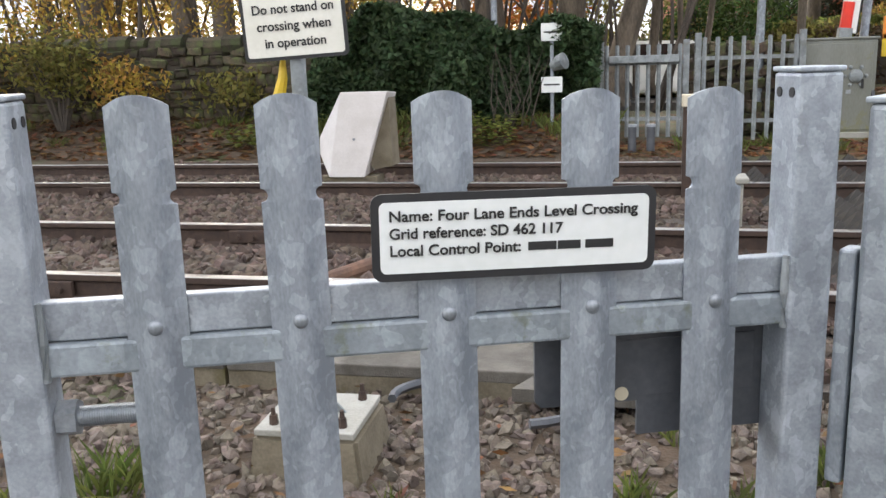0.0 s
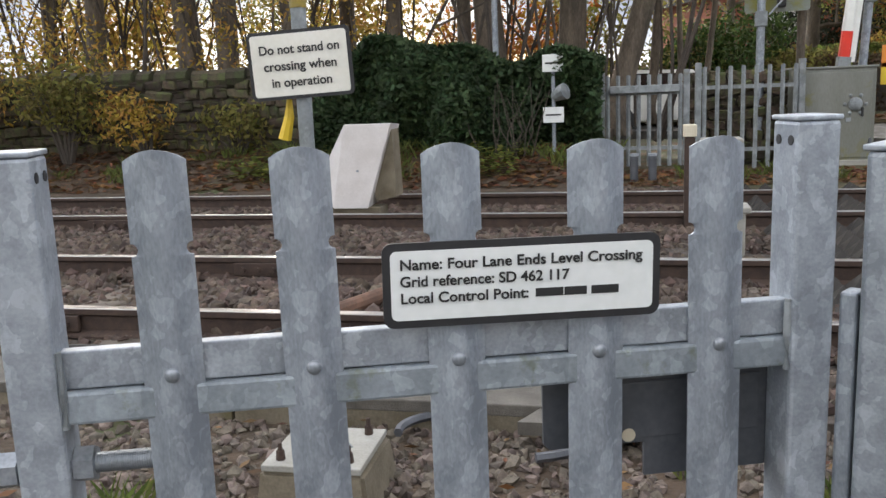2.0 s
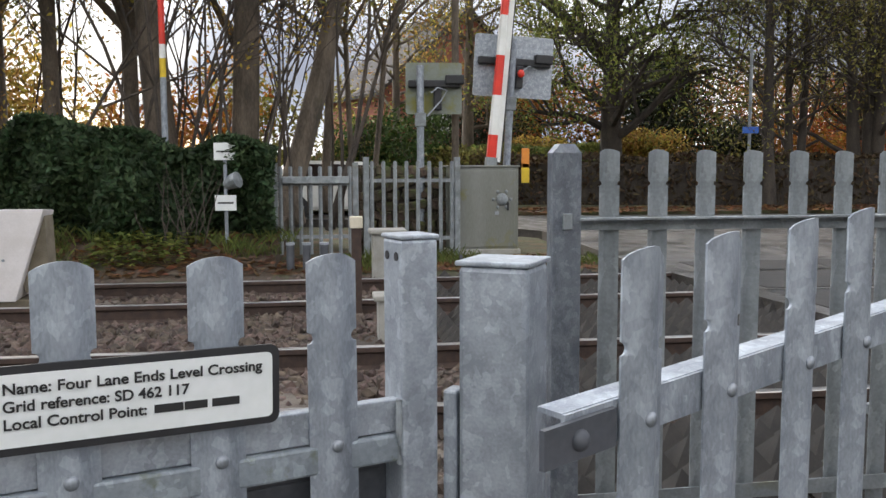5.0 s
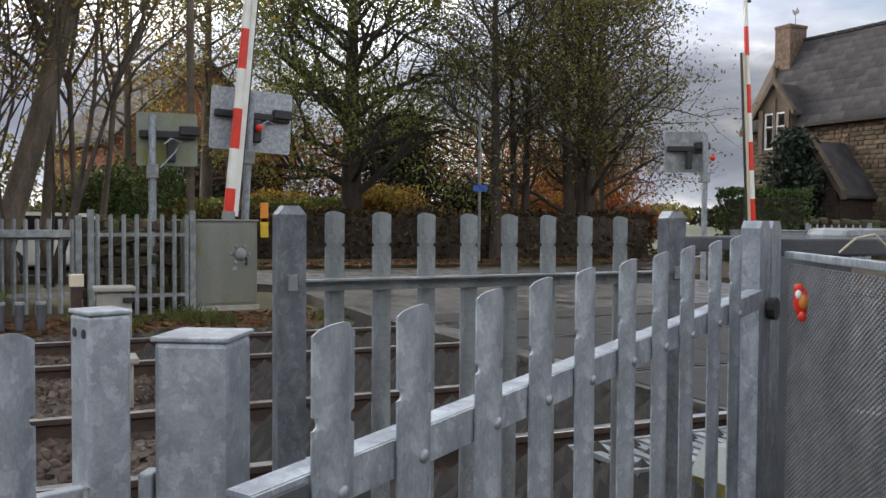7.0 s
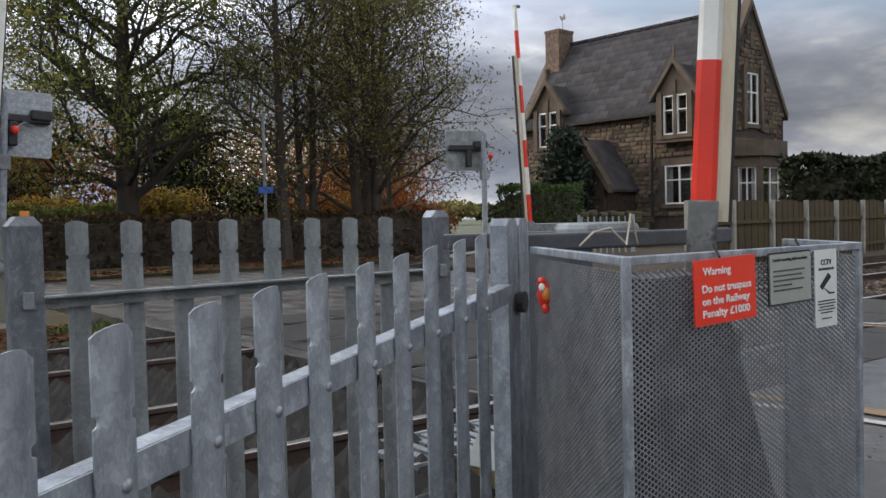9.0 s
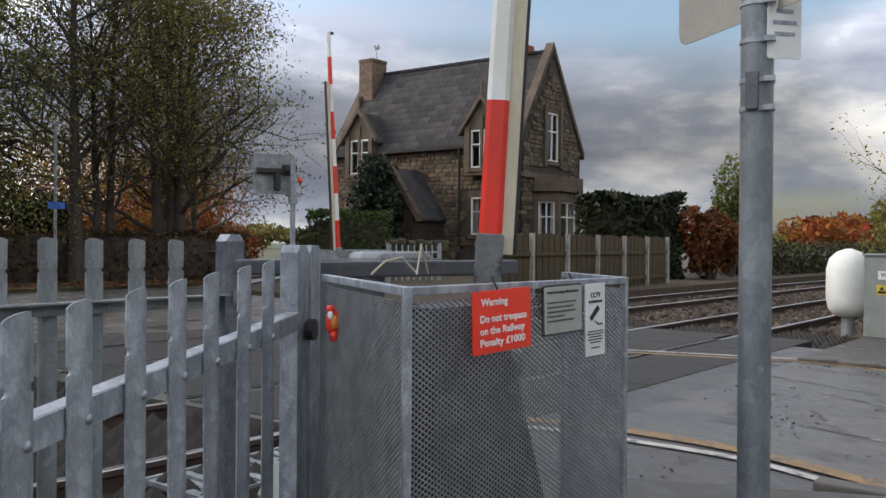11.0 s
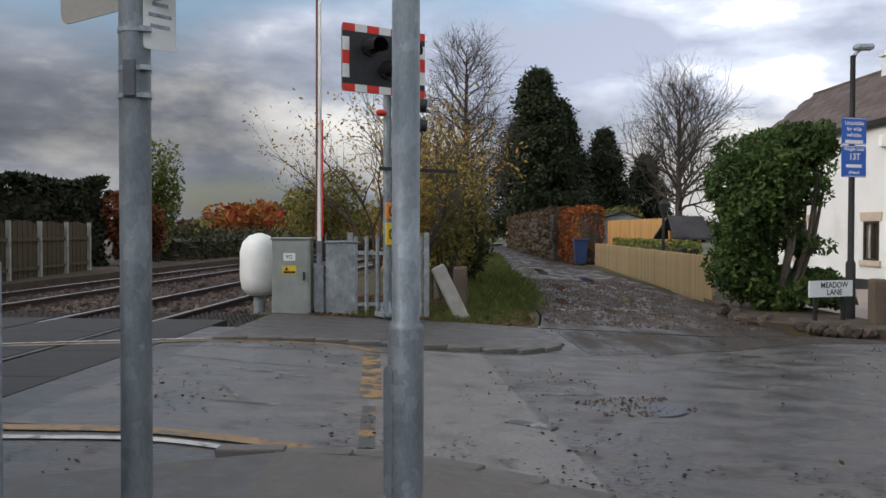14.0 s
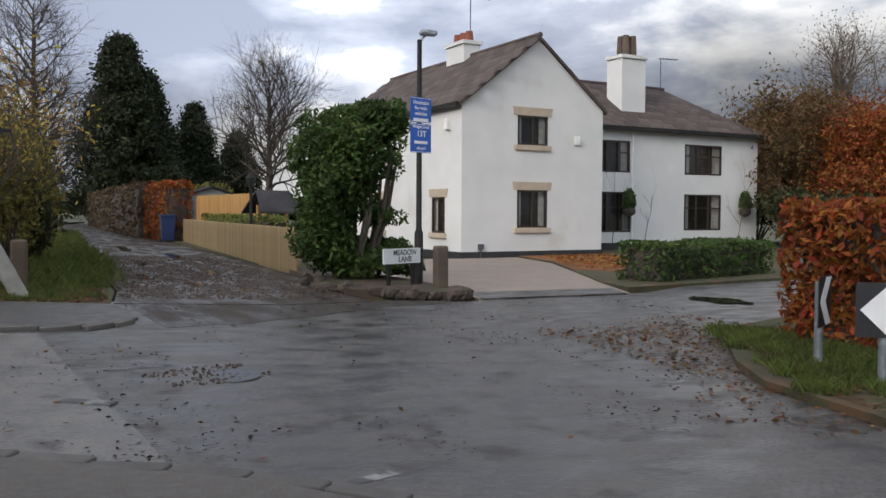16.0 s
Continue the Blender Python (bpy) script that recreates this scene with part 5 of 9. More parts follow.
cage = thing("barrier_cage", "galvanised expanded-metal cage round the barrier machine", "cage")
C0, C1, C2, C3 = Vector((2.12, 1.955, 0)), Vector((1.765, 1.335, 0)), Vector((2.60, 1.288, 0)), Vector((2.84, 1.62, 0))
CT, CB = 1.105, -0.12


def cage_side(a, b, nm):
    d = b - a
    ang = math.degrees(math.atan2(d.y, d.x))
    m = T(a.x, a.y, CB) @ rotz(ang)
    bm = bmesh.new()
    box(bm, d.length / 2, 0, CT - CB - 0.009, d.length, 0.022, 0.018, bev=0.002)
    o = part("cage_rail", bm, GALV, cage)
    o.matrix_basis = m
    bm = bmesh.new()
    box(bm, d.length / 2, 0, 0.03, d.length, 0.03, 0.03, bev=0.002)
    o = part("cage_rail", bm, GALV, cage)
    o.matrix_basis = m
    mesh_sheet(nm, d.length, CT - CB - 0.03, cage, m)


cage_side(C0, C1, "mesh_panel")
cage_side(C1, C2, "mesh_panel")
cage_side(C2, C3, "mesh_panel")
for p in (C1, C2, C3):
    bm = bmesh.new()
    box(bm, p.x, p.y, (CT + CB) / 2, 0.018, 0.018, CT - CB, rotz(0) if p is not C1 else T(p.x, p.y, 0) @ rotz(-30) @ T(-p.x, -p.y, 0), bev=0.002)
    part("corner_post", bm, GALV, cage)
bm = bmesh.new()
prism(bm, [(0.0, 0.0), (0.72, 0.0), (0.255, 1.16), (0.0, 1.16)], 0.12, T(2.02, 1.53, CB))
part("machine_cover", bm, DARK_PLATE, cage, "slanting steel cover over the machine")
for x in (2.03, 2.36):
    bm = bmesh.new()
    tube(bm, [(x, 1.318, 1.12), (x - 0.005, 1.30, 1.095), (x + 0.004, 1.30, 1.05), (x - 0.003, 1.305, 1.02)], 0.003, 5)
    part("cable_tie", bm, CABLE, cage)

YF = 1.285
def sheet(name, w, h, m, material, label, category="sign", r=0.004):
    t = thing(name, label, category, "signs on the cage", m=m)
    bm = bmesh.new()
    prism(bm, rounded(w, h, r), 0.003, Matrix.Identity(4))
    part("panel", bm, material, t)
    return t


SR = sheet("warning_sign", 0.205, 0.137, T(2.035, 1.292, 1.024) @ rotz(-3.3) @ Matrix.Rotation(radians(-1.8), 4, "Y"), RED_SIGN, "red warning sign with white lettering tied on the cage")
for body, w, z, x in (("Warning", 0.092, 0.036, -0.075), ("Do not trespass", 0.163, 0.0, -0.08), ("on the Railway", 0.158, -0.026, -0.08), ("Penalty £1000", 0.157, -0.052, -0.08)):
    lettering("lettering", body, 0.0225, T(x, -0.0025, z), WHITE_TEXT, SR, min(w, 0.166))
GS = sheet("information_sign", 0.158, 0.112, T(2.285, 1.288, 1.035) @ rotz(-3.3) @ Matrix.Rotation(radians(-1.2), 4, "Y"), mat("pale_green_sign", (0.36, 0.39, 0.35), (0.31, 0.34, 0.30), 5, 0.5, 0, 0), "pale grey-green notice with small unreadable lines")
bm = bmesh.new()
lettering("lettering", "Level crossing information", 0.0105, T(-0.070, -0.0022, 0.040), TEXT, GS, 0.132)
for z, w in ((0.018, 0.12), (0.007, 0.11), (-0.004, 0.118), (-0.015, 0.07), (-0.026, 0.112)):
    box(bm, -0.068 + w / 2, -0.0022, z, w, 0.001, 0.006 if z > 0.04 else 0.004)
part("text_bar", bm, PLATE, GS)
bm = bmesh.new()
prism(bm, rounded(0.166, 0.120, 0.006), 0.002, T(0, 0.002, 0))
part("border", bm, BLACK, GS)
CS = sheet("camera_notice", 0.090, 0.184, T(2.425, 1.279, 1.002) @ rotz(-3.3) @ Matrix.Rotation(radians(-1.0), 4, "Y"), WHITE_SIGN, "tall white notice with a black camera symbol")
lettering("lettering", "CCTV", 0.018, T(-0.022, -0.0022, 0.056), TEXT, CS, 0.044)
lettering("lettering", "IN OPERATION", 0.0085, T(-0.031, -0.0022, 0.043), TEXT, CS, 0.062)
bm = bmesh.new()
for z, w in ((-0.030, 0.07), (-0.037, 0.074), (-0.044, 0.06), (-0.051, 0.07), (-0.058, 0.05), (-0.072, 0.04)):
    box(bm, 0, -0.0022, z, w, 0.001, 0.0028)
part("text_bar", bm, TEXT, CS)
bm = bmesh.new()
prism(bm, [(-0.028, 0.0), (-0.018, -0.009), (0.02, 0.02), (0.008, 0.030)], 0.001, T(0, -0.0024, 0.006))
prism(bm, [(-0.012, -0.002), (-0.006, -0.003), (0.01, -0.017), (0.033, -0.017), (0.033, -0.013), (0.014, -0.013)], 0.001, T(0, -0.0024, 0.002))
part("camera_symbol", bm, TEXT, CS)
# red and yellow toy mask shape hung at the corner: plain shape
mk = thing("hanging_ornament", "small red and orange plastic ornament tied to the cage", "ornament", m=T(2.055, 1.845, 0.985) @ rotz(-60) @ Matrix.Diagonal((0.75, 0.8, 0.75, 1)))
bm = bmesh.new()
ball(bm, (0, -0.02, 0), 0.042, 0.62, 0.35, 1.15, 14)
ball(bm, (-0.006, -0.03, 0.045), 0.016, 1, 0.7, 1, 10)
ball(bm, (0.006, -0.03, -0.05), 0.014, 1, 0.7, 1.3, 10)
part("red_shell", bm, RED, mk, smooth=True)
bm = bmesh.new()
ball(bm, (0.010, -0.032, 0.0), 0.022, 0.7, 0.5, 1.1, 12)
part("orange_patch", bm, ORANGE, mk, smooth=True)
bm = bmesh.new()
ball(bm, (-0.004, -0.038, 0.025), 0.012, 0.9, 0.5, 1.3, 10)
part("pale_spot", bm, WHITE_PAINT, mk, smooth=True)

BOOM_STUB = mat("blotched_grey_paint", (0.17, 0.175, 0.17), (0.10, 0.10, 0.095), 9, 0.6, 0.1, 0.1, 60, (0.02, 0.02, 0.02), 12, 0.52)


def barrier(m, label, length=6.2, lean=2.5, red=0.24, w=0.085, first=0.26, skirt=True, rev=False, start=1.15, box_col=None, lath=None, edge=None):
    """A raised barrier boom with red and white bands, its cream skirt folded against it, on a machine."""
    t = thing("crossing_barrier", label, "barrier", "crossing barriers", m=m)
    b = Matrix.Rotation(radians(lean), 4, "Y")
    z, i = start, 0
    bands = []
    while z < length:
        d = first if i == 0 else red
        bands.append((z, min(length, z + d), i % 2 == 0))
        z += d
        i += 1
    for z0, z1, is_red in bands:
        w0, w1 = w * (1 - 0.5 * z0 / length), w * (1 - 0.5 * z1 / length)
        bm = bmesh.new()
        a = [bm.verts.new(b @ Vector((x * w0 / 2, y * w0 * 0.42, z0))) for x, y in ((-1, -0.6), (-0.6, -1), (0.6, -1), (1, -0.6), (1, 1), (-1, 1))]
        c = [bm.verts.new(b @ Vector((x * w1 / 2, y * w1 * 0.42, z1))) for x, y in ((-1, -0.6), (-0.6, -1), (0.6, -1), (1, -0.6), (1, 1), (-1, 1))]
        for k in range(6):
            bm.faces.new((a[k], a[(k + 1) % 6], c[(k + 1) % 6], c[k]))
        bm.faces.new(a[::-1])
        bm.faces.new(c)
        part("boom_band", bm, edge or (RED if is_red else WHITE_PAINT), t)
    bm = bmesh.new()
    box(bm, 0, 0, start - 0.20, w * 1.08, w * 1.05, 0.40, b, bev=0.004)
    if edge is None:
        box(bm, 0, 0.02, start - 0.62, 0.24, 0.3, 0.55, b, bev=0.02)
        box(bm, 0, 0.0, start - 1.1, 0.34, 0.36, 0.5, bev=0.02)
    else:
        box(bm, 0, 0.0, start - 0.80, 0.12, 0.14, 0.9, bev=0.01)
    part("machine", bm, box_col or GALV_OLD, t, "dirty grey barrier machine")
    if skirt:
        for k, dx in enumerate((0.66 * w, 0.98 * w)):
            bm = bmesh.new()
            box(bm, (dx if not rev else -dx), 0.012 + 0.014 * k, start - 0.06 + (length * 0.62) / 2, (0.50 if k == 0 else 0.12) * w, 0.05, length * 0.62, b)
            part("skirt_lath", bm, (lath or CREAM_WOOD) if k == 0 else BLACK, t, "pale skirt lath" if k == 0 else "dark folded skirt")
    bm = bmesh.new()
    box(bm, 0.06, 0, length - 0.02, 0.12, 0.05, 0.05, b)
    part("tip_lamp", bm, BLACK, t)
    return t


barrier(T(2.575, 1.795, 0.06) @ rotz(-55), "raised red and white barrier boom behind the mesh cage", 6.4, 3.0, 0.75, 0.078, 0.405, start=1.165, box_col=BOOM_STUB)
eb = barrier(T(12.9, 2.42, -0.05), "raised far-side barrier boom seen edge-on beside the grey cabinet", 5.6, 0.6, 0.85, 0.075, 0.9, start=1.1, skirt=False, edge=WHITE_PAINT)
bm = bmesh.new()
box(bm, 0.0, 0.045, 3.2, 0.05, 0.022, 4.3, Matrix.Rotation(radians(0.6), 4, "Y"))
part("skirt_lath", bm, mat("rust_red_paint", (0.21, 0.065, 0.04), (0.13, 0.05, 0.035), 8, 0.7, 0, 0.1), eb, "rust-red edge of the folded skirt")
bm = bmesh.new()
box(bm, 0.0, -0.042, 2.0, 0.05, 0.014, 1.7, Matrix.Rotation(radians(0.6), 4, "Y"))
part("red_edge", bm, RED, eb)
barrier(T(2.64, 12.95, -0.1), "raised barrier boom behind the mossy cabinet", 6.6, 5.2, 0.58, 0.15, 0.33, start=1.40, lath=WHITE_PAINT)
barrier(T(12.92, 13.05, -0.05), "raised distant barrier boom across the tracks", 5.5, -3.8, 0.55, 0.13, 0.55, start=1.15, rev=True)


def wigwag_front(m, label):
    """Road signal: black board with red and white chequered edge, three hooded lamps, on a pole."""
    t = thing("road_signal", label, "signal", "road signals", m=m)
    W, H = 1.30, 0.91
    bm = bmesh.new()
    prism(bm, rounded(W, H, 0.05), 0.03, T(0, 0, 0))
    part("backboard", bm, BLACK, t)
    nw, nh, bw = 7, 5, 0.10
    for k in range(nw):
        for z in (H / 2 - bw / 2, -H / 2 + bw / 2):
            bm = bmesh.new()
            box(bm, -W / 2 + W / nw * (k + 0.5), -0.018, z, W / nw - 0.002, 0.006, bw)
            part("edge_tile", bm, RED if k % 2 == 0 else WHITE_PAINT, t)
    for k in range(1, nh - 1):
        for x in (-W / 2 + bw / 2, W / 2 - bw / 2):
            bm = bmesh.new()
            box(bm, x, -0.018, -H / 2 + H / nh * (k + 0.5), bw, 0.006, H / nh - 0.002)
            part("edge_tile", bm, RED if k % 2 == 0 else WHITE_PAINT, t)
    for x, z in ((-0.24, 0.17), (0.30, 0.17), (0.03, -0.12)):
        bm = bmesh.new()
        cyl(bm, (x, -0.015, z), (x, -0.06, z), 0.125, n=20)
        lamp = part("lamp_unit", bm, BLACK, t)
        bm = bmesh.new()
        cyl(bm, (x, -0.061, z), (x, -0.066, z), 0.10, n=20)
        part("lens", bm, LENS, lamp)
        bm = bmesh.new()
        rows = []
        for (yy, r, dz) in ((-0.05, 0.125, 0), (-0.34, 0.115, -0.03)):
            rows.append([bm.verts.new((x + r * math.cos(radians(a)), yy, z + dz + r * math.sin(radians(a)))) for a in range(-30, 211, 20)])
        for k in range(len(rows[0]) - 1):
            bm.faces.new((rows[0][k], rows[0][k + 1], rows[1][k + 1], rows[1][k]))
        bmesh.ops.solidify(bm, geom=bm.faces[:], thickness=0.006)
        part("hood", bm, BLACK, lamp)
    return t


SEM = T(12.4, 1.42, 3.53) @ rotz(-54)
s1 = wigwag_front(SEM, "black road signal with red and white chequered border facing the road")
bm = bmesh.new()
cyl(bm, (0.10, 0.09, -3.6), (0.10, 0.09, 0.1), 0.057, n=16)
part("pole", bm, GALV_POLE, s1, smooth=True)
bm = bmesh.new()
box(bm, 0.10, 0.09, -3.50, 0.26, 0.26, 0.06)
for a in (0, 90, 180, 270):
    prism(bm, [(0.05, -3.48), (0.13, -3.48), (0.05, -3.30)], 0.02, T(0.10, 0.09, 0) @ rotz(a))
part("pole_base", bm, GALV, s1)
for z, r in ((-0.56, 0.115), (-0.84, 0.105)):
    bm = bmesh.new()
    cyl(bm, (0.30, 0.08, z), (0.44, -0.01, z + 0.01), r * 0.7, r, n=18)
    cyl(bm, (0.44, -0.01, z + 0.01), (0.62, -0.13, z - 0.02), r * 1.04, r * 0.8, n=18)
    part("side_lamp", bm, BLACK, s1, smooth=True)
bm = bmesh.new()
box(bm, 0.0, 0.0, -1.47, 1.3, 0.04, 0.05, T(0.6, 0.05, 0))
part("bracket_arm", bm, BLACK, s1)
bm = bmesh.new()
cyl(bm, (0.40, 0.05, -1.3), (0.40, 0.05, -0.4), 0.03, n=10)
part("conduit", bm, GALV, s1)
bm = bmesh.new()
box(bm, 0.12, -0.02, -0.50, 0.26, 0.16, 0.09, Matrix.Rotation(radians(-24), 4, "Y"), bev=0.02)
part("sounder", bm, BLACK, s1)
bm = bmesh.new()
ball(bm, (-0.02, 0.05, -0.70), 0.07, 1.2, 0.8, 0.7, 10)
part("red_sounder", bm, RED, s1, smooth=True)
for z, mt in ((-2.06, ORANGE), (-2.38, YELLOW)):
    bm = bmesh.new()
    box(bm, 0.10, 0.0, z, 0.15, 0.03, 0.23 if mt is ORANGE else 0.31, bev=0.01)
    pl_ = part("phone_plate", bm, mt, s1)
    bm = bmesh.new()
    tube(bm, [(0.13, -0.02, z + 0.07), (0.08, -0.02, z + 0.05), (0.075, -0.02, z), (0.08, -0.02, z - 0.05), (0.13, -0.02, z - 0.07)], 0.012, 6)
    part("phone_symbol", bm, TEXT, pl_)


def wigwag_back(m, label, W, H, board, pole_x, pole_dz, stripe=None):
    t = thing("road_signal", label, "signal", "road signals", m=m)
    bm = bmesh.new()
    prism(bm, rounded(W, H, 0.04), 0.02, Matrix.Identity(4))
    part("backboard", bm, board, t)
    bm = bmesh.new()
    box(bm, 0, -0.07, 0.06, W * 0.92, 0.11, 0.11, bev=0.02)
    box(bm, 0.06 * W, -0.09, -0.16, 0.12, 0.1, 0.34, bev=0.02)
    box(bm, W * 0.36, -0.10, 0.12, 0.28, 0.14, 0.14, bev=0.02)
    part("lamp_housing", bm, BLACK, t)
    bm = bmesh.new()
    cyl(bm, (pole_x, -0.17, -pole_dz), (pole_x, -0.17, H * 0.42), 0.055, n=14)
    part("pole", bm, GALV, t, smooth=True)
    if board is not YGREEN:
        bm = bmesh.new()
        ball(bm, (pole_x + 0.13, -0.22, -0.12), 0.055, 1, 0.8, 1.1, 10)
        part("red_sounder", bm, RED, t, smooth=True)
    bm = bmesh.new()
    tube(bm, [(pole_x + 0.16, -0.2, -0.08), (pole_x + 0.26, -0.18, 0.0), (pole_x + 0.4, -0.12, -0.04), (pole_x + 0.30, -0.18, -0.2), (pole_x + 0.1, -0.2, -0.42)], 0.012, 6)
    part("cable_loop", bm, GALV_SHINY, t)
    bm = bmesh.new()
    box(bm, pole_x, -0.18, -H * 0.62, 0.16, 0.14, 0.2, bev=0.01)
    part("junction_box", bm, GALV_OLD, t)
    return t


YGREEN = mat("algae_stained_board", (0.22, 0.24, 0.22), (0.17, 0.19, 0.14), 3, 0.6, 0.1, 0, 40, (0.20, 0.19, 0.05), 1.6, 0.50)
wigwag_back(T(3.18, 13.35, 2.66) @ rotz(2) @ Matrix.Rotation(radians(3), 4, "Y"), "grey back of a road signal board on a steel pole", 1.22, 0.92, GALV_SHINY, -0.06, 2.8)
wigwag_back(T(1.96, 13.3, 2.32) @ rotz(-4), "algae-stained back of a road signal board on a steel pole", 0.84, 0.76, YGREEN, -0.21, 2.4)
wigwag_back(T(11.75, 13.75, 2.55) @ rotz(-22), "grey back of a distant road signal board", 0.82, 0.80, GALV_OLD, 0.34, 2.6)
t = thing("telegraph_post", "tall dark timber post with fittings", "post", m=T(2.33, 13.6, -0.1))
bm = bmesh.new()
cyl(bm, (0, 0, 0), (0, 0, 7.5), 0.06, 0.05, 12)
part("shaft", bm, BARK, t, smooth=True)

# cabinets
def cabinet(m, w, d, h, material, label, door=True):
    t = thing("equipment_cabinet", label, "cabinet", "equipment cabinets", m=m)
    bm = bmesh.new()
    box(bm, 0, 0, h / 2, w, d, h, bev=0.012)
    box(bm, 0, 0, h + 0.012, w + 0.04, d + 0.04, 0.03, bev=0.01)
    body = part("body", bm, material, t)
    bm = bmesh.new()
    box(bm, 0, 0, 0.02, w + 0.06, d + 0.06, 0.10, bev=0.01)
    part("plinth", bm, CONC_PALE, t)
    if door:
        bm = bmesh.new()
        box(bm, 0.02 * w, -d / 2 - 0.006, h * 0.52, w * 0.86, 0.014, h * 0.88, bev=0.006)
        dr = part("door", bm, material, t)
        bm = bmesh.new()
        box(bm, w * 0.34, -d / 2 - 0.025, h * 0.55, 0.03, 0.03, 0.12, bev=0.005)
        part("handle", bm, BLACK, dr)
    return t


c1 = cabinet(T(12.95, 2.82, -0.10) @ rotz(-85), 0.55, 0.42, 1.17, GREY_CAB, "grey-green steel equipment cabinet with a warning label")
bm = bmesh.new()
box(bm, -0.02, -0.228, 0.92, 0.17, 0.004, 0.11)
part("white_label", bm, WHITE_SIGN, c1)
lettering("lettering", "YO", 0.075, T(-0.075, -0.2315, 0.895), TEXT, c1, 0.10)
bm = bmesh.new()
box(bm, -0.02, -0.228, 0.73, 0.2, 0.004, 0.13)
part("yellow_label", bm, YELLOW, c1)
bm = bmesh.new()
box(bm, -0.02, -0.232, 0.70, 0.17, 0.003, 0.03)
prism(bm, [(-0.09, 0.725), (-0.03, 0.725), (-0.06, 0.78)], 0.003, T(0, -0.232, 0))
part("text_bar", bm, TEXT, c1)
c2 = cabinet(T(13.15, 2.14, -0.08) @ rotz(-80), 0.46, 0.5, 1.10, GALV_OLD, "tall galvanised steel cover beside the barrier", False)
c3 = cabinet(T(2.62, 13.0, -0.12) @ rotz(2), 1.02, 0.5, 1.27, MOSSY_CAB, "mossy green-grey steel equipment cabinet with a lock")
bm = bmesh.new()
ball(bm, (0.26, -0.27, 0.80), 0.09, 1, 0.5, 1, 12)
for a in range(6):
    ball(bm, (0.26 + 0.13 * math.cos(a * 1.047), -0.27, 0.80 + 0.13 * math.sin(a * 1.047)), 0.025, 1, 0.5, 1, 8)
box(bm, 0.18, -0.27, 0.60, 0.06, 0.02, 0.05)
part("lock_boss", bm, GALV_OLD, c3)
bm = bmesh.new()
box(bm, -0.42, -0.27, 0.98, 0.05, 0.02, 0.16)
part("label", bm, WHITE_SIGN, c3)
for dz, mt in ((1.20, ORANGE), (0.98, YELLOW)):
    o = thing("phone_plate", "small yellow telephone plate on the signal pole", "plate", "telephone plates", m=T(3.32, 13.1, dz - 0.02))
    bm = bmesh.new()
    box(bm, 0, 0, 0.1, 0.12, 0.03, 0.30, bev=0.01)
    part("panel", bm, mt, o)
cabinet(T(14.9, 14.6, 0.0), 1.6, 0.8, 1.0, GALV_OLD, "long low grey cabinet across the tracks")
# white gas tank
tk = thing("white_tank", "white upright pressure tank beside the track", "tank", m=T(13.35, 3.42, -0.1) @ rotz(-80))
bm = bmesh.new()
tube(bm, [(0, 0, 0.30), (0, 0, 0.33), (0, 0, 0.42), (0, 0, 0.58), (0, 0, 0.75), (0, 0, 0.98), (0, 0, 1.12), (0, 0, 1.22), (0, 0, 1.26)], [0.06, 0.18, 0.26, 0.29, 0.29, 0.29, 0.25, 0.15, 0.03], 24)
part("vessel", bm, WHITE_PAINT, tk, smooth=True)
bm = bmesh.new()
tube(bm, [(0, 0, 0.655), (0, 0, 0.67)], 0.296, 24)
part("seam", bm, WHITE_PAINT, tk)
bm = bmesh.new()
cyl(bm, (0, 0, -0.1), (0, 0, 0.33), 0.09, n=14)
part("foot", bm, GALV_OLD, tk)
bm = bmesh.new()
box(bm, 0.26, 0, 0.86, 0.14, 0.1, 0.12)
part("bracket", bm, GALV_OLD, tk)


def far_palisade(m, n, pitch, h, label, material=GALV_OLD, w=0.055, posts=True):
    f = thing("palisade_fence", label, "fence", "palisade fences", m=m)
    me = mesh_of(pale_mesh(h, 0.012, 0.11, w), "pale", material, True)
    for i in range(n):
        o = new("pale", me)
        o.parent, o.matrix_basis = f, T(i * pitch, 0, 0)
    for z in (h * 0.2, h * 0.8):
        bm = bmesh.new()
        box(bm, (n - 1) * pitch / 2, 0.02, z, (n - 1) * pitch + 0.1, 0.03, 0.05)
        part("rail", bm, material, f)
    if posts:
        for x in (-0.08, (n - 1) * pitch + 0.08):
            bm = bmesh.new()
            box(bm, x, 0.03, h * 0.52, 0.08, 0.08, h * 1.04, bev=0.006)
            part("post", bm, material, f)
    return f


far_palisade(T(12.95, 1.90, -0.12) @ rotz(-88), 7, 0.158, 1.24, "galvanised palisade fence beside the far footway")
far_palisade(T(0.98, 12.55, -0.14) @ rotz(4), 8, 0.165, 1.38, "galvanised palisade fence below the trees")
far_palisade(T(-0.28, 12.4, -0.05) @ rotz(1), 8, 0.135, 1.22, "grey palisade wicket beside the ivy bank")
bm = bmesh.new()
box(bm, 0.2, 12.36, 0.98, 0.9, 0.06, 0.10, bev=0.01)
tagged(part("lock_box", bm, GALV_OLD), "steel lock box across the wicket gate", "lock box")
for x in (-0.12, 0.08, 0.30):
    b_ = thing("short_bollard", "short grey trackside marker post", "post", "short marker posts", m=T(x, 11.2, -0.15))
    bm = bmesh.new()
    cyl(bm, (0, 0, 0), (0, 0, 0.36), 0.05, n=12)
    part("shaft", bm, PLATE, b_)
    bm = bmesh.new()
    cyl(bm, (0, 0, 0.34), (0, 0, 0.37), 0.056, n=12)
    part("cap", bm, GALV_SHINY, b_)
sg = thing("marker_signal", "slim post with two white plates and a small lamp", "signal", m=T(-0.95, 11.8, 0.0))
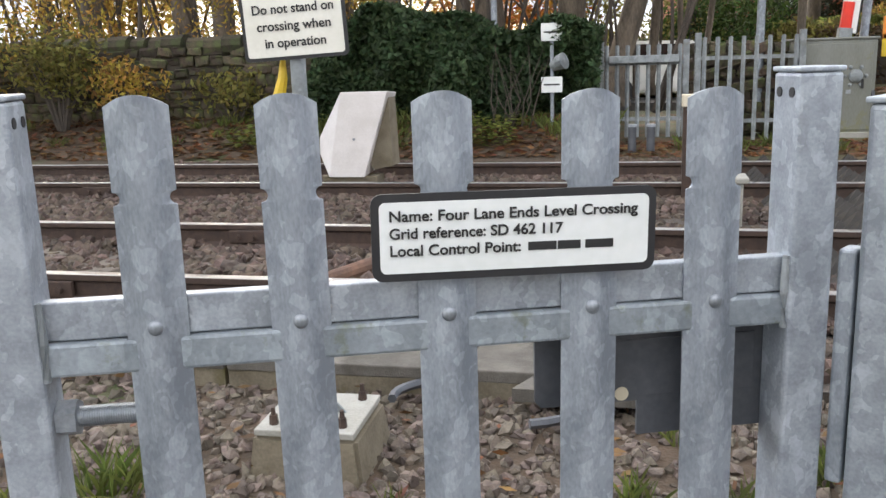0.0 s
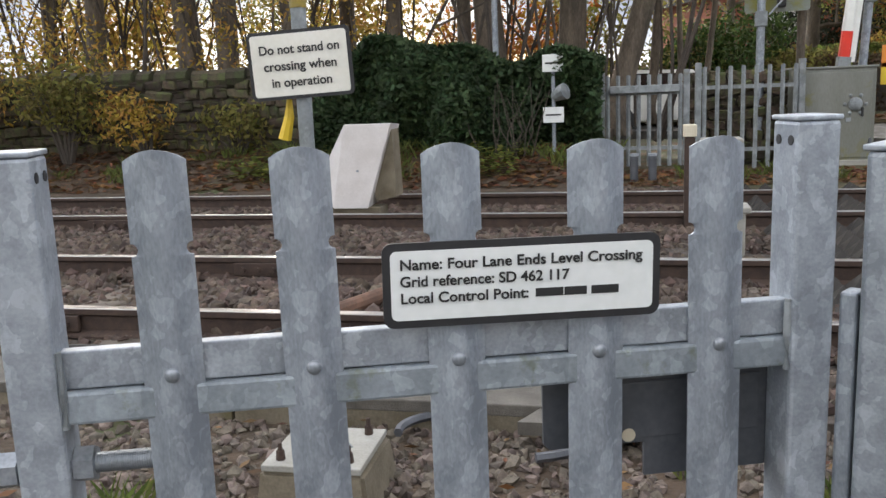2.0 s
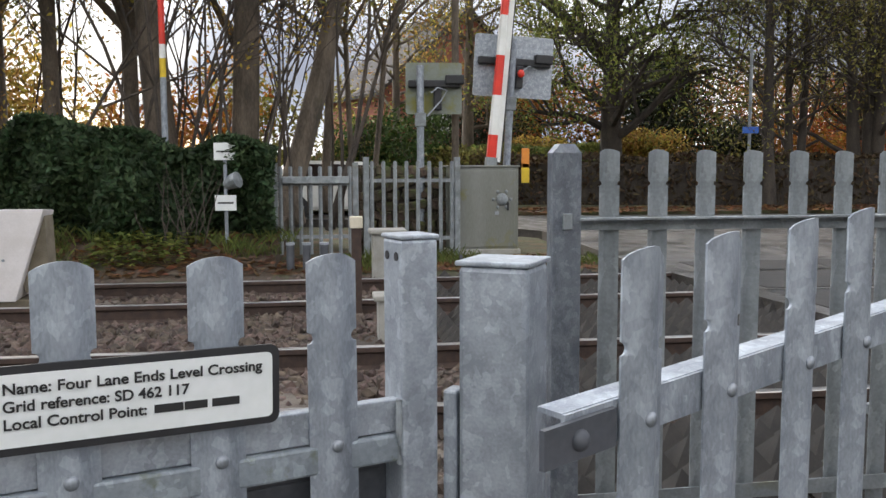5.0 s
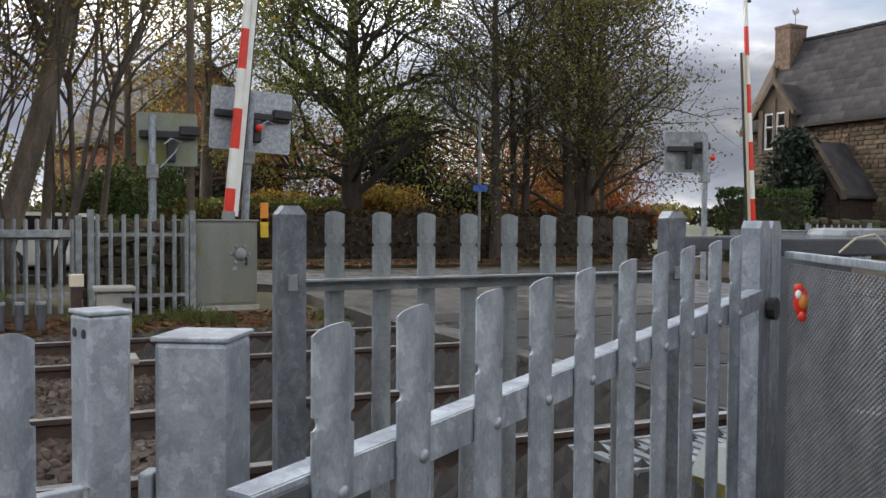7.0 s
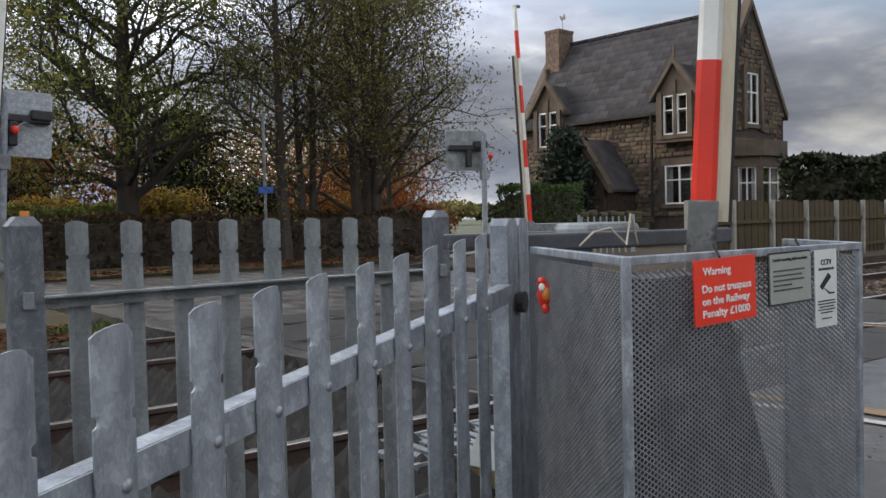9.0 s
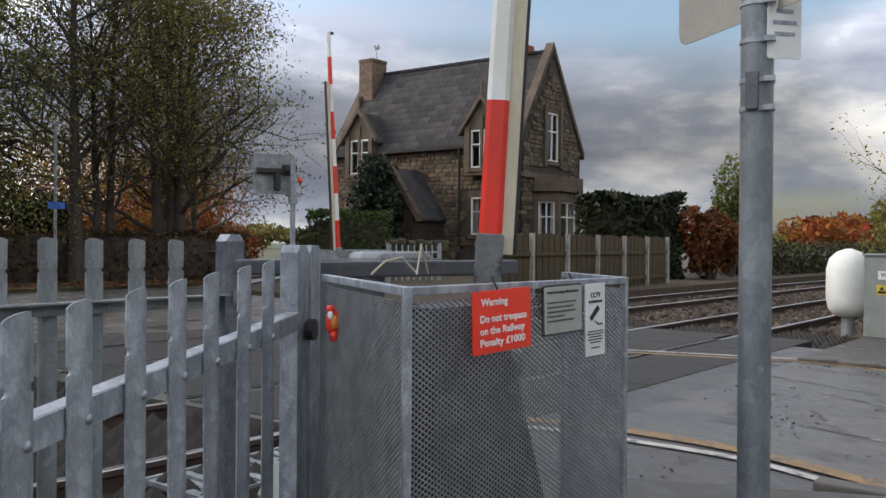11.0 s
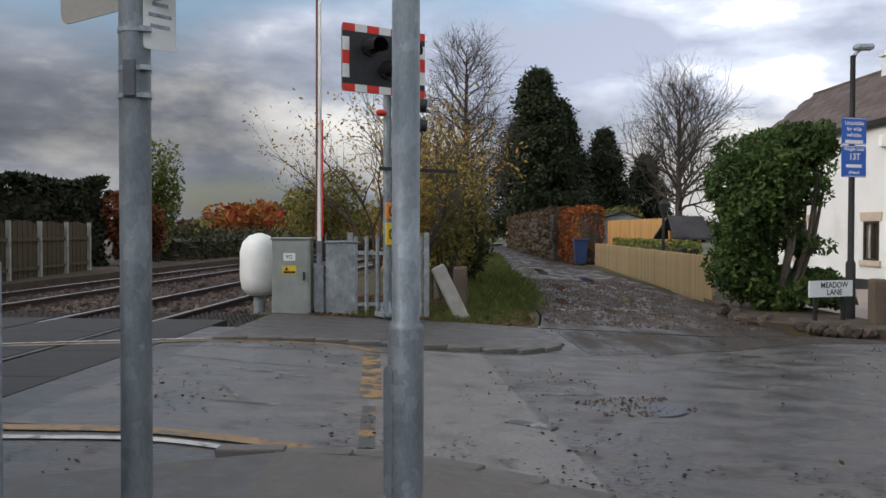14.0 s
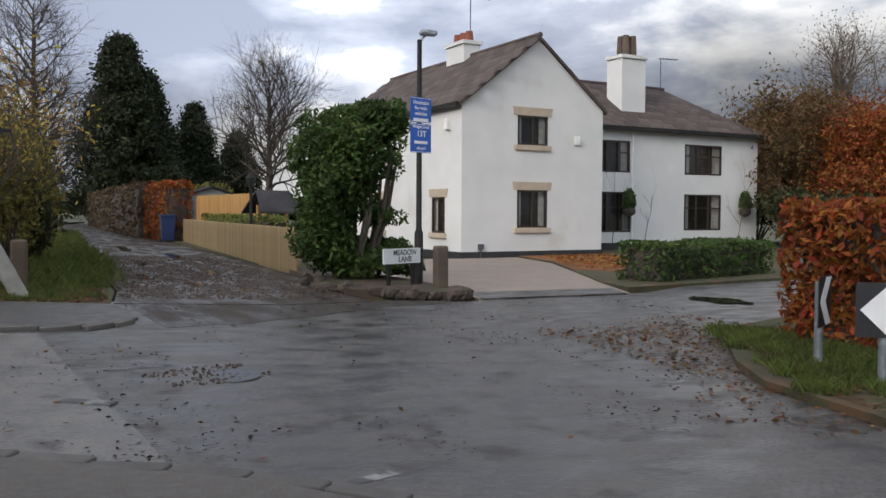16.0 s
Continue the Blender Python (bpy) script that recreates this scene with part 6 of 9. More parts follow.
bm = bmesh.new()
cyl(bm, (0, 0, -0.1), (0, 0, 1.48), 0.025, n=10)
part("pole", bm, GALV, sg)
for z, h in ((1.36, 0.22), (0.70, 0.20)):
    bm = bmesh.new()
    box(bm, 0, -0.035, z, 0.27, 0.012, h, bev=0.003)
    p_ = part("plate", bm, WHITE_SIGN, sg)
    bm = bmesh.new()
    box(bm, 0, -0.043, z, 0.20, 0.004, 0.02)
    part("text_bar", bm, TEXT, p_)
bm = bmesh.new()
tube(bm, [(0.0, 0.02, 0.92), (0.10, -0.02, 0.98), (0.16, -0.05, 1.0)], [0.06, 0.10, 0.11], 12)
part("lamp_head", bm, GALV_OLD, sg)
# location case near the second fence
lc = thing("location_case", "small off-white trackside box beyond the far rail", "trackside equipment", m=T(1.0, 10.0, -0.17))
bm = bmesh.new()
box(bm, 0, 0, 0.30, 0.34, 0.3, 0.56, bev=0.015)
box(bm, 0, 0, 0.61, 0.42, 0.38, 0.05, bev=0.015)
part("case", bm, CONC_PALE, lc)
bm = bmesh.new()
box(bm, 0.14, -0.17, 0.5, 0.12, 0.03, 0.05, bev=0.006)
part("vent", bm, BLACK, lc)
l2 = thing("track_marker_box", "small off-white box with a lid between the tracks", "trackside equipment", m=T(0.80, 6.85, -0.17))
bm = bmesh.new()
box(bm, 0, 0, 0.16, 0.22, 0.22, 0.32, bev=0.012)
part("case", bm, CONC_PALE, l2)
bm = bmesh.new()
box(bm, 0, 0, 0.34, 0.29, 0.27, 0.045, bev=0.012)
part("lid", bm, CONC_PALE, l2)
rp = thing("rusty_post", "square rusty steel post beside the far track", "post", m=T(0.57, 8.75 - 0.95, -0.17))
bm = bmesh.new()
box(bm, 0, 0, 0.42, 0.085, 0.085, 0.84, bev=0.008)
part("shaft", bm, STEEL_RAIL, rp)
bm = bmesh.new()
box(bm, 0, 0, 0.85, 0.11, 0.11, 0.10, bev=0.008)
part("cap", bm, CREAM_WOOD, rp)

# yellow-painted treadle boxes behind the fence
yb = thing("trackside_box", "dirty yellow and grey trackside box by the rail", "trackside equipment", m=T(3.55, 3.35, -0.18) @ rotz(8))
bm = bmesh.new()
box(bm, 0, 0, 0.08, 0.75, 0.42, 0.16, bev=0.015)
part("base", bm, DIRTY_YELLOW, yb)
bm = bmesh.new()
prism(bm, [(-0.4, 0.16), (0.35, 0.16), (0.28, 0.20), (-0.3, 0.30)], 0.3, T(0, 0.05, 0))
part("lid", bm, GREY_CAB, yb)
wk = thing("walkway_grating", "perforated steel walkway plate beside the rail", "grating", m=T(3.7, 4.02, -0.08))
bm = bmesh.new()
for i in range(14):
    b2_ = bmesh.new()
    box(b2_, -0.65 + i * 0.1, 0, 0, 0.06, 0.5, 0.03)
    part("grating_bar", b2_, GALV_OLD, wk)
box(bm, 0, -0.26, 0, 1.5, 0.03, 0.05)
box(bm, 0, 0.26, 0, 1.5, 0.03, 0.05)
part("edge_angle", bm, GALV_OLD, wk)

# road sign post and lamp column close to the walker
SIGN_BACK = T(0.075, 0.062, 2.115) @ rotz(-124)
sp = thing("sign_post", "galvanised tube sign post with clamps and the back of a sign", "sign post", m=T(2.79, 1.00, 0))
bm = bmesh.new()
cyl(bm, (0, 0, -0.15), (0, 0, 2.6), 0.0425, n=28)
part("tube", bm, GALV_POLE, sp, smooth=True)
for z in (1.835, 1.735, 1.63, 1.555):
    bm = bmesh.new()
    cyl(bm, (0, 0, z - 0.006), (0, 0, z + 0.006), 0.0455, n=28)
    box(bm, 0.03, -0.045, z, 0.03, 0.02, 0.014, rotz(-70))
    part("clamp", bm, GALV_SHINY, sp)
bm = bmesh.new()
box(bm, -0.05, -0.005, 1.60, 0.012, 0.035, 0.10, bev=0.003)
part("bracket", bm, PLATE, sp)
bm = bmesh.new()
prism(bm, rounded(0.66, 0.60, 0.04), 0.004, SIGN_BACK)
part("sign_back", bm, SIGN_BEIGE, sp, "plain beige back of a road sign")
bm = bmesh.new()
prism(bm, rounded(0.10, 0.17, 0.008), 0.003, T(0.012, -0.066, 1.77) @ rotz(-38))
sb_ = part("small_sign", bm, WHITE_SIGN, sp, "small white sign with faint lines")
bm = bmesh.new()
for z, w in ((1.81, 0.05), (1.78, 0.07), (1.75, 0.06)):
    box(bm, 0, -0.0025, z - 1.77, w, 0.001, 0.010, T(0.012, -0.066, 1.77) @ rotz(-38))
part("text_bar", bm, GALV, sb_)

lc_ = thing("lamp_column", "galvanised steel lamp column with a wider base", "lamp column", m=T(3.075, 0.275, 0))
bm = bmesh.new()
tube(bm, [(0, 0, -0.15), (0, 0, 0.885), (0, 0, 0.90), (0, 0, 0.912), (0, 0, 6.0)], [0.0555, 0.0555, 0.053, 0.043, 0.041], 32)
part("shaft", bm, GALV_POLE, lc_, smooth=True)
bm = bmesh.new()
prism(bm, rounded(0.045, 0.40, 0.02), 0.006, T(0, 0, 0.575) @ rotz(-138) @ T(-0.012, -0.0565, 0))
part("access_door", bm, GALV_POLE, lc_)
bm = bmesh.new()
tube(bm, [(0.0, 0.0, 6.0), (-0.15, 0.0, 6.15), (-0.5, 0, 6.2)], 0.03, 10)
part("lantern_arm", bm, GALV_POLE, lc_)


# ---- houses ----
def window(parent, m, w, h, wood, sill=None, lintel=None, bars=1, curtain=True, cross=False):
    """A window in the local xz plane facing -y: frame, sill, panes, a board painted as the room's shade behind."""
    t = new("window")
    t.empty_display_size = 0.1
    t.parent, t.matrix_basis = parent, m
    bm = bmesh.new()
    f = 0.055
    for x in (-w / 2 + f / 2, w / 2 - f / 2):
        box(bm, x, -0.01, 0, f, 0.07, h)
    for z in (-h / 2 + f / 2, h / 2 - f / 2):
        box(bm, 0, -0.01, z, w, 0.07, f)
    for i in range(bars):
        box(bm, -w / 2 + w * (i + 1) / (bars + 1), -0.01, 0, 0.05, 0.06, h)
    if cross:
        box(bm, 0, -0.01, 0.12 * h, w, 0.06, 0.045)
    part("window_frame", bm, wood, t)
    for i in range(bars + 1):
        bm = bmesh.new()
        box(bm, -w / 2 + w * (i + 0.5) / (bars + 1), 0.02, 0, w / (bars + 1) - 0.03, 0.008, h - 0.05)
        o = part("pane", bm, GLASS, t)
        o.visible_shadow = False
    # thin board close behind the panes; the unlit room's shade is in its colour
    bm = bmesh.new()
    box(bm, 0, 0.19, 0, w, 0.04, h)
    part("room_shade_board", bm, ROOM_SHADE, t)
    if curtain:
        bm = bmesh.new()
        for s in (-1, 1):
            for k in range(4):
                box(bm, s * (w / 2 - 0.05 - k * w * 0.045), 0.10 + 0.012 * (k % 2), 0.0, w * 0.045, 0.02, h * 0.92)
        part("curtain", bm, CURTAIN, t)
    if sill:
        bm = bmesh.new()
        box(bm, 0, -0.05, -h / 2 - 0.075, w + 0.22, 0.12, 0.15, bev=0.01)
        part("window_sill", bm, sill, t)
    if lintel:
        bm = bmesh.new()
        prism(bm, [(-w / 2 - 0.12, h / 2), (w / 2 + 0.12, h / 2), (w / 2 + 0.17, h / 2 + 0.24), (-w / 2 - 0.17, h / 2 + 0.24)], 0.05, T(0, -0.035, 0))
        part("lintel", bm, lintel, t)
    return t


def wall_holes(bm, m, outline, holes, thick):
    """A wall in the local xz plane with real rectangular openings: strips between the openings, cut to the outline."""
    xs = sorted({p[0] for p in outline} | {h[0] - h[2] / 2 for h in holes} | {h[0] + h[2] / 2 for h in holes})
    zs = sorted({p[1] for p in outline} | {h[1] - h[3] / 2 for h in holes} | {h[1] + h[3] / 2 for h in holes})
    x0, x1 = min(p[0] for p in outline), max(p[0] for p in outline)
    z0, z1 = min(p[1] for p in outline), max(p[1] for p in outline)
    grid = {}
    faces = []
    for i in range(len(xs) - 1):
        for j in range(len(zs) - 1):
            cx, cz = (xs[i] + xs[i + 1]) / 2, (zs[j] + zs[j + 1]) / 2
            if any(abs(cx - h[0]) < h[2] / 2 and abs(cz - h[1]) < h[3] / 2 for h in holes):
                continue
            q = []
            for a, b in ((i, j), (i + 1, j), (i + 1, j + 1), (i, j + 1)):
                if (a, b) not in grid:
                    grid[(a, b)] = bm.verts.new((xs[a], 0, zs[b]))
                q.append(grid[(a, b)])
            faces.append(bm.faces.new(q))
    n = len(outline)
    for i in range(n):
        (ax, az), (bx, bz) = outline[i], outline[(i + 1) % n]
        if ax == bx or az == bz:
            continue
        no = Vector((bz - az, 0, -(bx - ax))).normalized()
        geo = [g for g in bm.verts[:] + bm.edges[:] + bm.faces[:]]
        bmesh.ops.bisect_plane(bm, geom=geo, plane_co=(ax, 0, az), plane_no=no, clear_outer=True)
    r = bmesh.ops.extrude_face_region(bm, geom=bm.faces[:])
    for v in r["geom"]:
        if isinstance(v, bmesh.types.BMVert):
            v.co.y += thick
    bm.transform(m)
    return bm


def slates(parent, m, w, d, material, cw=0.42, ch=0.30, name="slate", limit=300, skip=None):
    """Courses of slates over a roof slope: local x along the eave, local y up the slope."""
    nx, ny = int(w / cw), int(d / ch)
    bm = bmesh.new()
    box(bm, 0, 0, 0, w / nx - 0.008, ch * 1.25, 0.014)
    me = mesh_of(bm, name, material)
    k = 0
    rest_v, rest_f = [], []
    for j in range(ny):
        for i in range(nx + (j % 2)):
            x = (i + (0.5 if not j % 2 else 0.0)) * w / nx
            if x < 0.01 or x > w - 0.01 or (skip and skip(x, (j + 0.5) * d / ny)):
                if skip or x < -0.01 or x > w + 0.01:
                    continue
            o = new(name, me)
            o.parent = parent
            o.matrix_basis = m @ T(x, (j + 0.5) * d / ny, 0.012 + 0.003 * ((i * 7 + j * 3) % 3)) @ Matrix.Rotation(radians(2.2), 4, "X")
            k += 1


def slope_m(p, q, r):
    """A frame with its origin at p, x towards q, y towards r."""
    p, q, r = Vector(p), Vector(q), Vector(r)
    x = (q - p).normalized()
    y = (r - p)
    y = (y - y.dot(x) * x).normalized()
    z = x.cross(y)
    m = Matrix((x, y, z)).transposed().to_4x4()
    m.translation = p
    return m, (q - p).length


def roof_plane(bm, pts, thick=0.10):
    a = [bm.verts.new(p) for p in pts]
    b = [bm.verts.new(Vector(p) - Vector((0, 0, thick))) for p in pts]
    bm.faces.new(a)
    bm.faces.new(b[::-1])
    n = len(pts)
    for i in range(n):
        bm.faces.new((a[i], b[i], b[(i + 1) % n], a[(i + 1) % n]))


def white_house():
    ang = -90 + 5.3
    H0 = T(22.75, -10.4, -0.34) @ rotz(ang)     # local x along the gable wall, local y to the east behind it
    t = thing("white_house", "white-rendered two-storey cottage with a brown slate roof", "house", m=H0)
    W, E, A, L = 5.0, 4.50, 6.50, 10.0
    holes = [(2.40, 3.78, 1.06, 0.86), (2.40, 1.49, 1.06, 1.10)]
    bm = bmesh.new()
    wall_holes(bm, Matrix.Identity(4), [(0, 0), (W, 0), (W, E + 0.05), (W / 2 + 0.08, A), (0, E)], holes, 0.3)
    part("gable_wall", bm, RENDER, t)
    bm = bmesh.new()
    side = [(1.35, 1.30, 0.78, 1.05), (5.5, 1.30, 0.9, 1.05), (5.5, 3.5, 0.9, 0.8)]
    M_side = Matrix(((0, 1, 0, 0), (1, 0, 0, 0), (0, 0, 1, 0), (0, 0, 0, 1)))
    wall_holes(bm, Matrix.Identity(4), [(0.3, 0), (L, 0), (L, E), (0.3, E)], side, 0.3)
    bm.transform(M_side)
    part("side_wall", bm, RENDER, t)
    bm = bmesh.new()
    box(bm, W - 0.15, L / 2 + 0.15, E / 2, 0.3, L - 0.3, E)
    box(bm, W / 2, L - 0.15, E / 2, W - 0.6, 0.3, E)
    part("rear_wall", bm, RENDER, t)
    bm = bmesh.new()
    prism(bm, [(-0.0, E), (W, E + 0.05), (W / 2 + 0.08, A)], 0.28, T(0, L - 0.15, 0))
    part("rear_gable", bm, RENDER, t)
    bm = bmesh.new()
    box(bm, W / 2, -0.012, 0.13, W + 0.03, 0.03, 0.26)
    box(bm, -0.012, L / 2, 0.13, 0.03, L, 0.26)
    part("plinth", bm, PLINTH, t, "black painted plinth")
    # main roof
    ov = 0.10
    rt = new("roof")
    rt.parent = t
    rt.empty_display_size = 0.1
    bm = bmesh.new()
    ap = W / 2 + 0.08
    roof_plane(bm, [(-0.12, -ov, E - 0.06), (-0.12, L, E - 0.06), (ap, L, A + 0.04), (ap, -ov, A + 0.04)])
    roof_plane(bm, [(W + 0.10, L, E), (W + 0.10, -ov, E), (ap, -ov, A + 0.04), (ap, L, A + 0.04)])
    part("roof_deck", bm, SLATE_BR, rt)
    m, w = slope_m((-0.12, -ov, E - 0.05), (-0.12, L, E - 0.05), (ap, -ov, A + 0.05))
    m = T(0, 0, 0) @ Matrix((m.col[0], m.col[1], m.col[2], m.col[3])).transposed()
    d = math.hypot(ap + 0.12, A - E + 0.1)
    slates(rt, m @ Matrix.Diagonal((1, 1, -1 if m.to_3x3().col[2].z < 0 else 1, 1)), w, d, SLATE_BR, 0.55, 0.30)
    bm = bmesh.new()
    tube(bm, [(ap, -ov, A + 0.07), (ap, L, A + 0.07)], 0.08, 8)
    part("ridge_tile", bm, SLATE_BR, rt)
    bm = bmesh.new()
    box(bm, -0.17, L / 2, E - 0.10, 0.12, L + 0.1, 0.12)
    part("gutter", bm, STREET_BLACK, rt)
    # wing, set back
    y0, WL, WE, WA = 2.45, 9.6, 4.40, 6.25
    wh = [(W + 2.45, 3.35, 1.55, 1.10), (W + 6.75, 3.35, 1.85, 1.10), (W + 2.5, 1.42, 1.75, 1.40), (W + 6.75, 1.42, 1.85, 1.32)]
    bm = bmesh.new()
    wall_holes(bm, Matrix.Identity(4), [(W, 0), (W + WL, 0), (W + WL, WE), (W, WE)], wh, 0.3)
    bm.transform(T(0, y0, 0))
    part("wing_wall", bm, RENDER, t)
    bm = bmesh.new()
    box(bm, W + WL - 0.15, y0 + 0.3 + 2.3, WE / 2, 0.3, 4.6, WE)
    box(bm, W + WL / 2, y0 + 5.05, WE / 2, WL, 0.3, WE)
    part("wing_rear_wall", bm, RENDER, t)
    bm = bmesh.new()
    box(bm, W + WL / 2, y0 - 0.012, 0.2, WL, 0.03, 0.30)
    part("wing_plinth", bm, PLINTH, t)
    wr = new("wing_roof")
    wr.parent = t
    wr.empty_display_size = 0.1
    bm = bmesh.new()
    x1 = W + WL + 0.15
    roof_plane(bm, [(W - 1.2, y0 - 0.2, WE - 0.03), (x1, y0 - 0.2, WE - 0.03), (x1 - 2.6, y0 + 2.6, WA), (W - 1.2, y0 + 2.6, WA)])
    roof_plane(bm, [(x1, y0 - 0.2, WE - 0.03), (x1, y0 + 5.4, WE - 0.03), (x1 - 2.6, y0 + 2.6, WA)])
    roof_plane(bm, [(x1, y0 + 5.4, WE - 0.03), (W - 1.2, y0 + 5.4, WE - 0.03), (W - 1.2, y0 + 2.6, WA), (x1 - 2.6, y0 + 2.6, WA)])
    part("roof_deck", bm, SLATE_BR, wr)
    m, w = slope_m((W + 0.05, y0 - 0.2, WE - 0.02), (x1, y0 - 0.2, WE - 0.02), (W + 0.05, y0 + 2.6, WA + 0.01))
    d = math.hypot(2.8, WA - WE)
    slates(wr, m, w, d, SLATE_BR, 0.55, 0.28, skip=lambda x, y: x > w - y * 0.86 - 0.1 or x < 0.1)
    bm = bmesh.new()
    box(bm, W + WL / 2 + 0.1, y0 - 0.26, WE - 0.09, WL + 0.2, 0.12, 0.14)
    part("gutter", bm, STREET_BLACK, wr)
    bm = bmesh.new()
    tube(bm, [(W, y0 + 2.6, WA + 0.03), (x1 - 2.6, y0 + 2.6, WA + 0.03)], 0.08, 8)
    part("ridge_tile", bm, SLATE_BR, wr)
    # chimneys
    for (x, y, zb, zt, w_, pots) in ((ap, 4.4, 6.0, 7.05, 0.62, 3), (W + 4.0, y0 + 1.15, 4.6, 7.05, 1.1, 4)):
        ch = new("chimney")
        ch.parent = t
        ch.empty_display_size = 0.1
        bm = bmesh.new()
        box(bm, x, y, (zb + zt) / 2, w_, w_ * (1.9 if pots == 3 else 0.75), zt - zb)
        box(bm, x, y, zt - 0.05, w_ + 0.12, w_ * (1.9 if pots == 3 else 0.75) + 0.12, 0.12)
        part("chimney_shaft", bm, RENDER, ch)
        for k in range(pots):
            bm = bmesh.new()
            if pots == 3:
                cyl(bm, (x, y - 0.40 + 0.38 * k, zt), (x, y - 0.40 + 0.38 * k, zt + 0.34), 0.15, 0.12, 12)
            else:
                a = (x - 0.16 + 0.32 * (k % 2), y - 0.14 + 0.28 * (k // 2))
                cyl(bm, (*a, zt), (*a, zt + 0.75), 0.15, 0.12, 12)
            part("chimney_pot", bm, BRICK_RED if pots == 3 else STONE_TRIM, ch)
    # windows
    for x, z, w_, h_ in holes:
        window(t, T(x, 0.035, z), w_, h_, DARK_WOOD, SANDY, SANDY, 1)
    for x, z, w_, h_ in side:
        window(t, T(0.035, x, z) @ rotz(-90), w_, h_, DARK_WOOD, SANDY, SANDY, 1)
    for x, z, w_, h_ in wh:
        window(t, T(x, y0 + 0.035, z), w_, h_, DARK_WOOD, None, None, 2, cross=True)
    # small fittings
    for (x, z) in ((3.98, 3.55),):
        bm = bmesh.new()
        box(bm, x, -0.06, z, 0.15, 0.12, 0.26, bev=0.02)
        part("alarm_box", bm, WHITE_PAINT, t)
    bm = bmesh.new()
    box(bm, -0.06, 0.75, 3.9, 0.12, 0.2, 0.32, bev=0.02)
    part("wall_box", bm, WHITE_PAINT, t)
    bm = bmesh.new()
    box(bm, 0.62, -0.05, 0.40, 0.16, 0.10, 0.16, bev=0.01)
    cyl(bm, (0.62, -0.05, 0.02), (0.62, -0.05, 0.34), 0.02)
    part("meter_box", bm, PLATE, t)
    bm = bmesh.new()
    cyl(bm, (W + 3.3, y0 - 0.05, 0.3), (W + 3.3, y0 - 0.05, WE - 0.1), 0.04, n=8)
    part("downpipe", bm, WHITE_PAINT, t)
    for (x, y, zt) in ((ap + 0.4, 4.6, 8.7), (W + 7.0, y0 + 2.6, 7.5)):
        bm = bmesh.new()
        cyl(bm, (x, y, 5.6), (x, y, zt), 0.018, n=6)
        cyl(bm, (x - 0.1, y, zt - 0.02), (x + 0.9, y, zt + 0.03), 0.014, n=6)
        for k in range(6):
            cyl(bm, (x + 0.1 + 0.14 * k, y - 0.15, zt), (x + 0.1 + 0.14 * k, y + 0.15, zt), 0.008, n=4)
        part("aerial", bm, PLATE, t)
    return t


white_house()


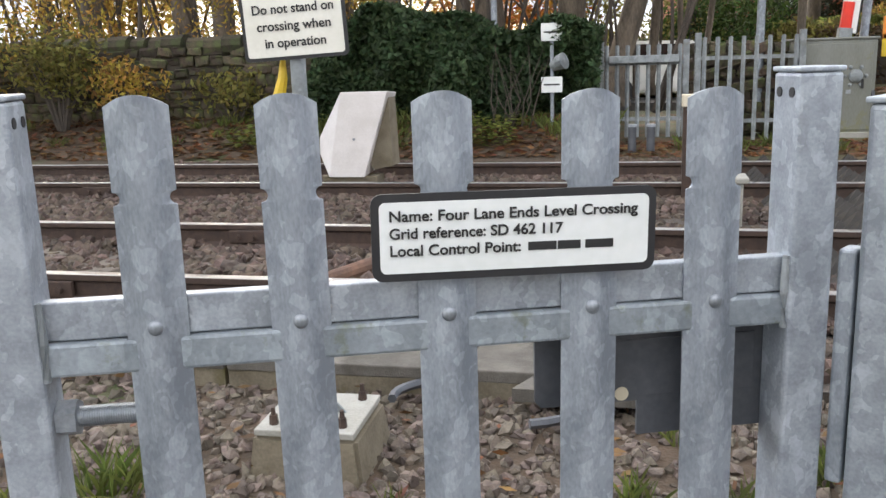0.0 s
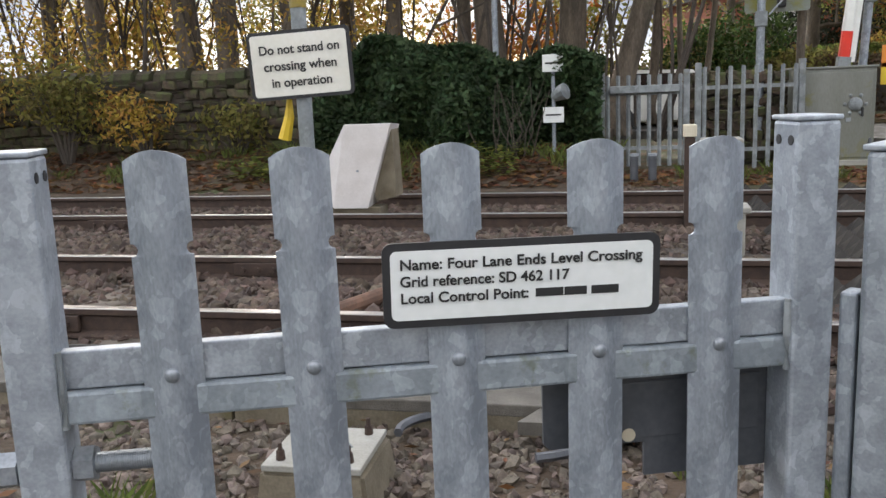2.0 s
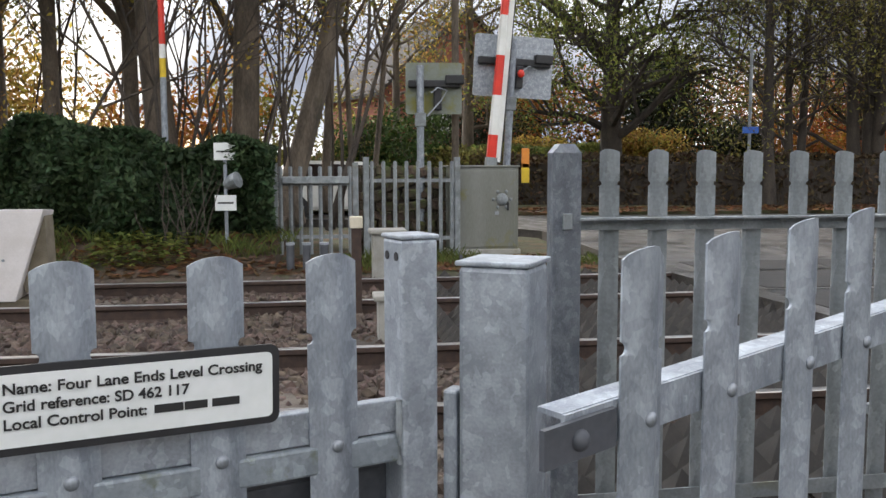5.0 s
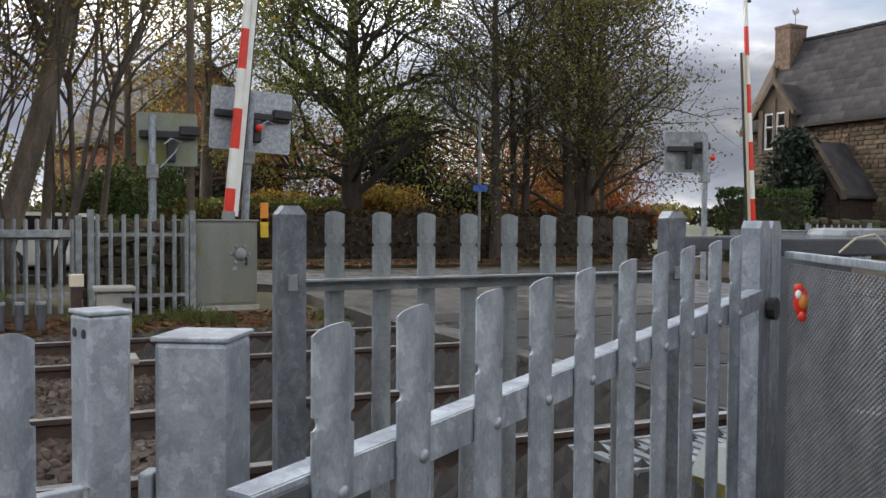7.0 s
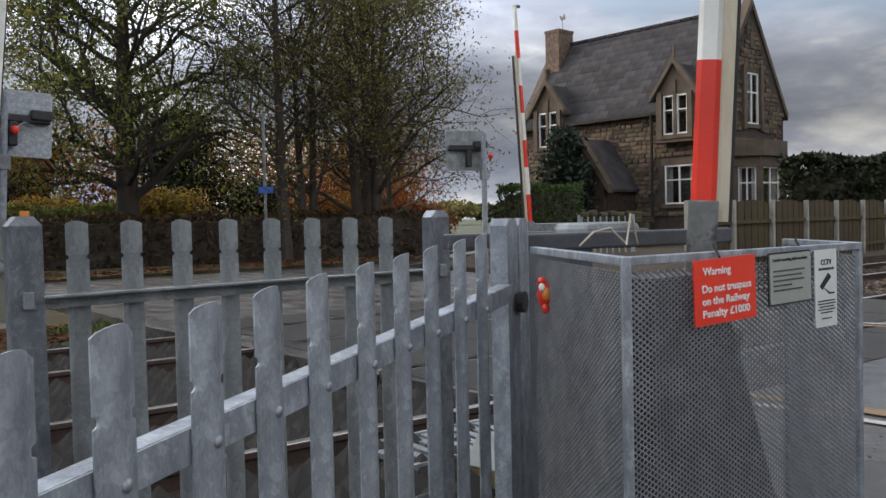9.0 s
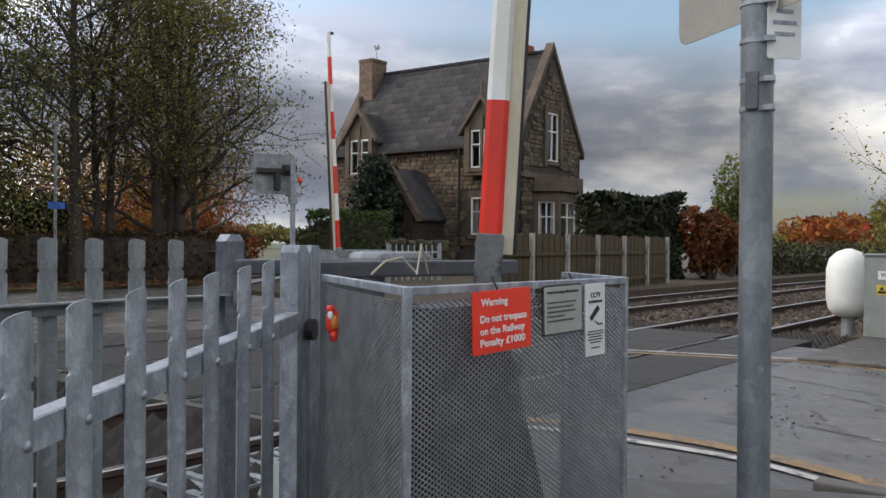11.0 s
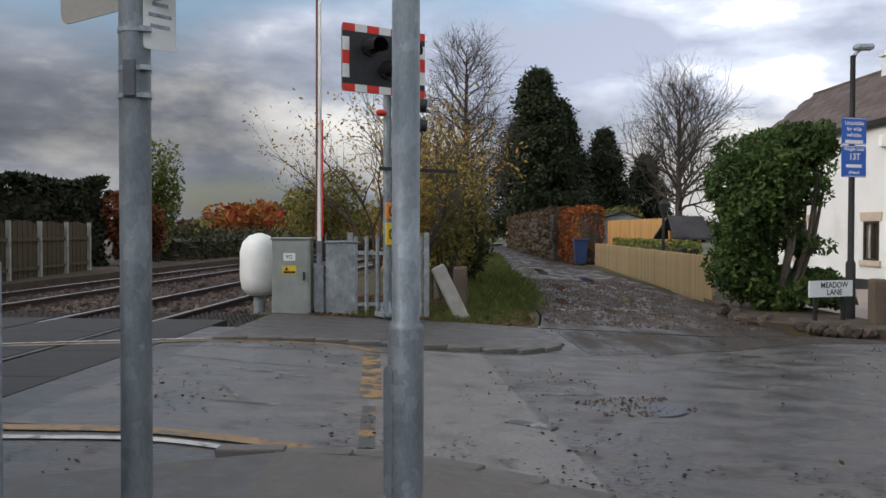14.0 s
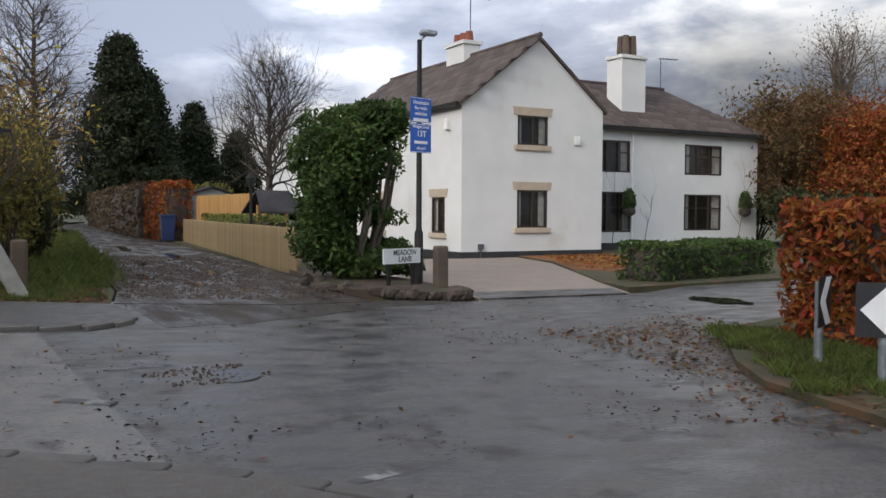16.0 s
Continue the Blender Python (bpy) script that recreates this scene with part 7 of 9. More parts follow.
def stone_house():
    """The stone crossing house: long front to the west, gable to the south with a bay, two dormers and a porch."""
    S = T(26.55, 17.85, -0.02) @ rotz(3.0)
    t = thing("stone_house", "brown sandstone station house with slate roof and gabled dormers", "house", m=S)
    L, D, E, A = 9.2, 4.6, 5.0, 8.65
    front = [(1.45, 4.75, 1.1, 1.45), (7.45, 4.75, 1.1, 1.45), (1.55, 2.25, 1.25, 1.45)]
    bm = bmesh.new()
    low = [h for h in front]
    wall_holes(bm, Matrix.Identity(4), [(0.0, -0.2), (L, -0.2), (L, E), (0.0, E)], [h if h[1] < 4 else (h[0], 4.50, h[2], 0.92) for h in low], 0.35)
    Mf = Matrix(((0, 1, 0, 0), (1, 0, 0, 0), (0, 0, 1, 0), (0, 0, 0, 1)))
    bm.transform(Mf)
    wf = part("front_wall", bm, STONE_DARK, t)
    gh = [(2.3, 5.3, 1.0, 1.9), (2.3, 7.4, 0.3, 0.7)]
    bm = bmesh.new()
    wall_holes(bm, Matrix.Identity(4), [(0, -0.2), (D, -0.2), (D, E), (D / 2, A), (0, E)], gh[:1], 0.35)
    wg = part("gable_wall", bm, STONE_DARK, t)
    bm = bmesh.new()
    box(bm, D - 0.17, L / 2, E / 2, 0.34, L, E)
    prism(bm, [(0, -0.2), (D, -0.2), (D, E), (D / 2, A), (0, E)], 0.34, T(0, L - 0.17, 0))
    part("rear_wall", bm, STONE_DARK, t)
    # stone courses
    rng = np.random.default_rng(11)
    sizes = [0.20, 0.29, 0.38, 0.50]
    meshes = []
    for s in sizes:
        b2 = bmesh.new()
        box(b2, 0, 0, 0, s - 0.016, 0.06, 0.155, bev=0.016)
        for v in b2.verts:
            v.co += Vector(rng.normal(0, 0.006, 3))
        meshes.append(mesh_of(b2, "stone", STONE))
    k = 0
    for wall, ln, holes, gable in ((wf, L, [h if h[1] < 4 else (h[0], 4.50, h[2], 0.92) for h in front], False), (wg, D, gh[:1] + [(2.3, 2.2, 2.6, 3.4)], True)):
        z = 1.2
        while z < (A - 0.4 if gable else E - 0.1):
            x = rng.random() * 0.2
            while x < ln - 0.2:
                i = int(rng.integers(0, 4))
                s = sizes[i]
                cx = x + s / 2
                ok = cx + s / 2 < ln and not any(abs(cx - h[0]) < h[2] / 2 + s / 2 + 0.16 and abs(z - h[1]) < h[3] / 2 + 0.22 for h in holes)
                if gable and z > E - 0.1:
                    half = (D / 2) * (A - z - 0.3) / (A - E)
                    ok = ok and abs(cx - D / 2) + s / 2 < half
                if ok:
                    o = new("stone", meshes[i])
                    o.parent = wall
                    if gable:
                        o.matrix_basis = T(cx, -0.010 - 0.022 * rng.random(), z + 0.012 * math.sin(cx * 2.1)) @ Matrix.Diagonal((1, 1, 0.9 + 0.16 * rng.random(), 1))
                    else:
                        o.matrix_basis = T(-0.010 - 0.022 * rng.random(), cx, z + 0.012 * math.sin(cx * 2.1)) @ rotz(90) @ Matrix.Diagonal((1, 1, 0.9 + 0.16 * rng.random(), 1))
                x += s
            z += 0.165
    # roof with slates, coped gables
    rt = new("roof")
    rt.parent = t
    rt.empty_display_size = 0.1
    bm = bmesh.new()
    roof_plane(bm, [(-0.2, 0.1, E - 0.1), (-0.2, L - 0.1, E - 0.1), (D / 2, L - 0.1, A - 0.1), (D / 2, 0.1, A - 0.1)])
    roof_plane(bm, [(D + 0.2, 0.1, E - 0.1), (D + 0.2, L - 0.1, E - 0.1), (D / 2, L - 0.1, A - 0.1), (D / 2, 0.1, A - 0.1)])
    part("roof_deck", bm, SLATE, rt)
    m, w = slope_m((-0.2, L - 0.1, E - 0.09), (-0.2, 0.1, E - 0.09), (D / 2, L - 0.1, A - 0.09))
    d = math.hypot(D / 2 + 0.2, A - E)
    slates(rt, m, w, d, SLATE, 0.5, 0.30)
    bm = bmesh.new()
    for k in range(20):
        box(bm, D / 2, 0.35 + k * (L - 0.6) / 19, A - 0.03, 0.16, (L - 0.6) / 19 - 0.04, 0.14, bev=0.03)
    part("ridge_tile", bm, SLATE, rt)
    for y in (0.10, L - 0.10):
        bm = bmesh.new()
        prism(bm, [(-0.28, E - 0.35), (D / 2, A - 0.02), (D + 0.28, E - 0.35), (D + 0.28, E - 0.08), (D / 2, A + 0.28), (-0.28, E - 0.08)], 0.34, T(0, y, 0))
        part("gable_coping", bm, STONE_TRIM, rt)
    bm = bmesh.new()
    box(bm, -0.26, L / 2, E - 0.16, 0.12, L - 0.3, 0.12)
    part("gutter", bm, STREET_BLACK, rt)
    # dormers
    for y in (1.45, 7.45):
        dm = new("dormer")
        dm.parent = t
        dm.empty_display_size = 0.1
        bm = bmesh.new()
        wall_holes(bm, Matrix.Identity(4), [(-0.80, 3.75), (0.80, 3.75), (0.80, E + 0.45), (0.0, E + 1.5), (-0.80, E + 0.45)], [(0, 4.72, 1.04, 1.42)], 0.25)
        bm.transform(T(-0.36, y, 0) @ rotz(-90))
        part("dormer_wall", bm, STONE_TRIM, dm)
        bm = bmesh.new()
        for s in (-1, 1):
            roof_plane(bm, [(-0.40, y + s * 0.92, E + 0.34), (0.9, y + s * 0.92, E + 0.34), (1.3, y, E + 1.55), (-0.40, y, E + 1.55)], 0.09)
        box(bm, 0.4, y - 0.70, E + 0.12, 0.9, 0.14, 0.7)
        box(bm, 0.4, y + 0.70, E + 0.12, 0.9, 0.14, 0.7)
        part("dormer_roof", bm, SLATE, dm)
        bm = bmesh.new()
        prism(bm, [(-0.98, E + 0.22), (0, E + 1.52), (0.98, E + 0.22), (0.98, E + 0.44), (0, E + 1.76), (-0.98, E + 0.44)], 0.2, T(-0.40, y, 0) @ rotz(-90))
        box(bm, -0.40, y, E + 1.95, 0.08, 0.08, 0.45)
        part("dormer_coping", bm, STONE_TRIM, dm)
        for s in (-0.28, 0.28):
            window(dm, T(-0.30, y + s, 4.72) @ rotz(-90), 0.44, 1.40, WHITE_WOOD, STONE_TRIM, None, 0, False, True)
        bm = bmesh.new()
        for s in (-0.62, 0.62):
            box(bm, -0.38, y + s, 4.72, 0.10, 0.20, 1.7)
        box(bm, -0.35, y, 4.72, 0.10, 0.12, 1.42)
        box(bm, -0.38, y, E + 0.72, 0.06, 0.14, 0.42)
        part("surround", bm, STONE_TRIM, dm)
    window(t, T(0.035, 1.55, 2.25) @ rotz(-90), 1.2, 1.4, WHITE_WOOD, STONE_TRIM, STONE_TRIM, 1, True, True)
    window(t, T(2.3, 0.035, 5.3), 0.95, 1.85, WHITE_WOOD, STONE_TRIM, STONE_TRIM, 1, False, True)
    bm = bmesh.new()
    box(bm, 2.3 - 0.6, -0.05, 5.3, 0.2, 0.14, 2.3)
    box(bm, 2.3 + 0.6, -0.05, 5.3, 0.2, 0.14, 2.3)
    prism(bm, [(-0.13, 7.1), (0.13, 7.1), (0.13, 7.55), (0, 7.8), (-0.13, 7.55)], 0.08, T(2.3, -0.03, 0))
    box(bm, 2.3, -0.06, 3.75, D * 0.98, 0.10, 0.18)
    part("gable_dressing", bm, STONE_TRIM, t)
    # bay window on the gable
    by = new("bay_window")
    by.parent = t
    by.empty_display_size = 0.1
    pl = [(1.0, 0.0), (1.55, -0.75), (3.1, -0.75), (3.65, 0.0)]
    for a, b in zip(pl, pl[1:]):
        d = Vector((b[0] - a[0], b[1] - a[1], 0))
        an = math.degrees(math.atan2(d.y, d.x))
        m = T(a[0], a[1], 0) @ rotz(an)
        for nm, bx in (("apron", (d.length / 2, 0.08, 0.55, d.length, 0.16, 1.5)), ("lintel", (d.length / 2, 0.08, 3.0, d.length, 0.16, 0.42)), ("mullion", (0.08, 0.08, 2.04, 0.16, 0.15, 1.48)), ("mullion", (d.length - 0.08, 0.08, 2.04, 0.16, 0.15, 1.48))):
            bm = bmesh.new()
            box(bm, *bx, m)
            part(nm, bm, STONE_TRIM, by)
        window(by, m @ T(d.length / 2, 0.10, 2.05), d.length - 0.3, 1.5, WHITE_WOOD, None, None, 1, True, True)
    bm = bmesh.new()
    prism(bm, [(0.85, 0.1), (1.48, 0.9), (3.17, 0.9), (3.8, 0.1), (3.8, -0.05), (0.85, -0.05)], 0.55, T(0, 0, 3.45) @ Matrix.Rotation(radians(90), 4, "X"))
    part("bay_parapet", bm, STONE_TRIM, by)
    # porch
    po = new("porch")
    po.parent = t
    po.empty_display_size = 0.1
    bm = bmesh.new()
    prism(bm, [(-1.1, 0), (1.1, 0), (1.1, 2.3), (0, 3.9), (-1.1, 2.3)], 0.3, T(-1.75, 4.55, 0) @ rotz(-90))
    box(bm, -0.9, 3.55, 1.15, 1.7, 0.25, 2.3)
    box(bm, -0.9, 5.55, 1.15, 1.7, 0.25, 2.3)
    part("porch_wall", bm, STONE, po)
    bm = bmesh.new()
    for s in (-1, 1):
        roof_plane(bm, [(-1.95, 4.55 + s * 1.3, 2.15), (0.0, 4.55 + s * 1.3, 2.15), (0.0, 4.55, 4.05), (-1.95, 4.55, 4.05)], 0.1)
    part("porch_roof", bm, SLATE, po)
    bm = bmesh.new()
    prism(bm, [(-1.4, 2.0), (0, 3.95), (1.4, 2.0), (1.4, 2.3), (0, 4.3), (-1.4, 2.3)], 0.28, T(-1.9, 4.55, 0) @ rotz(-90))
    part("porch_coping", bm, STONE_TRIM, po)
    # chimneys
    for (y, zt, w_) in ((8.75, 9.2, 0.95),):
        ch = new("chimney")
        ch.parent = t
        ch.empty_display_size = 0.1
        bm = bmesh.new()
        box(bm, D / 2 - 0.35, y, 7.75, w_, 0.75, 2.8)
        box(bm, D / 2 - 0.35, y, zt - 0.06, w_ + 0.05, 0.80, 0.12)
        part("chimney_shaft", bm, STONE, ch)
        bm = bmesh.new()
        cyl(bm, (D / 2 - 0.1, y, zt), (D / 2 - 0.1, y, zt + 0.55), 0.012, n=6)
        prism(bm, [(-0.2, 0.55), (-0.05, 0.5), (0.1, 0.52), (0.2, 0.75), (0.1, 0.72), (0.02, 0.62), (-0.12, 0.78)], 0.02, T(D / 2 - 0.1, y, zt) @ rotz(80))
        part("weather_vane", bm, BLACK, ch)
    bm = bmesh.new()
    box(bm, D / 2, 1.35, A + 0.12, 0.55, 0.8, 0.35, bev=0.04)
    tube(bm, [(D / 2, 1.35, A + 0.25), (D / 2, 1.35, A + 0.40), (D / 2, 1.35, A + 1.05), (D / 2, 1.35, A + 1.12), (D / 2, 1.35, A + 1.25)], [0.26, 0.20, 0.15, 0.19, 0.18], 14)
    part("chimney_pot", bm, BRICK_RED, t, "terracotta ridge chimney pot")
    # rainwater pipes beside the dormers
    for y in (0.55, 2.5, 6.5):
        bm = bmesh.new()
        cyl(bm, (-0.30, y, 0.2), (-0.30, y, E - 0.15), 0.05, n=8)
        part("downpipe", bm, STREET_BLACK, t)
    return t


stone_house()

# distant gabled cottage seen between the trees
fh = thing("distant_cottage", "distant brick cottage half hidden by trees", "house", m=T(5.5, 42, 0) @ rotz(20))
bm = bmesh.new()
prism(bm, [(-4, 0), (4, 0), (4, 4.6), (0, 8.0), (-4, 4.6)], 7, Matrix.Identity(4))
part("wall", bm, BRICK_RED, fh)
bm = bmesh.new()
for s in (-1, 1):
    roof_plane(bm, [(s * 4.4, -3.8, 4.3), (s * 4.4, 3.8, 4.3), (0, 3.8, 8.15), (0, -3.8, 8.15)], 0.15)
part("roof", bm, SLATE, fh)
bm = bmesh.new()
box(bm, -1.2, -3.55, 3.2, 1.2, 0.1, 1.2)
part("window", bm, WHITE_WOOD, fh)
# garden shed roof behind the fence
gs = thing("garden_shed", "dark garden shed roof behind the fence", "shed", m=T(41, -6.2, -0.2) @ rotz(-90))
bm = bmesh.new()
prism(bm, [(-1.6, 0), (1.6, 0), (1.6, 1.75), (0, 2.25), (-1.6, 1.75)], 2.2, Matrix.Identity(4))
part("shed_wall", bm, GREY_CAB, gs)
bm = bmesh.new()
for s in (-1, 1):
    roof_plane(bm, [(s * 1.8, -1.3, 1.72), (s * 1.8, 1.3, 1.72), (0, 1.3, 2.35), (0, -1.3, 2.35)], 0.06)
part("shed_roof", bm, SLATE, gs)


# ---- walls, fences, hedges and trees ----
def stone_wall(p, q, h, z, label, seed, rows=6, cop=True):
    rng = np.random.default_rng(seed)
    p, q = Vector((*p, 0)), Vector((*q, 0))
    d = q - p
    t = thing("stone_wall", label, "wall", "stone walls", m=T(p.x, p.y, z) @ Matrix.Rotation(math.atan2(d.y, d.x), 4, "Z"))
    bm = bmesh.new()
    box(bm, d.length / 2, 0, h / 2, d.length, 0.30, h)
    part("core", bm, STONE_DARK, t)
    mes = []
    for w in (0.15, 0.21, 0.26, 0.34, 0.44, 0.24, 0.31):
        b2 = bmesh.new()
        box(b2, 0, 0, 0, w - 0.012, 0.42, h / rows - 0.012, bev=0.03)
        sk = rng.normal(0, 0.10)
        for v in b2.verts:
            v.co += Vector(rng.normal(0, 0.009, 3))
            v.co.z += sk * v.co.x
        mes.append((w, mesh_of(b2, "stone", WALL_STONE)))
    for j in range(rows):
        x = -rng.random() * 0.15
        while x < d.length:
            w, me = mes[int(rng.integers(0, 7))]
            o = new("stone", me)
            o.parent = t
            o.matrix_basis = T(x + w / 2, rng.normal(0, 0.022), (j + 0.5) * h / rows + 0.025 * math.sin(x * 1.9 + j)) @ Matrix.Rotation(rng.normal(0, 0.06), 4, "Y") @ Matrix.Diagonal((1, 1, 0.86 + 0.3 * rng.random(), 1))
            x += w
    if cop:
        b2 = bmesh.new()
        tube(b2, [(-0.14, 0, 0.02), (0.14, 0, 0.02)], 0.19, 10)
        me = mesh_of(b2, "coping_stone", WALL_STONE)
        x = 0.15
        while x < d.length:
            o = new("coping_stone", me)
            o.parent, o.matrix_basis = t, T(x, rng.normal(0, 0.03), h + 0.05 * rng.random() + 0.03 * math.sin(x * 1.3)) @ rotz(rng.normal(0, 8)) @ Matrix.Diagonal((0.75 + 0.5 * rng.random(), 0.9 + 0.2 * rng.random(), 0.6 + 0.5 * rng.random(), 1))
            x += 0.27 + 0.08 * rng.random()
    return t


stone_wall((0.85, 13.25), (2.05, 13.3), 1.25, -0.1, "old brown stone wall behind the palisade", 22, 8, False)
stone_wall((-14.5, 12.7), (-3.6, 12.55), 1.05, 0.3, "old mossy stone boundary wall under the trees", 21, 7)

# ivy-covered bank of wall
def ivy_mass():
    rng = np.random.default_rng(31)
    t = thing("ivy_bank", "dense dark ivy smothering the boundary wall", "ivy")
    n = 26000
    x = rng.uniform(-4.3, -0.35, n)
    top = 1.52 + 0.16 * np.sin(x * 1.9 + 1.2) + 0.08 * np.sin(x * 5.1) - 0.25 * np.clip((x + 1.1), 0, 1)
    z = 0.2 + (top - 0.1) * rng.random(n) ** 0.8
    bulge = 0.22 * np.sin(x * 2.7 + z * 2.2) + 0.12 * np.sin(x * 6.3 - z * 4.0)
    y = 12.35 - 0.25 * np.sin(np.clip(z / 1.7, 0, 1) * 3.1) - bulge - rng.random(n) * 0.22
    onto = rng.random(n) < 0.15
    y = np.where(onto, 12.2 + rng.random(n) * 0.8, y)
    z = np.where(onto, top + 0.1 * rng.random(n), z)
    v, f = blades(rng, np.stack([x, y, z], 1), 0.062)
    fill_faces("ivy_leaves", [v], [f], IVY, t)
    bm = bmesh.new()
    box(bm, -2.35, 12.75, 0.75, 3.8, 0.55, 1.35)
    part("wall_core", bm, STONE_DARK, t)
    bm = bmesh.new()
    for k in range(16):
        a = -1.45 + rng.normal(0, 0.22)
        tube(bm, [(a, 11.75, 0.1), (a + rng.normal(0, 0.12), 11.72, 0.5), (a + rng.normal(0, 0.2), 11.8, 0.95 + 0.3 * rng.random())], [0.009, 0.007, 0.003], 4)
    part("dead_stem", bm, TWIG, t)


ivy_mass()


def scatter(name, n, area, zf, leaf, size, label, seed, kind_cat, flat=True, zj=0.01):
    rng = np.random.default_rng(seed)
    x0, x1, y0, y1 = area
    c = np.stack([rng.uniform(x0, x1, n), rng.uniform(y0, y1, n), np.zeros(n)], 1)
    c[:, 2] = [zf(a, b) for a, b in c[:, :2]]
    c[:, 2] += rng.random(n) * zj + size * 0.25
    v, f = blades(rng, c, size, flat)
    ob = fill_faces(name, [v], [f], leaf)
    return tagged(ob, label, kind_cat, kind="stuff")


def tufts(name, spots, leaf, label, seed, h=0.16, n=60, spread=0.12):
    """Grass: blades standing in tufts at given spots."""
    rng = np.random.default_rng(seed)
    V, Fc = [], []
    for (x, y, z, k) in spots:
        m = int(n * k)
        a = rng.random(m) * 6.283
        r = spread * k * rng.random(m) ** 0.5
        bx, by = x + r * np.cos(a), y + r * np.sin(a)
        hh = h * k * (0.5 + 0.7 * rng.random(m))
        lx, ly = rng.normal(0, 0.45, m) * hh, rng.normal(0, 0.45, m) * hh
        w = 0.004 + 0.003 * rng.random(m)
        p = rng.random(m) * 6.283
        wx, wy = w * np.cos(p), w * np.sin(p)
        q = np.stack([np.stack([bx - wx, by - wy, np.full(m, z)], 1), np.stack([bx + wx, by + wy, np.full(m, z)], 1),
                      np.stack([bx + lx * 0.5 + wx * 0.6, by + ly * 0.5 + wy * 0.6, z + hh * 0.65], 1), np.stack([bx + lx, by + ly, z + hh], 1)], 1)
        V.append(q.reshape(-1, 3))
        Fc.append(np.arange(4 * m).reshape(-1, 4))
    ob = fill_faces(name, V, Fc, leaf)
    return tagged(ob, label, "grass", kind="stuff")


scatter("bank_leaf_litter", 9000, (-12, 3.8, 10.6, 12.4), bank_z, LITTER, 0.055, "brown fallen leaves on the bank", 41, "fallen leaves")
scatter("cess_leaf_litter", 260, (-2.5, 1.5, 1.7, 3.5), lambda x, y: -0.19, LITTER, 0.03, "few curled brown leaves among the stones", 42, "fallen leaves")
rng = np.random.default_rng(5)
tufts("bank_weeds", [(rng.uniform(-10, 3.6), rng.uniform(10.7, 12.2), 0, 1.0) if False else (x, y, bank_z(x, y) - 0.02, 0.7 + 0.9 * rng.random()) for x, y in zip(rng.uniform(-10, 3.7, 48), rng.uniform(10.9, 12.2, 48))], GRASS, "green weeds along the bank", 43, 0.15, 80, 0.22)
scatter("bank_nettles", 5000, (-6.5, -0.2, 10.9, 12.0), lambda x, y: bank_z(x, y) + 0.02 if math.sin(x * 2.4) > 0.1 else -0.6, GREEN, 0.05, "low green ground plants on the bank", 44, "weeds", zj=0.16)
tufts("cess_weeds", [(-1.38, 2.55, -0.22, 1.1), (-1.15, 2.3, -0.22, 0.8), (-0.5, 2.6, -0.22, 0.5), (0.05, 2.5, -0.22, 0.8), (0.2, 2.75, -0.22, 0.7), (0.55, 2.7, -0.22, 0.9), (0.35, 3.2, -0.22, 0.6), (0.8, 3.0, -0.22, 0.8), (1.2, 2.4, -0.22, 0.7), (-1.6, 2.4, -0.22, 0.8)], GRASS, "bright green weeds between the stones", 45, 0.13, 70, 0.10)
MOSS = mat("yellow_green_moss", (0.14, 0.13, 0.02), (0.07, 0.075, 0.015), 20, 0.95, 0, 0.8, 120)
for (x, y, r) in ((-0.05, 2.55, 0.16), (-1.35, 2.4, 0.15), (0.1, 2.3, 0.2), (-1.05, 4.1, 0.05), (-2.0, 4.15, 0.06)):
    bm = bmesh.new()
    bmesh.ops.create_icosphere(bm, subdivisions=3, radius=1, matrix=T(x, y, -0.215) @ Matrix.Diagonal((r, r * 0.7, 0.035, 1)))
    for v in bm.verts:
        v.co.z += 0.012 * noise.noise(v.co * 30)
        v.co.x += 0.04 * noise.noise(v.co * 9)
    tagged(part("moss_cushion", bm, MOSS, smooth=True), "yellow-green cushion of moss on the stones", "moss", "moss cushions")

# woodland behind the wall
WOOD = [(-12.5, 17.5, 12, 0.17, 0, 0), (-10.2, 15.6, 12, 0.20, 0.05, 0), (-8.2, 15.8, 13, 0.26, -0.04, 0), (-7.3, 15.4, 12, 0.22, 0.02, 0), (-5.9, 14.9, 10, 0.14, 0.03, 0), (-4.4, 16.5, 12, 0.15, 0, 0),
        (-3.15, 17.0, 12, 0.15, 0, 0), (-2.35, 15.8, 13, 0.27, -0.06, 0), (-1.05, 15.7, 14, 0.25, 0.03, 0), (-0.25, 15.3, 13, 0.20, 0.22, 0.05), (0.35, 19, 12, 0.10, 0.05, 0), (0.9, 18.0, 11, 0.06, -0.03, 0), (1.35, 18.6, 11, 0.065, 0.08, 0), (-14.5, 15.5, 12, 0.2, 0, 0), (-6.5, 20, 14, 0.2, 0, 0), (-1.6, 22, 13, 0.18, 0, 0)]
for i, (x, y, h, r, lx, ly) in enumerate(WOOD):
    tree("woodland_tree", x, y, h, r, AUTUMN if i % 3 else OLIVE, "tall bare woodland tree with scattered yellow leaves", 100 + i, 0.34, 3, 4, 48 if i < 8 else 16, 0.055, 0.55, BARK, 0.2, (lx, ly), 0.7, "woodland trees")
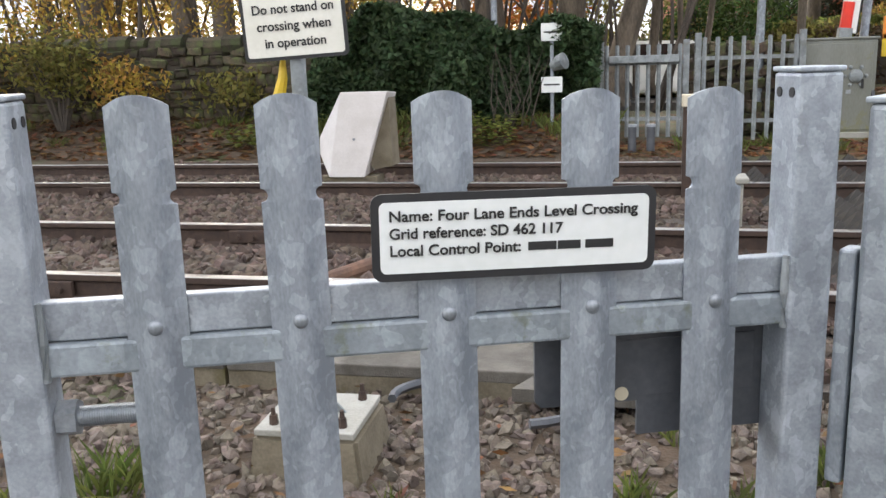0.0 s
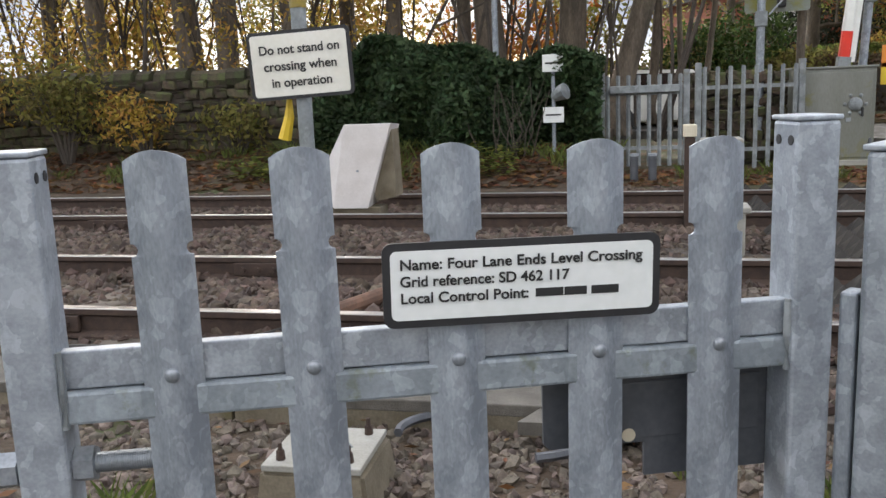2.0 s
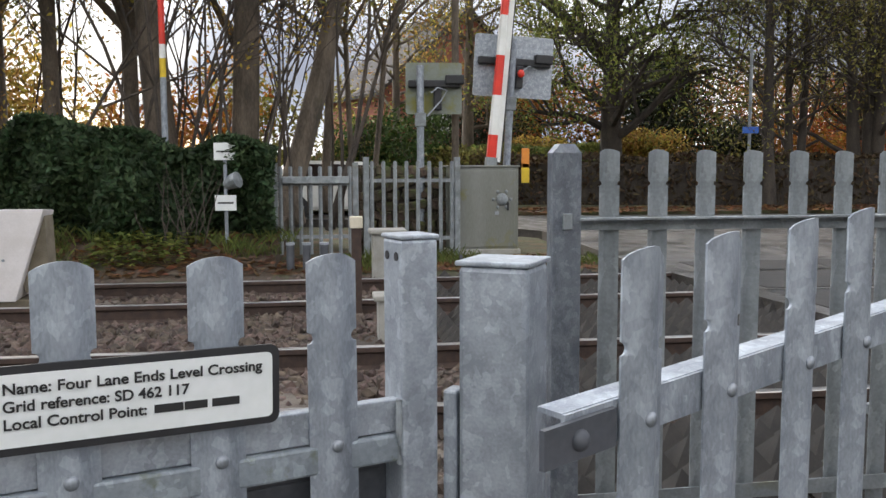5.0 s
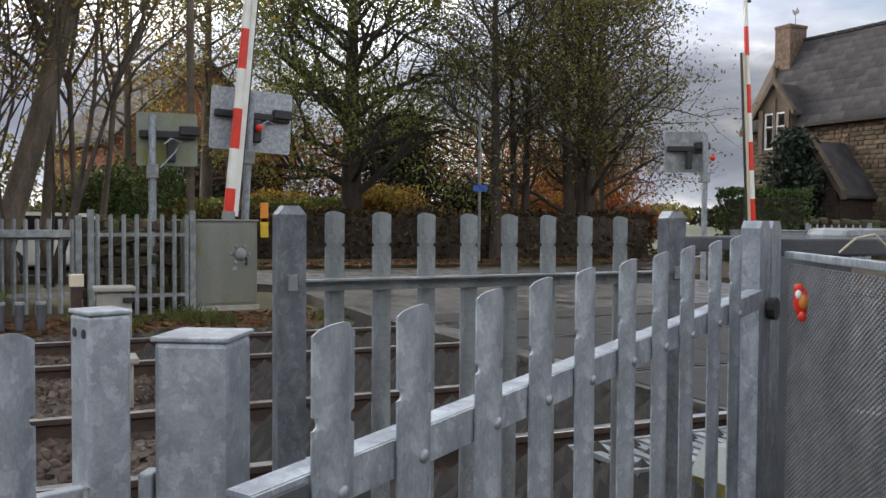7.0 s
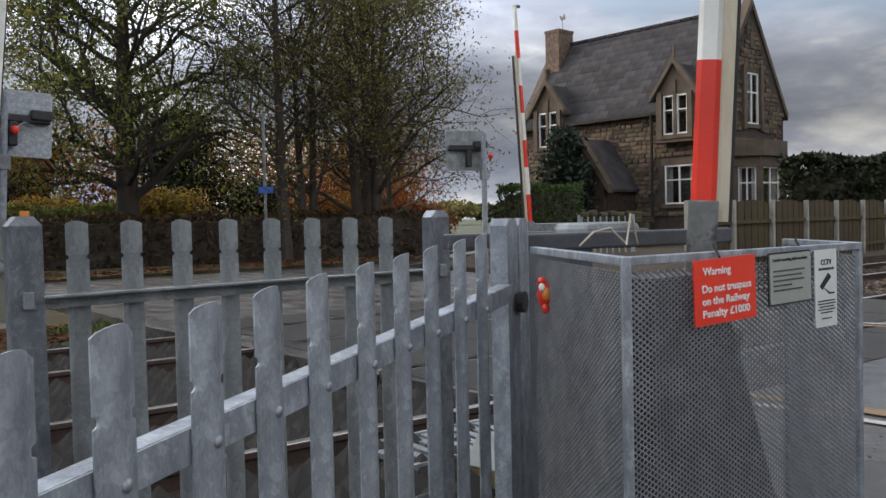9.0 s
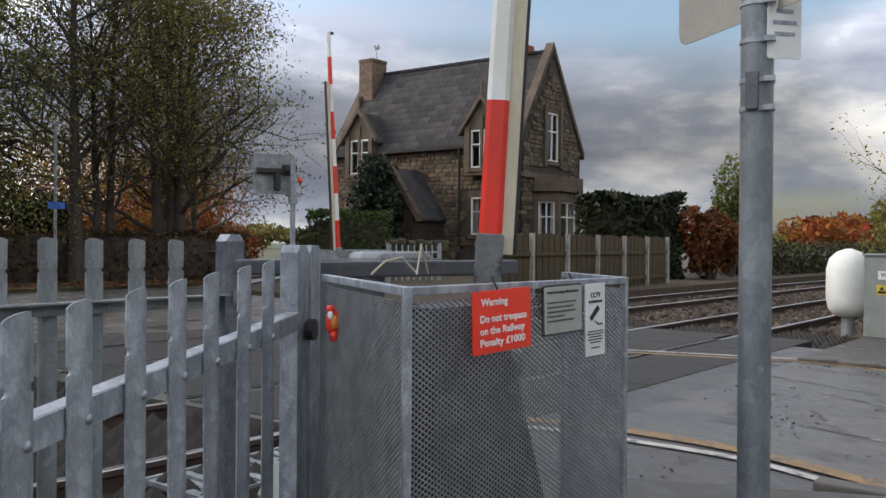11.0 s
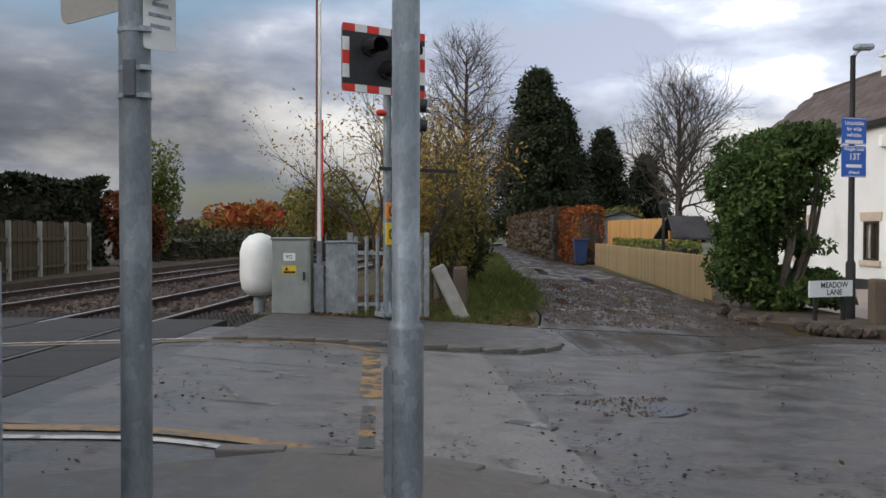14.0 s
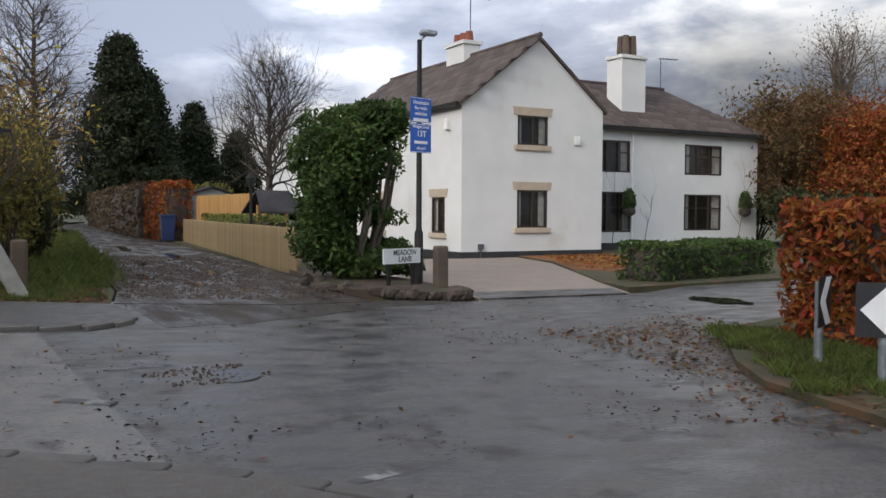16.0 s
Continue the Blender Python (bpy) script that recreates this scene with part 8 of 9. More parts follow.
for i, (x, y, rx, rz, lf, n) in enumerate([(-9.5, 13.6, 1.6, 1.5, AUTUMN, 1500), (-6.6, 13.9, 1.5, 1.4, AUTUMN, 900), (-12.5, 13.4, 1.6, 1.7, OLIVE, 2200), (-10.2, 11.9, 1.3, 1.1, AUTUMN, 2200), (-8.3, 11.9, 1.0, 0.95, OLIVE, 1800), (-7.0, 12.0, 0.9, 0.6, AUTUMN, 900), (-5.6, 12.2, 0.8, 0.55, OLIVE, 700), (-11.3, 12.1, 1.2, 1.3, AUTUMN, 1600), (-13, 24, 4, 2.2, OLIVE, 2200), (-6, 27, 4, 2.2, AUTUMN, 2200), (-20, 20, 4, 2.4, OLIVE, 2200), (-4.6, 14.8, 1.6, 1.5, AUTUMN, 700), (-2.9, 18.5, 1.8, 1.5, ORANGE_LEAF, 700), (-8.8, 18.5, 2.2, 2.0, AUTUMN, 1200), (1.2, 23.5, 1.6, 1.6, OLIVE, 900)]):
    bush("undergrowth", x, y, 0.2, rx, rx * 0.7, rz, lf, "straggling undergrowth with yellowing leaves", 140 + i, n, 0.05, 9, "undergrowth", "undergrowth", 0.2)
rng = np.random.default_rng(77)
for i in range(70):
    x, y = rng.uniform(-13, 0.6), rng.uniform(13.4, 19)
    sp_ = thing("sapling", "thin bare woodland sapling", "sapling", "saplings", m=T(x, y, 0.2))
    bm = bmesh.new()
    tips = []
    grow(np.random.default_rng(200 + i), bm, (0, 0, 0), (rng.normal(0, 0.12), rng.normal(0, 0.1), 1), 3.5 + 3 * rng.random(), 0.028 + 0.02 * rng.random(), 2, tips, 0, 3, 0.12, 0.5, 5)
    tagged(part("stem", bm, TWIG, sp_), kind="stuff")
    c = np.array([tuple(p) for p in tips])
    g2 = np.random.default_rng(300 + i)
    c = np.repeat(c, 14, 0) + g2.normal(0, 0.16, (len(c) * 14, 3))
    v, f = blades(g2, c, 0.05)
    fill_faces("leaves", [v], [f], AUTUMN if i % 4 else OLIVE, sp_)
bush("dark_bush", 2.2, 24.5, 0, 1.9, 1.5, 1.5, LAUREL, "round dark evergreen bush by the road", 160, 5000, 0.09, 12)
bush("yellow_bush", 4.3, 24.8, 0, 1.5, 1.2, 1.1, OLIVE, "yellow-green bush behind the hedge", 161, 2500, 0.09, 9)

# far hedge and trees across the road
hedge("far_hedge", (2.6, 25.8), (17.0, 21.6), 1.0, 1.45, BROWN_HEDGE, "long brown-green clipped hedge across the road", 171, -0.03, 9000, 0.09, 0.10)
hedge("laurel_hedge", (3.6, 27.6), (9, 26.5), 1.0, 1.75, GREEN, "bright green hedge behind the brown one", 172, 0, 3500, 0.10, 0.1)
crown_tree("roadside_tree", 9.0, 25.8, 11.0, 5.0, 0.40, GREEN, "broad green-leaved roadside tree with a stout trunk", 181, 0.17, 40, 26, 0.064, 0.26, mid=0.45, rise=0.5)
crown_tree("roadside_tree", 12.2, 22.3, 11.5, 4.2, 0.19, OLIVE, "tall slender tree with thinning olive leaves", 182, 0.2, 26, 7, 0.052, 0.22, mid=0.5, rise=0.75)
crown_tree("roadside_tree", 13.6, 23.2, 9.5, 4.4, 0.22, OLIVE, "forked tree with thinning olive leaves", 183, 0.16, 32, 11, 0.056, 0.26, mid=0.5, rise=0.7, stems=2)
crown_tree("roadside_tree", 15.3, 22.6, 9.2, 4.4, 0.34, OLIVE, "many-stemmed tree with thinning olive foliage", 184, 0.16, 44, 14, 0.056, 0.28, BARK_DARK, mid=0.48, rise=0.75, stems=4)
crown_tree("roadside_tree", 17.2, 24.2, 8.0, 3.6, 0.16, RUSSET, "half-bare tree with a few brown leaves", 187, 0.16, 26, 9, 0.052, 0.24, BARK, rise=0.7)
crown_tree("roadside_tree", 5.4, 31, 12, 3.6, 0.26, OLIVE, "tree with thinning leaves behind the hedge", 185, 0.2, 26, 10, 0.07, 0.25, BARK)
crown_tree("roadside_tree", 2.6, 27, 11, 3.2, 0.16, AUTUMN, "bare tree with few yellow leaves", 186, 0.2, 26, 4, 0.06, 0.22, BARK)
for i, (x, y, rx, rz, lf) in enumerate([(10, 34, 4, 3.0, ORANGE_LEAF), (16, 33, 4.5, 3.2, ORANGE_LEAF), (21.5, 33, 4, 3.1, COPPER), (14.2, 28.0, 1.1, 1.4, CONIFER), (20.4, 27.6, 2.0, 1.3, COPPER), (5.8, 34, 4, 2.6, CONIFER), (24.5, 36, 4, 3.0, ORANGE_LEAF), (11.3, 29.5, 1.8, 1.4, AUTUMN), (18, 29.5, 2.4, 1.5, ORANGE_LEAF), (7.2, 28.6, 1.6, 1.2, AUTUMN)]):
    bush("autumn_shrub", x, y, 0, rx, rx * 0.7, rz, lf, "mass of autumn-coloured shrubs in the distance", 190 + i, 8000, 0.085, 16, "shrub", "autumn shrubs", 0.2)
rng = np.random.default_rng(9)
scatter("north_verge_litter", 2500, (5, 16, 19.5, 22), lambda x, y: 0.09, LITTER, 0.08, "fallen leaves under the far hedge", 46, "fallen leaves")

# in front of the stone house
hedge("clipped_hedge", (18.5, 19.8), (20.6, 19.2), 1.4, 2.1, LAUREL, "rounded clipped green hedge", 201, 0, 5000, 0.07, 0.10)
def conifer(name, x, y, h, r, label, seed, leaf=None, n=9000, size=0.09, z=None, base=0.05):
    rng = np.random.default_rng(seed)
    t = thing(name, label, "conifer", "conifers", m=T(x, y, ground_z(x, y) if z is None else z))
    bm = bmesh.new()
    tube(bm, [(0, 0, -0.1), (0, 0, h * 0.5), (0, 0, h * 0.97)], [0.05 * r + 0.06, 0.04 * r + 0.03, 0.01], 7)
    m = 150 if r < 3 else 420
    pts = []
    for i in range(m):
        u = base + (0.97 - base) * rng.random() ** 0.8
        a = rng.random() * 6.283
        ln = r * (1 - u) ** 0.75 * (0.65 + 0.5 * rng.random()) + 0.1
        p0 = Vector((0, 0, u * h))
        p1 = p0 + Vector((math.cos(a) * ln, math.sin(a) * ln, -0.12 * ln + 0.1))
        tube(bm, [p0, p1], [0.02, 0.006], 3)
        k = n // m
        tt = rng.random(k) ** 0.6
        c = np.array(p0) + (np.array(p1) - np.array(p0)) * tt[:, None] + rng.normal(0, 1, (k, 3)) * np.array([0.10, 0.10, 0.09]) * (0.6 + r * (0.35 if r < 3 else 0.55))
        pts.append(c)
    part("trunk", bm, BARK_DARK, t)
    v, f = blades(rng, np.concatenate(pts), size)
    fill_faces("needles", [v], [f], leaf or CONIFER, t)
    return t


conifer("dark_pine", 13.4, 32.8, 5.4, 4.6, "dark spreading pine behind the roadside trees", 188, None, 14000, 0.10)
SPRUCE = leaf_mat("blue_spruce_needles", (0.034, 0.050, 0.034), (0.017, 0.026, 0.018), 0.4, 0.05)
conifer("garden_conifer", 23.75, 22.4, 4.3, 2.1, "dark spruce in front of the stone house", 205, SPRUCE, 12000, 0.10)
stone_wall((22.3, 20.8), (24.6, 19.6), 1.1, 0.0, "low rounded sandstone garden wall", 206, 5)
far_palisade(T(19.8, 18.0, 0) @ rotz(-25), 9, 0.2, 1.15, "pale fence by the far side of the crossing", GALV_SHINY)
fence_h = thing("close_boarded_fence", "weathered close-boarded timber fence with concrete posts", "fence", "timber fences", m=T(15.9, 10.38, -0.12) @ rotz(7))
brd = bmesh.new()
box(brd, 0, 0, 0, 0.148, 0.025, 1.45, bev=0.003)
bme = mesh_of(brd, "board", FENCE_WOOD)
for i in range(72):
    o = new("board", bme)
    o.parent = fence_h
    o.matrix_basis = T(-1.755 + i * 0.1525, 0.012 * (i % 2), 0.74 + 0.09 * math.sin(math.pi * ((i % 12) + 0.5) / 12.0))
bm = bmesh.new()
box(bm, 3.66, -0.035, 1.10, 10.95, 0.04, 0.08)
box(bm, 3.66, -0.035, 0.40, 10.95, 0.04, 0.08)
part("rail", bm, FENCE_WOOD, fence_h)
for i in range(7):
    bm = bmesh.new()
    box(bm, -1.83 + i * 1.83, -0.05, 0.77, 0.10, 0.10, 1.55, bev=0.01)
    part("post", bm, CONC_PALE, fence_h)
hedge("dark_clipped_hedge", (26.6, 15.4), (28.4, 12.6), 1.4, 2.8, CONIFER, "tall dark clipped hedge beyond the fence", 207, 0, 6000, 0.12, 0.16)
bush("copper_bush", 28.3, 11.45, -0.1, 1.15, 1.0, 1.35, RUST_LEAF, "copper-brown bush beside the track", 208, 5000, 0.11, 14)
bush("green_bush", 45, 8.4, -0.1, 2.6, 2.4, 2.3, OLIVE, "yellow-green bush beside the track", 209, 4500, 0.13, 14)
tree("trackside_tree", 52, 9.5, 6.5, 0.13, None, "leafless sapling beside the distant track", 210, 0.3, 3, 4, 0, z=0)
for i in range(12):
    rr = np.random.default_rng(400 + i)
    bush("distant_scrub", 60 + 14 * i * 0.6 + rr.random() * 5, 9 + rr.random() * 12 + i * 0.6, -0.1, 4 + 3 * rr.random(), 3, 1.3 + 1.2 * rr.random(), (COPPER, OLIVE, ORANGE_LEAF, DARK_HEDGE)[i % 4], "distant brown and olive trackside scrub", 410 + i, 1500, 0.3, 9, "scrub", "distant scrub")
for i in range(30):
    rr = np.random.default_rng(450 + i)
    a = radians(-30 + 4.2 * i)
    D_ = 150 + 60 * rr.random()
    bush("far_treeline", D_ * math.cos(a), D_ * math.sin(a) + 10, -0.5, 12, 8, 1.6 + 1.6 * rr.random(), (DARK_HEDGE, OLIVE, BROWN_HEDGE)[i % 3], "far line of trees on the horizon", 460 + i, 900, 0.9, 9, "trees", "far treeline")

# behind the grey cabinet: young trees and scrub
tree("young_tree", 14.3, 1.75, 4.6, 0.05, AUTUMN, "slender young tree with few yellow leaves", 221, 0.16, 3, 4, 5, 0.032, 0.14, TWIG, -0.1, (0, 0), 0.5, "young trees")
tree("young_tree", 14.8, 1.1, 4.4, 0.045, AUTUMN, "slender young tree with few yellow leaves", 222, 0.16, 3, 4, 5, 0.032, 0.14, TWIG, -0.1, (0, 0), 0.5, "young trees")
for i, (x, y, rx, rz, lf, n) in enumerate([(15.2, 1.3, 0.9, 1.2, AUTUMN, 2200), (16.4, 0.75, 1.0, 1.4, OLIVE, 3000), (17.8, 0.70, 1.1, 1.5, OLIVE, 3000), (19.3, 0.75, 1.1, 1.3, DARK_HEDGE, 3000), (20.8, 0.8, 1.2, 1.6, OLIVE, 3000), (23, 0.9, 1.3, 1.7, DARK_HEDGE, 2600), (25.5, 1.0, 1.4, 1.6, OLIVE, 2600), (29, 1.1, 1.6, 1.8, DARK_HEDGE, 2600), (33, 1.2, 1.8, 1.9, DARK_HEDGE, 2400), (38, 1.3, 2, 1.8, DARK_HEDGE, 2400), (44, 1.5, 2.2, 1.8, BROWN_HEDGE, 2400), (52, 1.7, 2.4, 1.9, BROWN_HEDGE, 2400)]):
    bush("lane_scrub", x, y, -0.1, rx, rx * 0.8, rz, lf, "tangled scrub along the lane", 225 + i, n, 0.055 if x < 19 else 0.09, 11, "scrub", "lane scrub", 0.25)
for i, (x, y, h, r) in enumerate([(16.3, 1.0, 4.6, 0.04), (17.2, 0.6, 4.2, 0.04), (18.5, 0.9, 4.8, 0.045), (21, 1.0, 5.2, 0.06)]):
    tree("birch_sapling", x, y, h, r, AUTUMN, "thin birch with bare reddish twigs", 240 + i, 0.2, 3, 4, 1, 0.05, 0.2, TWIG, -0.1, (0, 0), 0.35, "birch saplings")
crown_tree("bare_tree", 40.4, 0.9, 9.6, 3.3, 0.24, None, "tall bare tree with fine upswept twigs", 250, 0.2, 46, 0, bark=BARK_DARK, z=-0.1, mid=0.66, rise=0.7, kids=6)
crown_tree("bare_tree", 57, -12.5, 10.0, 5.6, 0.30, None, "large bare spreading tree behind the gardens", 251, 0.25, 46, 0, bark=BARK_DARK, z=-0.1, rise=0.8, kids=6)
bush("green_bush", 31.6, 12.0, 0, 1.1, 1.0, 2.5, GREEN, "tall yellow-green bush beside the fence end", 264, 3600, 0.09, 12)
hedge("trackside_scrub", (33, 12.4), (60, 11.2), 1.8, 1.25, DARK_HEDGE, "low tangled scrub along the distant track", 267, -0.15, 6000, 0.12, 0.30)
hedge("distant_hedge", (62, 18), (63, 6), 1.5, 1.0, BROWN_HEDGE, "distant russet hedge across the fields", 266, -0.2, 5000, 0.16, 0.2)
conifer("lane_conifer", 84, -5.0, 16.8, 6.2, "tall dark conifer at the end of the lane", 255, None, 60000, 0.19)
conifer("lane_conifer", 88.5, -7.6, 14.6, 4.8, "tall dark conifer at the end of the lane", 256, None, 36000, 0.19)
conifer("lane_conifer", 93, -12.6, 12.2, 4.6, "dark conifer behind the gardens", 257, None, 26000, 0.19)
conifer("lane_conifer", 97, -17.6, 9.8, 4.6, "dark conifer behind the gardens", 258, None, 20000, 0.19)
hedge("lane_hedge", (78, -2.6), (44, -3.9), 1.2, 2.6, BROWN_HEDGE, "overgrown brown hedge along the lane", 261, -0.27, 5000, 0.14, 0.12)
hedge("copper_hedge", (44, -4.2), (38.4, -4.6), 1.0, 2.5, COPPER, "copper-coloured clipped beech hedge", 262, -0.27, 4500, 0.10, 0.10)
bush("olive_bush", 47, -6.5, -0.2, 2.6, 2.2, 1.6, OLIVE, "olive bush behind the shed", 263, 2500, 0.13, 10)
# blue bin
bn = thing("wheelie_bin", "dark blue wheeled refuse bin beside the lane", "bin", m=T(38.5, -4.15, -0.26) @ rotz(-90) @ Matrix.Diagonal((1.05, 1.05, 1.12, 1)))
bm = bmesh.new()
a = [bm.verts.new(p) for p in ((-0.22, -0.25, 0.06), (0.22, -0.25, 0.06), (0.22, 0.22, 0.06), (-0.22, 0.22, 0.06))]
b = [bm.verts.new(p) for p in ((-0.28, -0.34, 0.95), (0.28, -0.34, 0.95), (0.28, 0.30, 0.95), (-0.28, 0.30, 0.95))]
bm.faces.new(a[::-1])
bm.faces.new(b)
for i in range(4):
    bm.faces.new((a[i], a[(i + 1) % 4], b[(i + 1) % 4], b[i]))
part("tub", bm, BLUE_BIN, bn)
bm = bmesh.new()
box(bm, 0, -0.02, 0.99, 0.6, 0.74, 0.07, bev=0.02)
part("lid", bm, BLUE_BIN, bn)
for s in (-0.24, 0.24):
    bm = bmesh.new()
    cyl(bm, (s - 0.03, 0.22, 0.1), (s + 0.03, 0.22, 0.1), 0.1, n=14)
    part("wheel", bm, BLACK, bn)


def board_fence(p, q, h, pitch, w, material, label, z, name="picket_fence", tall=False):
    d = Vector((q[0] - p[0], q[1] - p[1], 0))
    f = thing(name, label, "fence", "timber fences", m=T(p[0], p[1], z) @ Matrix.Rotation(math.atan2(d.y, d.x), 4, "Z"))
    b2 = bmesh.new()
    prism(b2, [(-w / 2, 0), (w / 2, 0), (w / 2, h * 0.97), (0, h), (-w / 2, h * 0.97)], 0.02, Matrix.Identity(4))
    me = mesh_of(b2, "board", material)
    n = int(d.length / pitch)
    for i in range(n):
        o = new("board", me)
        o.parent, o.matrix_basis = f, T((i + 0.5) * pitch, 0.012 * (i % 2) * (1 if tall else 0), 0.004 * ((i * 7) % 5))
    bm = bmesh.new()
    box(bm, d.length / 2, 0.03, h * 0.8, d.length, 0.04, 0.07)
    box(bm, d.length / 2, 0.03, h * 0.25, d.length, 0.04, 0.07)
    part("rail", bm, material, f)
    return f


board_fence((38.2, -4.75), (17.9, -4.5), 0.98, 0.118, 0.095, PICKET, "low mossy timber picket fence along the lane", -0.28)
board_fence((38.2, -5.3), (29.5, -6.4), 1.95, 0.16, 0.155, NEW_WOOD, "tall fresh orange-brown timber fence", -0.28, "close_boarded_fence", True)
hedge("low_garden_hedge", (36, -5.6), (24, -5.5), 0.7, 1.1, GREEN, "low green and yellow hedge behind the pickets", 265, -0.25, 3000, 0.08, 0.08)
ln_ = thing("garden_lantern", "black garden lantern on a post", "lantern", m=T(24.5, -4.87, -0.25))
bm = bmesh.new()
cyl(bm, (0, 0, 0), (0, 0, 1.95), 0.04, n=8)
cyl(bm, (0, 0, 1.95), (0, 0, 2.2), 0.09, 0.14, 6)
cyl(bm, (0, 0, 2.2), (0, 0, 2.34), 0.16, 0.03, 6)
part("lantern_body", bm, STREET_BLACK, ln_)
wl = thing("wishing_well", "small slate-roofed wishing well in the garden", "wishing well", m=T(25.8, -5.75, -0.25) @ rotz(-75) @ Matrix.Diagonal((0.9, 0.9, 0.95, 1)))
bm = bmesh.new()
cyl(bm, (0, 0, 0), (0, 0, 0.75), 0.6, n=18)
part("well_wall", bm, STONE, wl)
bm = bmesh.new()
for s in (-0.5, 0.5):
    box(bm, s, 0, 1.1, 0.1, 0.1, 0.9)
part("post", bm, NEW_WOOD, wl)
bm = bmesh.new()
roof_plane(bm, [(-0.75, -0.7, 1.35), (0.75, -0.7, 1.35), (0.6, 0, 2.0), (-0.6, 0, 2.0)], 0.06)
roof_plane(bm, [(-0.75, 0.7, 1.35), (0.75, 0.7, 1.35), (0.6, 0, 2.0), (-0.6, 0, 2.0)], 0.06)
part("well_roof", bm, SLATE, wl)

# corner shrub, signs and stones
def laurel():
    rng = np.random.default_rng(271)
    t = thing("corner_laurel", "tall evergreen laurel shrub with bare inner stems", "shrub", m=T(15.9, -5.0, -0.2))
    V, Fc = [], []
    for i in range(15):
        bm = bmesh.new()
        a = rng.random() * 6.283
        tube(bm, [(0.2 * math.cos(a), 0.3 * math.sin(a), 0), (0.4 * math.cos(a), 0.5 * math.sin(a) - 0.2, 1.2), (0.7 * math.cos(a), 0.8 * math.sin(a) - 0.1, 2.4)], [0.05, 0.04, 0.02], 6)
        part("stem", bm, BARK, t)
    for (y, z, ry, rz, n) in ((0.35, 0.9, 0.85, 0.95, 3600), (0.30, 2.0, 0.9, 0.95, 4200), (0.0, 2.75, 0.95, 0.62, 3800), (-0.55, 2.9, 0.55, 0.45, 1800), (0.65, 1.4, 0.5, 0.9, 1800), (-0.75, 0.45, 0.5, 0.42, 1800), (-0.65, 2.3, 0.28, 0.6, 500), (-0.55, 1.2, 0.45, 0.3, 500), (-0.1, 0.4, 0.9, 0.45, 1800)):
        for k in range(10):
            c = (rng.normal(0, 0.4), y + rng.uniform(-0.5, 0.5) * ry, z + rng.uniform(-0.45, 0.45) * rz)
            v, f = leaves(rng, int(n / 10 * 1.7), c, (0.5, ry * 0.5, rz * 0.5), 0.058, 0.4)
            v[:, 2] = np.maximum(v[:, 2], 0.03)
            V.append(v)
            Fc.append(f)
    fill_faces("foliage", V, Fc, LAUREL, t)


laurel()
rb = bmesh.new()
bmesh.ops.create_icosphere(rb, subdivisions=2, radius=1)
for v in rb.verts:
    v.co *= 1 + 0.5 * noise.noise(v.co * 1.4)
rme = mesh_of(rb, "edging_stone", EDGE_STONE)
rng = np.random.default_rng(281)
EDGE_N = 6
edge_pts = curve_pts([(16.6, -4.35), (14.9, -4.15), (13.6, -4.6), (12.95, -5.2), (12.55, -5.8)], EDGE_N)
for i, (x, y) in enumerate(edge_pts):
    s = 0.075 + 0.075 * rng.random()
    y += rng.normal(0, 0.07)
    o = tagged(new("edging_stone", rme), "rough brown edging stone beside the lane mouth", "stone", "edging stones")
    o.matrix_basis = T(x, y, ground_z(x, y) + s * 0.45) @ rotz(rng.random() * 360) @ Matrix.Rotation(rng.normal(0, 0.35), 4, "X") @ Matrix.Diagonal((s * 1.3, s, s * 0.9, 1))
st = thing("street_lamp", "tall black street lamp with a blue sign and grey lantern", "street lamp", m=T(14.35, -5.72, -0.2))
bm = bmesh.new()
tube(bm, [(0, 0, 0), (0, 0, 0.9), (0, 0, 0.95), (0, 0, 4.15)], [0.075, 0.075, 0.05, 0.04], 14)
part("column", bm, STREET_BLACK, st, smooth=True)
bm = bmesh.new()
tube(bm, [(0, 0, 4.1), (0.0, -0.05, 4.2), (0, -0.12, 4.25)], 0.03, 8)
box(bm, 0, -0.16, 4.28, 0.17, 0.30, 0.10, Matrix.Translation((0, 0, 0)), bev=0.04)
part("lantern", bm, GALV_SHINY, st)
bsm = T(-0.07, 0.0, 2.72) @ rotz(-70)
for (z, h) in ((0.245, 0.42), (-0.23, 0.49)):
    bm = bmesh.new()
    prism(bm, rounded(0.47, h, 0.02), 0.006, bsm @ T(0, 0, z))
    pn = part("blue_panel", bm, BLUE_SIGN, st)
    bm = bmesh.new()
    prism(bm, rounded(0.45, 0.008, 0.003), 0.002, bsm @ T(0, -0.005, z + h / 2 - 0.015))
    prism(bm, rounded(0.45, 0.008, 0.003), 0.002, bsm @ T(0, -0.005, z - h / 2 + 0.015))
    part("border_line", bm, WHITE_TEXT, pn)
for body, w, s, z in (("Unsuitable", 0.36, 0.085, 0.34), ("for wide", 0.28, 0.085, 0.25), ("vehicles", 0.28, 0.085, 0.155), ("Weight Limit", 0.39, 0.07, -0.06), ("13T", 0.19, 0.14, -0.20), ("ahead", 0.20, 0.075, -0.42)):
    lettering("lettering", body, s, bsm @ T(-w / 2, -0.006, z), WHITE_TEXT, st, w)
bm = bmesh.new()
box(bm, 0, -0.005, 0.08, 0.34, 0.002, 0.05, bsm)
box(bm, 0, -0.005, -0.30, 0.30, 0.002, 0.05, bsm)
part("text_bar", bm, WHITE_TEXT, st)
ml = thing("street_name_sign", "white street name plate with black letters on short posts", "sign", m=T(14.0, -5.28, -0.2) @ rotz(-66))
bm = bmesh.new()
